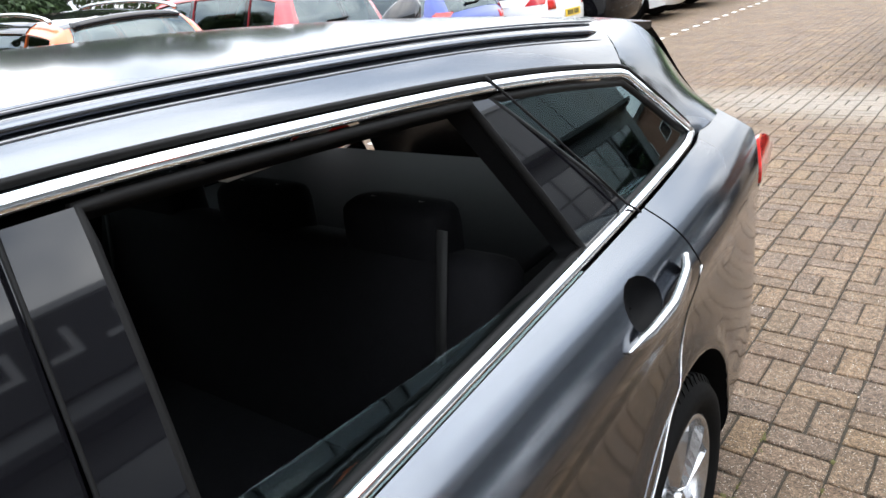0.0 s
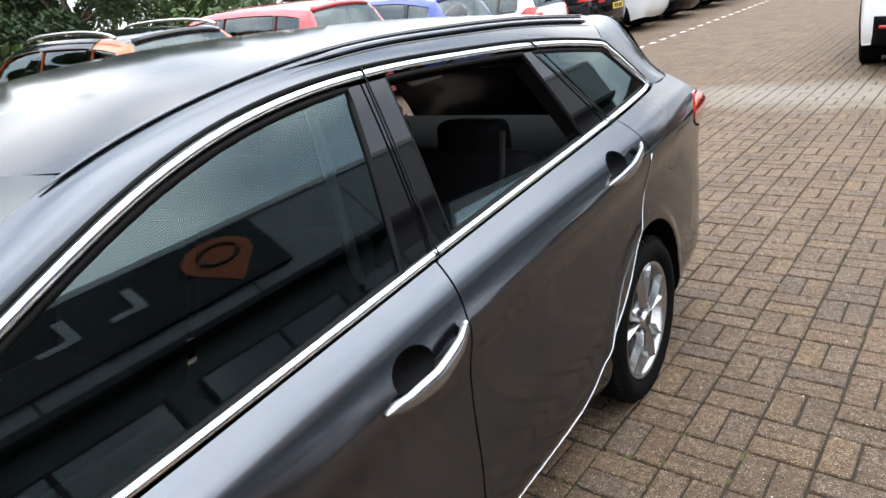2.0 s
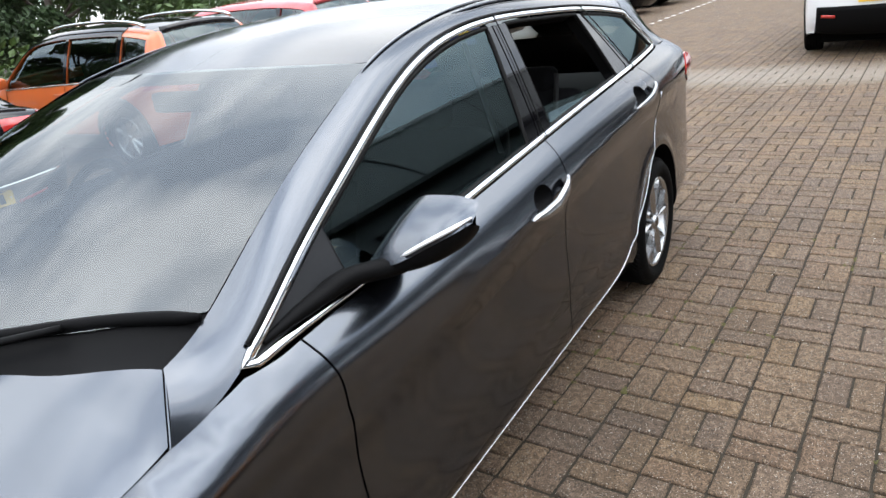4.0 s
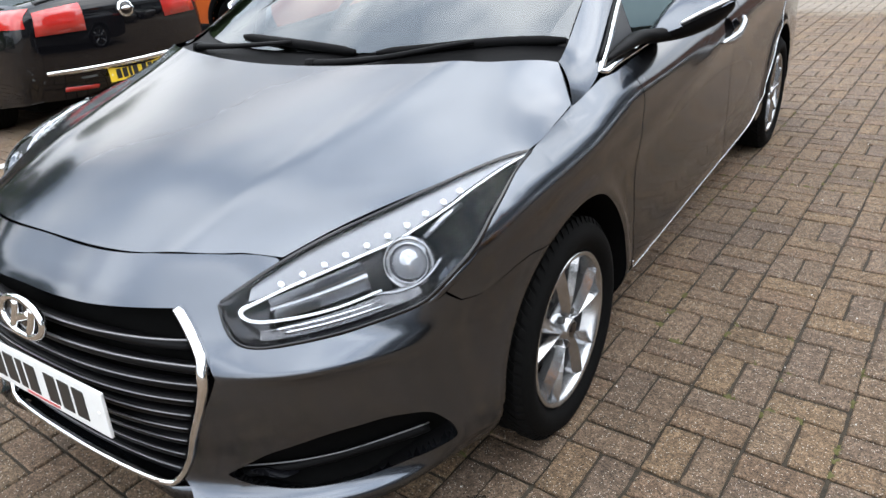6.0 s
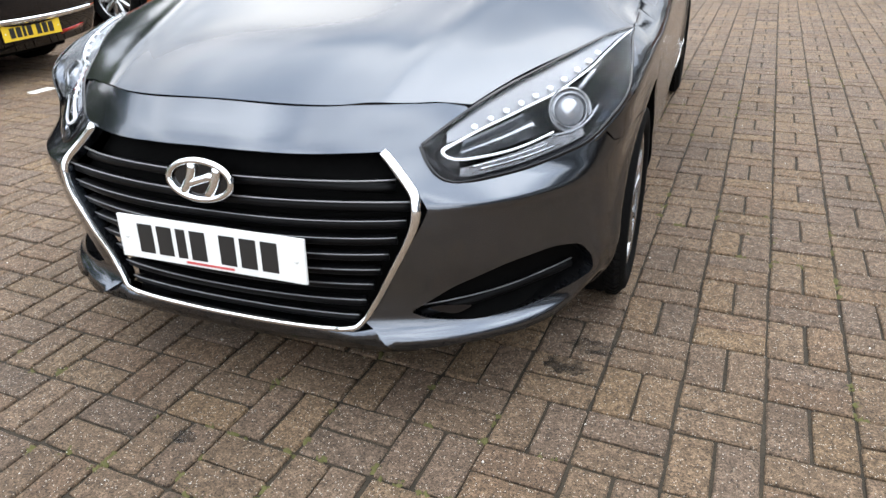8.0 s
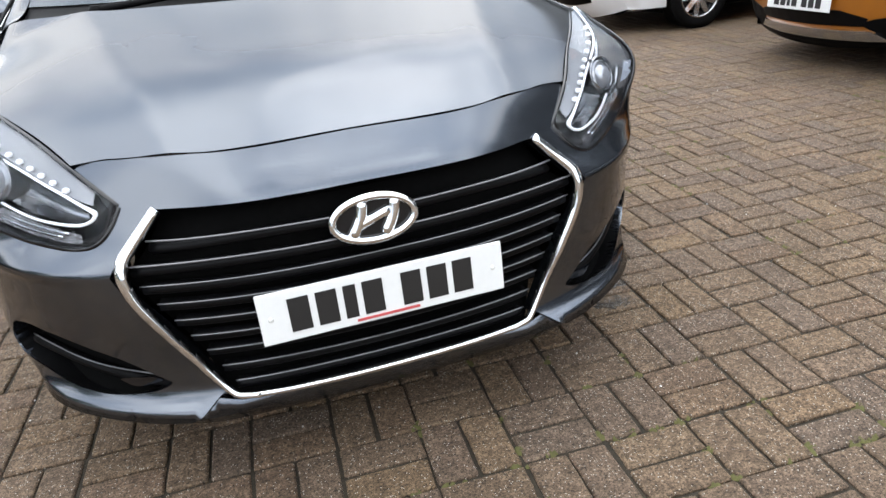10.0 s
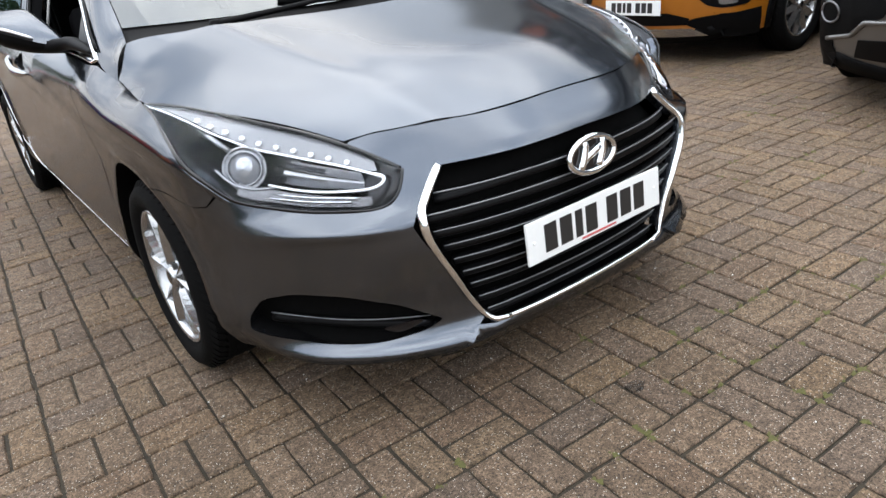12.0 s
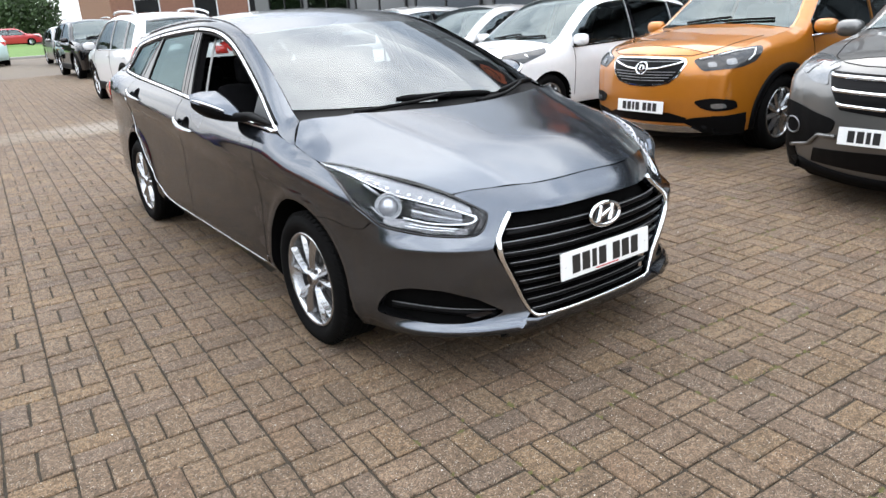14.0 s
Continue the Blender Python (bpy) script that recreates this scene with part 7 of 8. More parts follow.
        if rails:
            yy = np.linspace(E[s1, 0] + 0.10 * L, E[b0, 0] - 0.03 * L, 24)
            zr = np.array([float(np.interp(y, [p[0] for p in path], [p[1] for p in path])) for y in yy])
            pr = np.stack([X(yy, zr) * 0.93, yy, zr + 0.035 + 0.03 * np.sin(math.pi * np.linspace(0, 1, 24)) ** 0.3], -1)
            tube("roof_rail", pr, 0.018, rail_mat or M_SATIN, car, sides=8, flip=s)
    for nm, u0, u1, k0, k1, m_, lift in patches:
        sheet(nm, u0, u1, k0, k1, m_, lift, nk=max(4, int(abs(k1 - k0) * 10)))
    if decals or lines:
        shells = [o for o in car.children if o.name.split(".")[0] in ("nose", "bonnet", "body_side")]
        cv, cf = [], []
        for o in shells:
            k = len(cv)
            cv += [v.co.copy() for v in o.data.vertices]
            cf += [tuple(k + i for i in p.vertices) for p in o.data.polygons]
        tree = BVHTree.FromPolygons(cv, cf)

        def caster(d):
            """A surface fn(u, z) that drops points on the car's shell along d."""
            d = Vector(d).normalized()
            across = Vector((0, 0, 1)).cross(d) * -1
            across = across if across.x > 0 else -across

            def fn(u, z):
                u, z = np.broadcast_arrays(np.asarray(u, float), np.asarray(z, float))
                out = []
                for a, b in zip(u.ravel(), z.ravel()):
                    o = across * a + Vector((0, 0, b)) - d * 6
                    p = tree.ray_cast(o, d)[0]
                    out.append(tuple(p) if p else tuple(o + d * 6))
                return np.array(out).reshape(u.shape + (3,))
            return fn, across
        ahead, corner = caster((0, 1, 0)), caster((-0.62, 0.78, 0))
        for nm, way, pts, m_, lift in decals:
            fn, across = ahead if way == "ahead" else corner
            if way == "ahead":
                half = [(x, z) for x, _, z in pts]
                loop_d = half + [(-x, z) for x, z in half[::-1] if x > 1e-6]
                panel(nm, fn, loop_d, m_, car, step=0.03, edge=0.018, depth=0.012, lift=lift)
            else:
                loop_d = smooth_loop([(Vector(p).dot(across), p[2]) for p in pts], 4)
                for s in (1, -1):
                    panel(nm, fn, loop_d, m_, car, step=0.03, edge=0.014, depth=0.012, lift=lift, flip=s)
        for nm, way, pts, r, m_, lift in lines:
            fn, across = ahead if way == "ahead" else corner
            uz = resample([(Vector(p).dot(across), p[2]) for p in pts], 0.03, closed=False)
            for s in (1, -1):
                tube(nm, fn(uz[:, 0], uz[:, 1]) + np.array([0.3, -0.8, 0.2]) * lift, r, m_, car, sides=6, flip=s)
    part("floor_pan", box_bm((-hw * 0.72, 0.12 * L, 0.15), (hw * 0.72, 0.92 * L, 0.35), 0.03), M_INNER, car)
    part("cabin_lining", box_bm((-hw * 0.80, s0 * 0 + E[s0, 0] + 0.05, 0.35), (hw * 0.80, E[b1, 0] - 0.10, zb0 + 0.02), 0.05), M_INNER, car)
    for sx in (-0.37, 0.37):
        part("front_seat", box_bm((sx - 0.24, y_a + 0.24 * L, 0.5), (sx + 0.24, y_a + 0.275 * L, zb0 + 0.30), 0.05), M_FABRIC, car)
    part("rear_seat", box_bm((-0.6, y_a + 0.43 * L, 0.5), (0.6, y_a + 0.47 * L, zb0 + 0.24), 0.05), M_FABRIC, car)
    if wiper:
        for a, b in (((-0.55, s0 + 0.10), (0.10, s0 + 0.30)), ((0.05, s0 + 0.10), (0.72, s0 + 0.30))):
            kk = np.linspace(a[0], b[0], 12)
            uu = np.linspace(a[1], b[1], 12)
            tube("wiper", top(uu, kk) + np.array([0, -0.012, 0.012]), 0.011, M_BLACK, car, sides=6)
    if rear_wiper:
        kk, uu = np.linspace(-0.05, 0.42, 10), np.full(10, b1 - 0.45)
        tube("rear_wiper", top(uu, kk) + np.array([0, 0.015, 0.01]), 0.012, M_BLACK, car, sides=6)
    if fin:
        pt = top(b0 - 0.5, 0.0)
        part("aerial", fin_bm(float(pt[0]), float(pt[1]) - 0.05, float(pt[2])), roof_mat or body, car)
    for pl, sgn in ((plate_front, -1), (plate_back, 1)):
        if pl:
            u, z_off, m_ = pl
            pt = top(u, 0.0)
            number_plate(car, (0, float(pt[1]) + sgn * 0.012, float(pt[2]) + z_off), (0, sgn, 0.05), m_)
    return car


M_CARGLASS = glass_mat("parked_car_glass", (0.6, 0.68, 0.68), 0.58, 2.3, (0.45, 0.52, 0.54))
M_OCHRE = paint("burnt_orange_paint", (0.43, 0.150, 0.010), 0.35, 0.35)
M_ORANGE = paint("bright_orange_paint", (0.58, 0.115, 0.018), 0.1, 0.35)
M_GUN = paint("gunmetal_paint", (0.14, 0.138, 0.134), 0.7, 0.35)
M_WHITE = paint("white_paint", (0.74, 0.75, 0.76))
M_REDP = paint("red_paint", (0.42, 0.022, 0.03), 0.15)
M_BLUE = paint("blue_paint", (0.018, 0.045, 0.26), 0.2)
M_BLK = mat("black_paint", (0.004, 0.004, 0.005), 0.4, spread=0.05, scale=1.5, coat=1.0, coat_rough=0.025, spec=0.0)
M_SILVER = paint("silver_paint", (0.36, 0.36, 0.36), 0.8, 0.35)
M_MINT = paint("pale_mint_paint", (0.52, 0.68, 0.66))
M_DKRIM = mat("dark_alloy", (0.10, 0.10, 0.105), 0.35, 0.8, spread=0.1)


def tail(m=None):
    return [("tail_lamp", [(0.905, 0.545), (0.985, 0.555), (0.987, 0.655), (0.955, 0.665), (0.93, 0.61)], M_RED)]


def head_lamp_side(y1=0.16):
    return [("head_lamp", [(0.018, 0.455), (0.055, 0.475), (y1, 0.57), (y1 + 0.01, 0.60), (0.075, 0.565), (0.022, 0.525)], M_HEAD)]


M_SIGN = mat("pale_sign_bar", (0.62, 0.63, 0.64), 0.5, spread=0.05)
M_PALELAMP = mat("pale_headlamp", (0.17, 0.175, 0.18), 0.12, 0.4, spread=0.3, scale=9, coat=1.0)
M_HEAD = mat("clear_headlamp", (0.020, 0.021, 0.023), 0.10, 0.0, spread=0.35, scale=6)
M_GLINT = mat("lamp_glint_grey", (0.22, 0.225, 0.23), 0.2, 0.6, spread=0.4, scale=20)


def build_row_facing_us():
    # ochre crossover: a wide grille with a chrome edge and wing bars, swept lamps, dark cladding and a skid plate
    grille = [(0, 0, 0.882), (0.33, 0, 0.876), (0.372, 0, 0.864), (0.384, 0, 0.842), (0.345, 0, 0.748), (0.27, 0, 0.686), (0.13, 0, 0.660), (0, 0, 0.655)]
    rim = [(0, 0, 0.896), (0.34, 0, 0.890), (0.388, 0, 0.876), (0.402, 0, 0.842), (0.361, 0, 0.740), (0.28, 0, 0.672), (0.135, 0, 0.643), (0, 0, 0.638)]
    lamp = [(0.42, 0.04, 0.872), (0.51, 0.11, 0.901), (0.64, 0.327, 0.95), (0.73, 0.588, 0.972), (0.765, 0.56, 0.93), (0.77, 0.449, 0.847), (0.73, 0.29, 0.805), (0.63, 0.106, 0.789), (0.52, 0.046, 0.778)]
    fog = [(0.47, 0.0, 0.520), (0.616, 0.08, 0.552), (0.72, 0.267, 0.528), (0.727, 0.305, 0.449), (0.625, 0.1, 0.43), (0.53, 0.05, 0.454)]
    parked_car("crossover_car", "burnt orange compact crossover with a dark oval grille", CROSS, 4.28, 1.78, 1.66, M_OCHRE, (3.47, 1.56), -90, 0.345, cladding=True, rails=True, rail_mat=M_SATIN,
               patches=[("lower_cladding", 0.0, 0.52, -1.0, 1.0, M_BLACK, 0.005)],
               side_patches=[("corner_cladding", [(0.030, 0.13), (0.088, 0.13), (0.080, 0.245), (0.018, 0.235)], M_BLACK)], plate_front=(1.50, 0.0, M_PLATE), fine=True,
               decals=[("grille_edge", "ahead", rim, M_CHROME, 0.006), ("grille", "ahead", grille, M_GRILLE, 0.012), ("lower_intake", "ahead", [(0, 0, 0.412), (0.28, 0, 0.408), (0.43, 0, 0.366), (0.41, 0, 0.318), (0, 0, 0.312)], M_GRILLE, 0.006),
                       ("skid_plate", "ahead", [(0, 0, 0.287), (0.43, 0, 0.292), (0.53, 0, 0.232), (0.2, 0, 0.222), (0, 0, 0.222)], M_SATIN, 0.010), ("cladding_wing", "corner", [(0.38, -0.02, 0.33), (0.46, 0.01, 0.366), (0.60, 0.09, 0.385), (0.74, 0.30, 0.402), (0.75, 0.30, 0.25), (0.55, 0.06, 0.25)], M_BLACK, 0.006),
                       ("head_lamp", "corner", lamp, M_HEAD, 0.005), ("lamp_glint", "corner", [(0.55, 0.07, 0.85), (0.60, 0.12, 0.855), (0.61, 0.13, 0.815), (0.56, 0.08, 0.81)], M_GLINT, 0.010), ("lamp_glint", "corner", [(0.64, 0.20, 0.872), (0.68, 0.28, 0.88), (0.69, 0.29, 0.835), (0.65, 0.20, 0.825)], M_GLINT, 0.010),
                       ("fog_recess", "corner", fog, M_GRILLE, 0.005), ("fog_lamp", "corner", [(0.60, 0.08, 0.50), (0.68, 0.17, 0.505), (0.69, 0.19, 0.462), (0.61, 0.09, 0.455)], M_GLINT, 0.009)],
               lines=[("chrome_wing", "ahead", [(0.05, 0, 0.790), (0.16, 0, 0.800), (0.30, 0, 0.832), (0.372, 0, 0.856)], 0.010, M_CHROME, 0.020)]
               + [("grille_bar", "ahead", [(0.0, 0, z), (w, 0, z + 0.006)], 0.0045, M_SATIN_DARK, 0.014) for z, w in ((0.690, 0.24), (0.715, 0.28), (0.740, 0.31), (0.765, 0.33), (0.855, 0.34))]
               + [("emblem", "ahead", [(0.052 * math.sin(g), 0, 0.797 + 0.052 * math.cos(g)) for g in np.linspace(0, math.pi, 12)], 0.008, M_CHROME, 0.024), ("emblem", "ahead", [(0.0, 0, 0.825), (0.018, 0, 0.797), (0.0, 0, 0.770)], 0.009, M_CHROME, 0.022),
                  ("lamp_strip", "corner", [(0.47, 0.07, 0.878), (0.53, 0.12, 0.894), (0.65, 0.33, 0.938), (0.72, 0.52, 0.955), (0.735, 0.47, 0.90), (0.73, 0.40, 0.86)], 0.008, M_SIGN, 0.012),
                  ("bonnet_gap", "corner", [(0.0, 0, 0.913), (0.22, 0.0, 0.912), (0.40, 0.05, 0.908), (0.51, 0.20, 0.945), (0.58, 0.455, 0.999), (0.635, 0.786, 1.043)], 0.004, M_SEAL, 0.0)])
    # gunmetal crossover: three chrome bars that turn up at their ends, pale lamps, dark lower bumper
    lamp = [(0.653, 0.128, 0.878), (0.704, 0.253, 0.935), (0.715, 0.44, 0.985), (0.56, 0.20, 0.985), (0.42, 0.10, 0.962), (0.38, 0.042, 0.930), (0.44, 0.043, 0.900), (0.403, -0.033, 0.817), (0.54, 0.033, 0.829)]
    dark = [(0.30, -0.09, 0.61), (0.49, -0.02, 0.645), (0.66, 0.10, 0.69), (0.76, 0.27, 0.71), (0.77, 0.30, 0.34), (0.57, 0.04, 0.40), (0.45, -0.04, 0.50), (0.33, -0.08, 0.52)]
    parked_car("crossover_car", "gunmetal grey crossover with a three-bar chrome grille", CROSS, 4.53, 1.82, 1.68, M_GUN, (2.72, -0.86), -90, 0.355, cladding=True,
               patches=[("lower_cladding", 0.0, 0.50, -1.0, 1.0, M_BLACK, 0.006)], side_patches=[("corner_cladding", [(0.030, 0.13), (0.088, 0.13), (0.080, 0.245), (0.018, 0.235)], M_BLACK)], plate_front=(1.80, 0.0, M_PLATE), fine=True,
               decals=[("grille", "ahead", [(0, 0, 0.895), (0.43, 0, 0.905), (0.37, 0, 0.79), (0.29, 0, 0.675), (0, 0, 0.655)], M_GRILLE, 0.006), ("dark_bumper", "corner", dark, M_BLACK, 0.006), ("lower_intake", "ahead", [(0, 0, 0.425), (0.25, 0, 0.412), (0.47, 0, 0.40), (0.50, 0, 0.30), (0, 0, 0.285)], M_GRILLE, 0.006),
                       ("head_lamp", "corner", lamp, M_PALELAMP, 0.006), ("lamp_glint", "corner", [(0.60, 0.10, 0.93), (0.66, 0.18, 0.95), (0.67, 0.20, 0.89), (0.61, 0.10, 0.87)], M_GLINT, 0.011)],
               lines=[("chrome_bar", "ahead", [(0.0, 0, z - 0.010), (w * 0.6, 0, z - 0.004), (w * 0.95, 0, z), (w, 0, z + 0.014)], 0.0135, M_CHROME, 0.014) for z, w in ((0.880, 0.41), (0.793, 0.36), (0.706, 0.31))]
               + [("fog_ring", "corner", [(0.655 + 0.045 * math.cos(g), 0.07 + 0.05 * math.cos(g), 0.530 + 0.055 * math.sin(g)) for g in np.linspace(0, 2 * math.pi, 17)], 0.006, M_SATIN_DARK, 0.012), ("bumper_lip", "corner", [(0.30, -0.09, 0.50), (0.43, -0.04, 0.495), (0.52, 0.0, 0.42), (0.66, 0.12, 0.385)], 0.014, M_GUN, 0.008),
                  ("bonnet_gap", "corner", [(0.0, 0, 0.940), (0.22, 0.0, 0.942), (0.38, 0.05, 0.955), (0.55, 0.22, 0.992), (0.62, 0.455, 1.02), (0.66, 0.786, 1.06)], 0.004, M_SEAL, 0.0)])
    parked_car("hatchback_car", "small white hatchback with slanted headlamps", HATCH, 3.95, 1.70, 1.51, M_WHITE, (3.25, 4.25), -90, 0.30,
               patches=[("lower_intake", 0.7, 1.7, -0.6, 0.6, M_BLACK, 0.006), ("grille", 2.5, 2.8, -0.4, 0.4, M_BLACK, 0.006), ("head_lamp", 2.6, 3.8, 0.62, 0.995, M_HEAD, 0.006), ("head_lamp", 2.6, 3.8, -0.995, -0.62, M_HEAD, 0.006)], side_patches=head_lamp_side(0.19))
    parked_car("saloon_car", "silver saloon car with dark windows", SALOON, 4.6, 1.80, 1.43, M_SILVER, (3.5, 6.75), -90, 0.32, rail_mat=M_CHROME, side_patches=head_lamp_side(0.17))
    parked_car("hatchback_car", "light silver hatchback behind other cars", HATCH, 4.1, 1.74, 1.47, M_SILVER, (3.6, 9.2), -90, 0.31, side_patches=head_lamp_side(0.17))
    parked_car("hatchback_car", "black hatchback parked behind other cars", HATCH, 4.2, 1.76, 1.46, M_BLK, (3.7, 11.7), -90, 0.31, side_patches=head_lamp_side(0.17))


def build_row_behind():
    def rear_at(y):
        return -3.85 if y < 3 else -4.35 + 0.0585 * (y - 4.5)
    L = 4.80
    parked_car("saloon_car", "black four-door saloon with a chrome strip across its tail", SALOON, L, 1.85, 1.42, M_BLK, (rear_at(1.95) - L, 1.95), -90, 0.33, rear_wiper=False,
               patches=[("chrome_strip", 18.05, 18.14, -0.98, 0.98, M_CHROME, 0.012), ("boot_edge", 15.9, 16.1, -0.9, 0.9, M_BLK, 0.012), ("tail_lamp", 16.55, 17.35, 0.50, 0.995, M_RED, 0.008), ("tail_lamp", 16.55, 17.35, -0.995, -0.50, M_RED, 0.008),
                        ("emblem", 16.70, 17.22, -0.10, 0.10, M_CHROME, 0.014), ("emblem", 16.76, 17.16, -0.08, 0.08, M_BLK, 0.018), ("emblem", 16.90, 17.02, -0.06, 0.06, M_CHROME, 0.022), ("reflector", 18.55, 18.68, 0.45, 0.80, M_RED, 0.008), ("reflector", 18.55, 18.68, -0.80, -0.45, M_RED, 0.008)],
               side_patches=[("tail_lamp", [(0.93, 0.575), (0.993, 0.575), (0.99, 0.665), (0.94, 0.66)], M_RED)], plate_back=(18.32, 0.0, M_YPLATE), rail_mat=M_CHROME)
    specs = [
        ("crossover_car", "bright orange crossover with a black roof and silver rails", SUV, 4.20, 1.80, 1.50, M_ORANGE, 5.05, dict(roof_mat=M_BLK, rails=True, rail_mat=M_SATIN, cladding=True, fin=False)),
        ("hatchback_car", "red hatchback with a roof spoiler", SUV, 4.30, 1.78, 1.56, M_REDP, 7.35, dict(fin=True)),
        ("hatchback_car", "deep blue hatchback with a roof spoiler", HATCH, 4.0, 1.74, 1.47, M_BLUE, 9.75, {}),
        ("hatchback_car", "white city hatchback with red tail lamps", HATCH, 3.6, 1.64, 1.49, M_WHITE, 12.1, {}),
        ("crossover_car", "black crossover with a large red tail lamp", SUV, 4.4, 1.80, 1.60, M_BLK, 14.5, {}),
        ("crossover_car", "white crossover with dark alloy wheels", SUV, 4.4, 1.82, 1.62, M_WHITE, 17.0, dict(rim=M_DKRIM, cladding=True)),
        ("saloon_car", "black estate car with bright multi-spoke wheels", HATCH, 4.7, 1.85, 1.46, M_BLK, 19.3, {}),
        ("hatchback_car", "dark grey hatchback at the end of the row", HATCH, 4.2, 1.78, 1.47, M_GUN, 21.9, {}),
        ("hatchback_car", "black hatchback at the end of the row", HATCH, 4.2, 1.78, 1.47, M_BLK, 24.5, {}),
    ]
    for nm, lb, st, L, W, H, m_, y, extra in specs:
        parked_car(nm, lb, st, L, W, H, m_, (rear_at(y) - L, y), -90, 0.33,
                   patches=[("tail_lamp", 15.35, 16.35, 0.72, 0.995, M_RED, 0.008), ("tail_lamp", 15.35, 16.35, -0.995, -0.72, M_RED, 0.008), ("spoiler", 12.75, 13.15, -0.88, 0.88, extra.get("roof_mat", m_), 0.03)],
                   side_patches=tail(), plate_back=(16.7, 0.0, M_YPLATE), **extra)


def build_far_row():
    parked_car("crossover_car", "white crossover seen from behind with black lower trim", SUV, 4.38, 1.81, 1.60, M_WHITE, (1.72, 14.05), 180, 0.345, cladding=True, rails=True, rail_mat=M_SATIN,
               patches=[("tail_lamp", 15.3, 16.2, 0.66, 0.995, M_RED, 0.008), ("tail_lamp", 15.3, 16.2, -0.995, -0.66, M_RED, 0.008), ("lower_cladding", 17.1, 19.0, -1.0, 1.0, M_BLACK, 0.008), ("reflector", 17.55, 17.72, 0.70, 0.92, M_RED, 0.014), ("reflector", 17.55, 17.72, -0.92, -0.70, M_RED, 0.014), ("spoiler", 12.75, 13.15, -0.88, 0.88, M_WHITE, 0.03)],
               side_patches=tail(), plate_back=(16.75, 0.0, M_YPLATE))
    parked_car("crossover_car", "black crossover facing the yard with clear headlamps", SUV, 4.35, 1.80, 1.62, M_BLK, (2.55, 19.3), 0, 0.345, cladding=True, rails=True, rail_mat=M_SATIN,
               patches=[("grille", 2.3, 3.2, -0.55, 0.55, M_BLACKGLOSS, 0.006), ("head_lamp", 2.6, 3.6, 0.60, 0.995, M_HEAD, 0.006), ("head_lamp", 2.6, 3.6, -0.995, -0.60, M_HEAD, 0.006)], side_patches=head_lamp_side())
    parked_car("hatchback_car", "dark hatchback facing the yard", HATCH, 4.1, 1.75, 1.48, M_GUN, (3.4, 28.5), 0, 0.31, side_patches=head_lamp_side())
    parked_car("hatchback_car", "pale mint city car seen from behind", HATCH, 3.57, 1.63, 1.49, M_MINT, (0.55, 36.2), 180, 0.30, side_patches=tail(), plate_back=(16.7, 0.0, M_YPLATE))


    parked_car("crossover_car", "dark red crossover parked on the grass verge", SUV, 4.3, 1.80, 1.60, M_REDP, (8.3, 76.0), 90, 0.33, side_patches=head_lamp_side())


# ---- trees, hedge, lamp posts, buildings ----
M_LEAF = mat("leaves", (0.055, 0.095, 0.022), 0.6, spread=0.35, scale=2.0, by_island=0.45)
M_LEAF2 = mat("dark_leaves", (0.035, 0.065, 0.020), 0.6, spread=0.35, scale=2.0, by_island=0.45)
M_BARK = mat("bark", (0.09, 0.075, 0.06), 0.9, spread=0.4, scale=6, bump=0.5, bump_scale=20)
M_GRASS = mat("grass", (0.09, 0.17, 0.03), 0.9, spread=0.35, scale=1.5, bump=0.3, bump_scale=60)
M_WALLBRICK = mat("red_brick_wall", (0.22, 0.11, 0.075), 0.85, spread=0.25, scale=5, bump=0.3, bump_scale=30)
M_CLAD = mat("grey_cladding", (0.10, 0.105, 0.11), 0.5, spread=0.06, scale=0.6)
M_PALECLAD = mat("pale_grey_cladding", (0.22, 0.23, 0.235), 0.45, 0.2, spread=0.08, scale=0.5)
M_FASCIA = mat("charcoal_fascia", (0.010, 0.011, 0.012), 0.6, spread=0.1, scale=0.8)
M_SIGNBAR = mat("pale_sign_stroke", (0.42, 0.43, 0.44), 0.5, spread=0.05)
M_SIGNO = mat("orange_sign", (0.45, 0.10, 0.03), 0.5, spread=0.05)
M_POST = mat("galvanised_post", (0.42, 0.43, 0.44), 0.5, 0.7, spread=0.15, scale=4)
M_SHOPGLASS = glass_mat("shop_glass", (0.4, 0.45, 0.46), 0.4)


def leaf_cloud(centres, n, size, rng, squash=0.85):
    v, f = [], []
    for _ in range(n):
        c, r = rng.choice(centres)
        d = Vector((rng.gauss(0, 1), rng.gauss(0, 1), rng.gauss(0, 1) * squash)).normalized() * r * (0.55 + 0.5 * rng.random() ** 0.5)
        p = Vector(c) + d
        a = Vector((rng.gauss(0, 1), rng.gauss(0, 1), rng.gauss(0, 1))).normalized()
        b = a.orthogonal().normalized()
        w = a.cross(b)
        s = size * (0.6 + 0.8 * rng.random())
        k = len(v)
        v += [tuple(p - b * s), tuple(p + w * s * 0.55 + a * s * 0.15), tuple(p + b * s), tuple(p - w * s * 0.55 + a * s * 0.15)]
        f.append((k, k + 1, k + 2, k + 3))
    return v, f


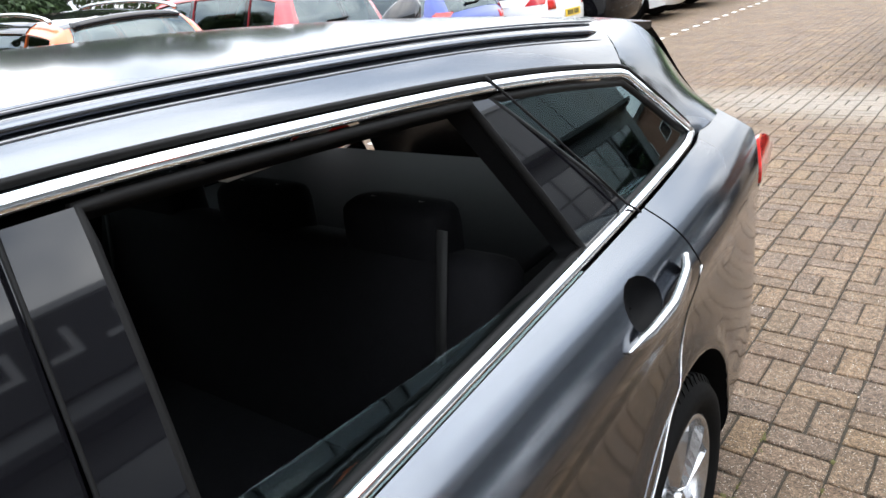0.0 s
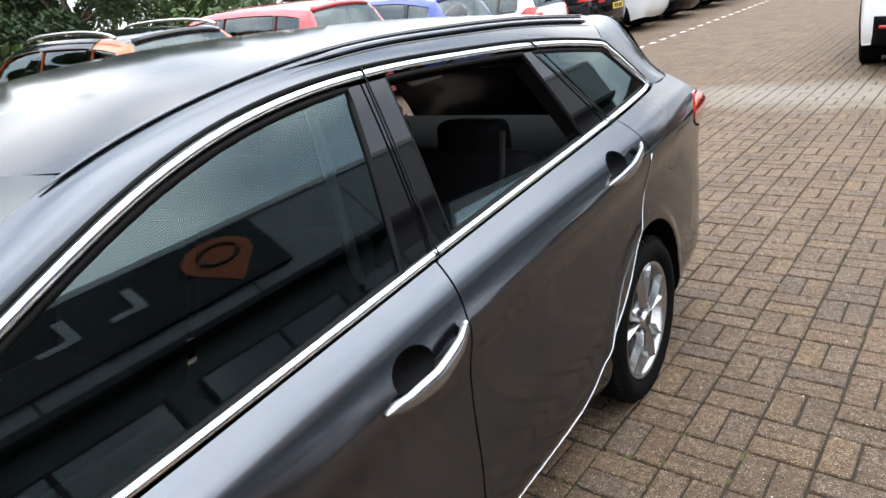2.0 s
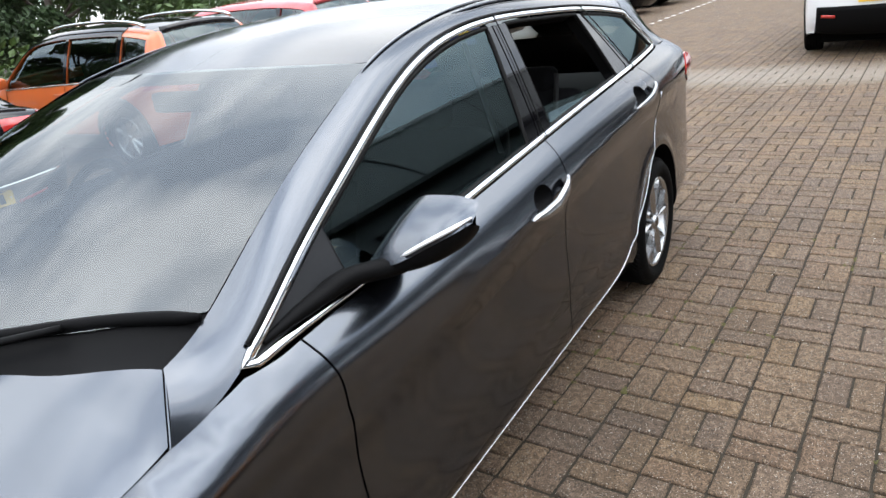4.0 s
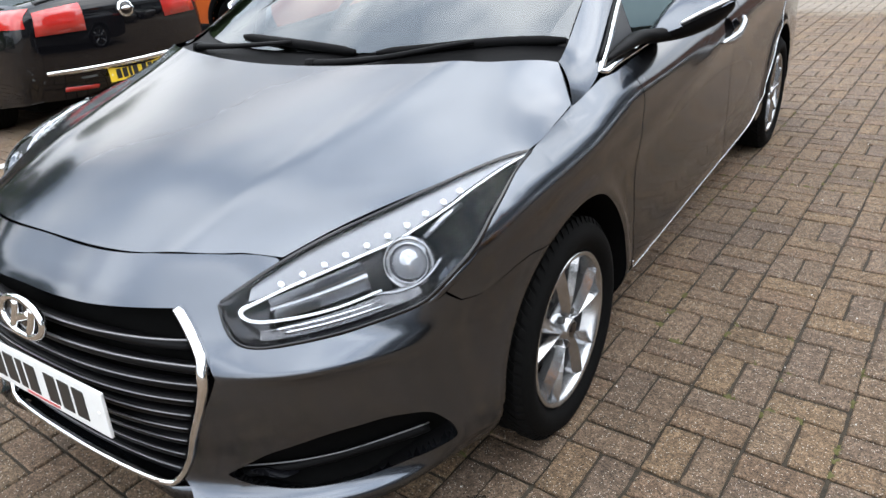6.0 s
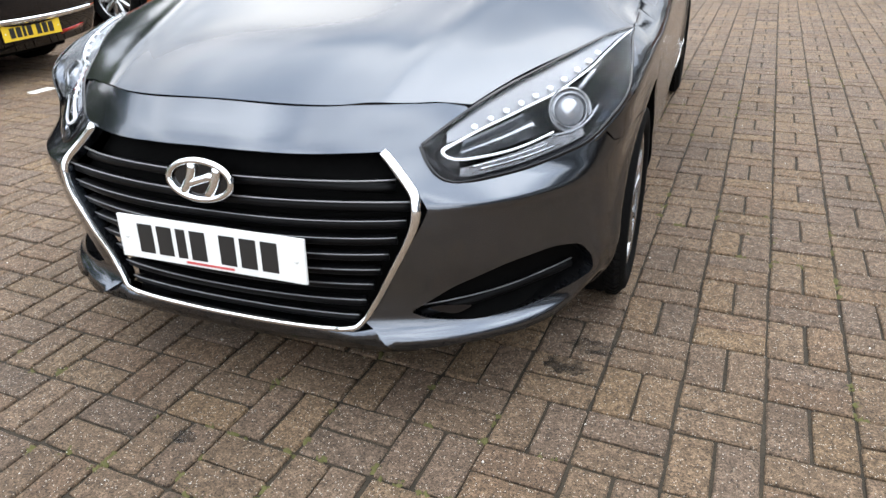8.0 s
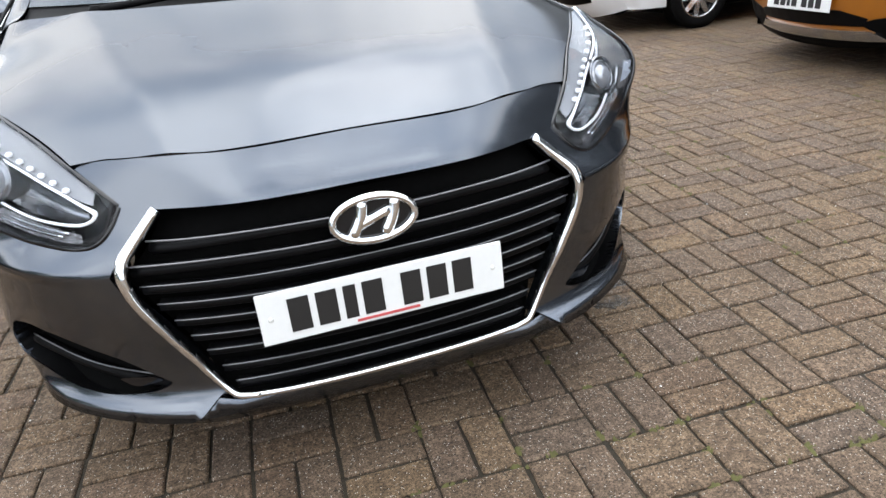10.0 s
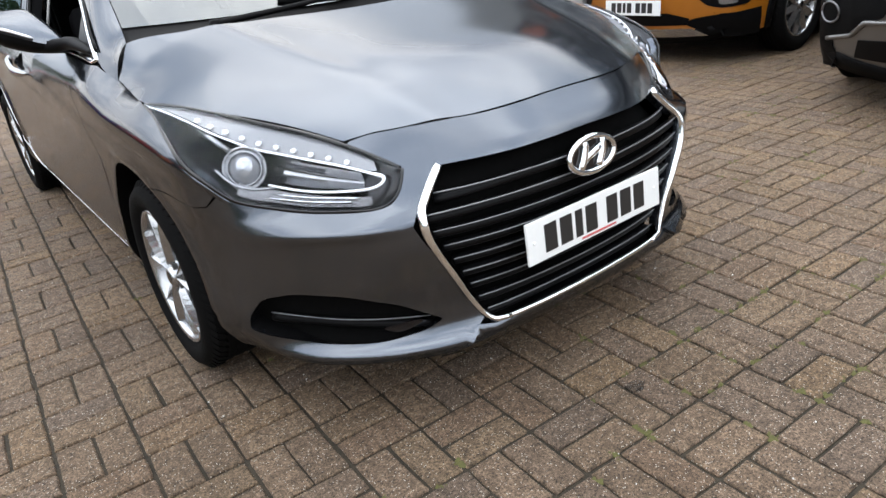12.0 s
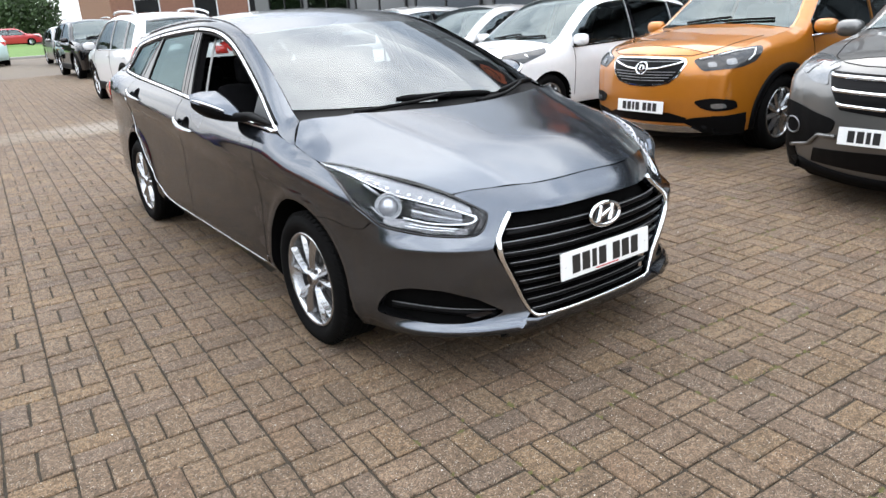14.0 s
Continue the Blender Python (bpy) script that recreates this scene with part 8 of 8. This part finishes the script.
def tree(name, label, height, spread, seed, leaf, n=30000, size=0.11):
    rng = random.Random(seed)
    t = thing(name, label, "tree", group="trees round the yard")
    trunk = [(0.12 * math.sin(k * 1.3 + seed), 0.1 * math.cos(k + seed), height * 0.12 * k) for k in range(6)]
    tube("trunk", Curve(trunk)(np.linspace(0, 1, 14)), height * 0.026, M_BARK, t, sides=9, taper=np.linspace(1.2, 0.45, 14))
    centres = []
    for k in range(15):
        g, h = rng.random() * 6.28, height * (0.30 + 0.62 * rng.random())
        reach = spread * (0.25 + 0.75 * rng.random()) * (1.1 - 0.75 * max(0, h / height - 0.45))
        c = (reach * math.cos(g), reach * math.sin(g), h)
        centres.append((c, spread * (0.30 + 0.20 * rng.random())))
        base = trunk[min(5, int(h / height * 6))]
        mid = ((c[0] + base[0]) / 2, (c[1] + base[1]) / 2, (c[2] + base[2]) / 2 - 0.3)
        tube("limb", Curve([base, mid, c])(np.linspace(0, 1, 8)), height * 0.010, M_BARK, t, sides=6, taper=np.linspace(1, 0.3, 8))
    v, f = leaf_cloud(centres, n, size, rng)
    raw("crown", v, f, leaf, t, smooth=False)
    return t


def build_greenery():
    rng = random.Random(11)
    kinds = [tree("tree", "broad leafy green tree beyond the parked cars", 8.5, 3.0, 1, M_LEAF), tree("tree", "dark green bushy tree beyond the parked cars", 7.5, 2.8, 2, M_LEAF2), tree("tree", "tall leafy tree beyond the parked cars", 10.0, 3.2, 3, M_LEAF)]
    spots = [(-12.5, -9.0), (-13.0, -4.5), (-12.6, 0.5), (-13.2, 5.0), (-14.5, 9.5), (-16.0, 14.0), (-19.0, 19.0), (-24, 6), (-24, 14), (-22, -6)]
    for i, (x, y) in enumerate(spots):
        m = Matrix.Translation((x, y, 0)) @ Matrix.Rotation(rng.random() * 6.28, 4, "Z") @ Matrix.Diagonal((*([0.48 + 0.18 * rng.random()] * 3), 1))
        if i < 3:
            kinds[i].matrix_basis = m
        else:
            c = copy_thing(kinds[i % 3], Matrix())
            c.matrix_basis = m
    for x, y, s in ((-4, 95, 1.2), (2, 94, 1.0), (7, 97, 1.2), (-14, 92, 1.3)):
        c = copy_thing(kinds[1], Matrix())
        c.matrix_basis = Matrix.Translation((x, y, 0)) @ Matrix.Diagonal((s, s, s, 1))
    # low shrubs and a hedge
    v, f = leaf_cloud([((x, 86.0 + rng.uniform(-0.3, 0.3), z), 0.95) for x in np.arange(-22, 12, 0.9) for z in (0.6, 1.7, 2.8, 3.8)], 34000, 0.20, rng)
    tagged(raw("hedge", v, f, M_LEAF2, None, smooth=False), "dark clipped hedge behind the grass", "hedge", kind="stuff")
    v, f = leaf_cloud([((-11.2 + rng.uniform(-0.8, 0.8), y, rng.uniform(0.3, 1.5)), 0.9) for y in np.arange(-12, 24, 0.7)], 14000, 0.085, rng)
    tagged(raw("shrubs", v, f, M_LEAF, None, smooth=False), "mixed green shrubs behind the parked cars", "shrub", kind="stuff")
    tagged(raw("verge", [(-25, 40.5, 0.0), (8.45, 40.5, 0.0), (8.45, 86.0, 0.0), (-25, 86.0, 0.0)], [(0, 1, 2, 3)], M_GRASS, None, smooth=False), "mown green grass verge", "grass", kind="structure")
    k = part("kerb", box_bm((-25, 40.2, -0.01), (8, 40.45, 0.11), 0.02), mat("kerb_concrete", (0.33, 0.32, 0.30), 0.85, spread=0.2, scale=3), None)
    tagged(k, "pale concrete kerb before the grass", "kerb", kind="structure")
    for x, y, h in ((-17.5, 13.2, 6.5), (-10.8, 6.2, 5.5), (-11.0, 1.6, 5.0)):
        p = thing("street_lamp", "grey galvanised lamp post among the trees", "street lamp", pose(x, y, 0), "lamp posts")
        tube("post", [(0, 0, 0), (0, 0, h * 0.5), (0, 0, h)], 0.06, M_POST, p, sides=10, taper=[1.2, 1.0, 0.8])
        tube("arm", [(0, 0, h), (0.25, 0, h + 0.08), (0.6, 0, h + 0.08)], 0.035, M_POST, p, sides=8)
        part("lantern", box_bm((0.45, -0.12, h + 0.02), (0.95, 0.12, h + 0.14), 0.04), M_POST, p)


def build_buildings():
    # long showroom on the open side of the yard
    b = thing("showroom", "pale grey car showroom with a charcoal sign panel", "building")
    part("wall", box_bm((13.0, -16.0, 0.0), (25.0, 34.0, 5.6), 0.0), M_CLAD, b, smooth=False)
    part("fascia", box_bm((12.55, -16.2, 5.6), (25.2, 34.2, 8.8), 0.03), M_PALECLAD, b, smooth=False)
    part("canopy", box_bm((12.1, -16.2, 5.35), (13.1, 34.2, 5.6), 0.02), M_FASCIA, b, smooth=False)
    part("parapet", box_bm((12.48, -16.25, 8.62), (12.72, 34.25, 8.86), 0.02), M_POST, b, smooth=False)
    part("roof", box_bm((12.7, -16.0, 8.8), (25.0, 34.0, 8.9), 0.0), M_CLAD, b, smooth=False)
    for k in range(13):
        y = -15.8 + 4.1 * k
        part("cladding_joint", box_bm((12.53, y, 5.65), (12.56, y + 0.05, 8.6), 0.0), M_FASCIA, b, smooth=False)
    for k in range(11):
        y = -14.6 + k * 4.3
        w = part("window", box_bm((12.93, y, 0.4), (13.02, y + 3.6, 4.4), 0.0), M_SHOPGLASS, b, smooth=False)
        for z in (0.36, 3.0, 4.4):
            part("frame", box_bm((12.90, y - 0.06, z), (13.0, y + 3.66, z + 0.08), 0.0), M_FASCIA, w, smooth=False)
        for yy in (y - 0.06, y + 1.77, y + 3.58):
            part("mullion", box_bm((12.90, yy, 0.4), (13.0, yy + 0.08, 4.4), 0.0), M_FASCIA, w, smooth=False)
    sign = part("sign_panel", box_bm((12.38, -7.0, 6.25), (12.55, 9.9, 8.5), 0.02), M_FASCIA, b, "charcoal sign panel with pale bars and an orange emblem", smooth=False)
    for k in range(9):
        y = 6.9 - k * 1.15
        part("sign_bar", box_bm((12.35, y - 0.16, 7.15), (12.385, y + 0.02, 8.0), 0.0), M_SIGNBAR, sign, smooth=False)
        part("sign_bar", box_bm((12.35, y - 0.62, 7.15), (12.385, y - 0.16, 7.32), 0.0), M_SIGNBAR, sign, smooth=False)
    g = np.linspace(radians(-25), radians(205), 25)
    pin = [(12.36, 8.65 + 0.80 * math.cos(a), 7.62 + 0.70 * math.sin(a)) for a in g] + [(12.36, 8.65, 6.40)]
    raw("sign_emblem", pin, [tuple(range(len(pin)))], M_SIGNO, sign, smooth=False)
    tube("emblem_ring", [(12.35, 8.65 + 0.45 * math.cos(a), 7.66 + 0.38 * math.sin(a)) for a in np.linspace(0, 2 * math.pi, 24, endpoint=False)], 0.06, M_FASCIA, sign, sides=6, closed=True)
    # red brick building far behind
    h = thing("brick_building", "low red brick building with white framed windows", "building")
    part("wall", box_bm((9.0, 48.0, 0.0), (34.0, 58.0, 5.4), 0.0), M_WALLBRICK, h, smooth=False)
    part("roof", box_bm((8.6, 47.6, 5.4), (34.4, 58.4, 5.9), 0.0), mat("dark_roof", (0.06, 0.055, 0.05), 0.8, spread=0.2), h, smooth=False)
    for k in range(6):
        x = 10.5 + k * 3.9
        w = part("window", box_bm((x, 47.96, 1.6), (x + 1.5, 48.04, 2.9), 0.0), M_SHOPGLASS, h, smooth=False)
        for a, c in (((x - 0.08, 47.92, 1.5), (x + 1.58, 48.0, 1.6)), ((x - 0.08, 47.92, 2.9), (x + 1.58, 48.0, 3.0)), ((x - 0.08, 47.92, 1.6), (x, 48.0, 2.9)), ((x + 1.5, 47.92, 1.6), (x + 1.58, 48.0, 2.9))):
            part("frame", box_bm(a, c, 0.0), M_SIGN, w, smooth=False)


build_estate()
build_row_facing_us()
build_row_behind()
build_far_row()
build_greenery()
build_buildings()
build_paving()
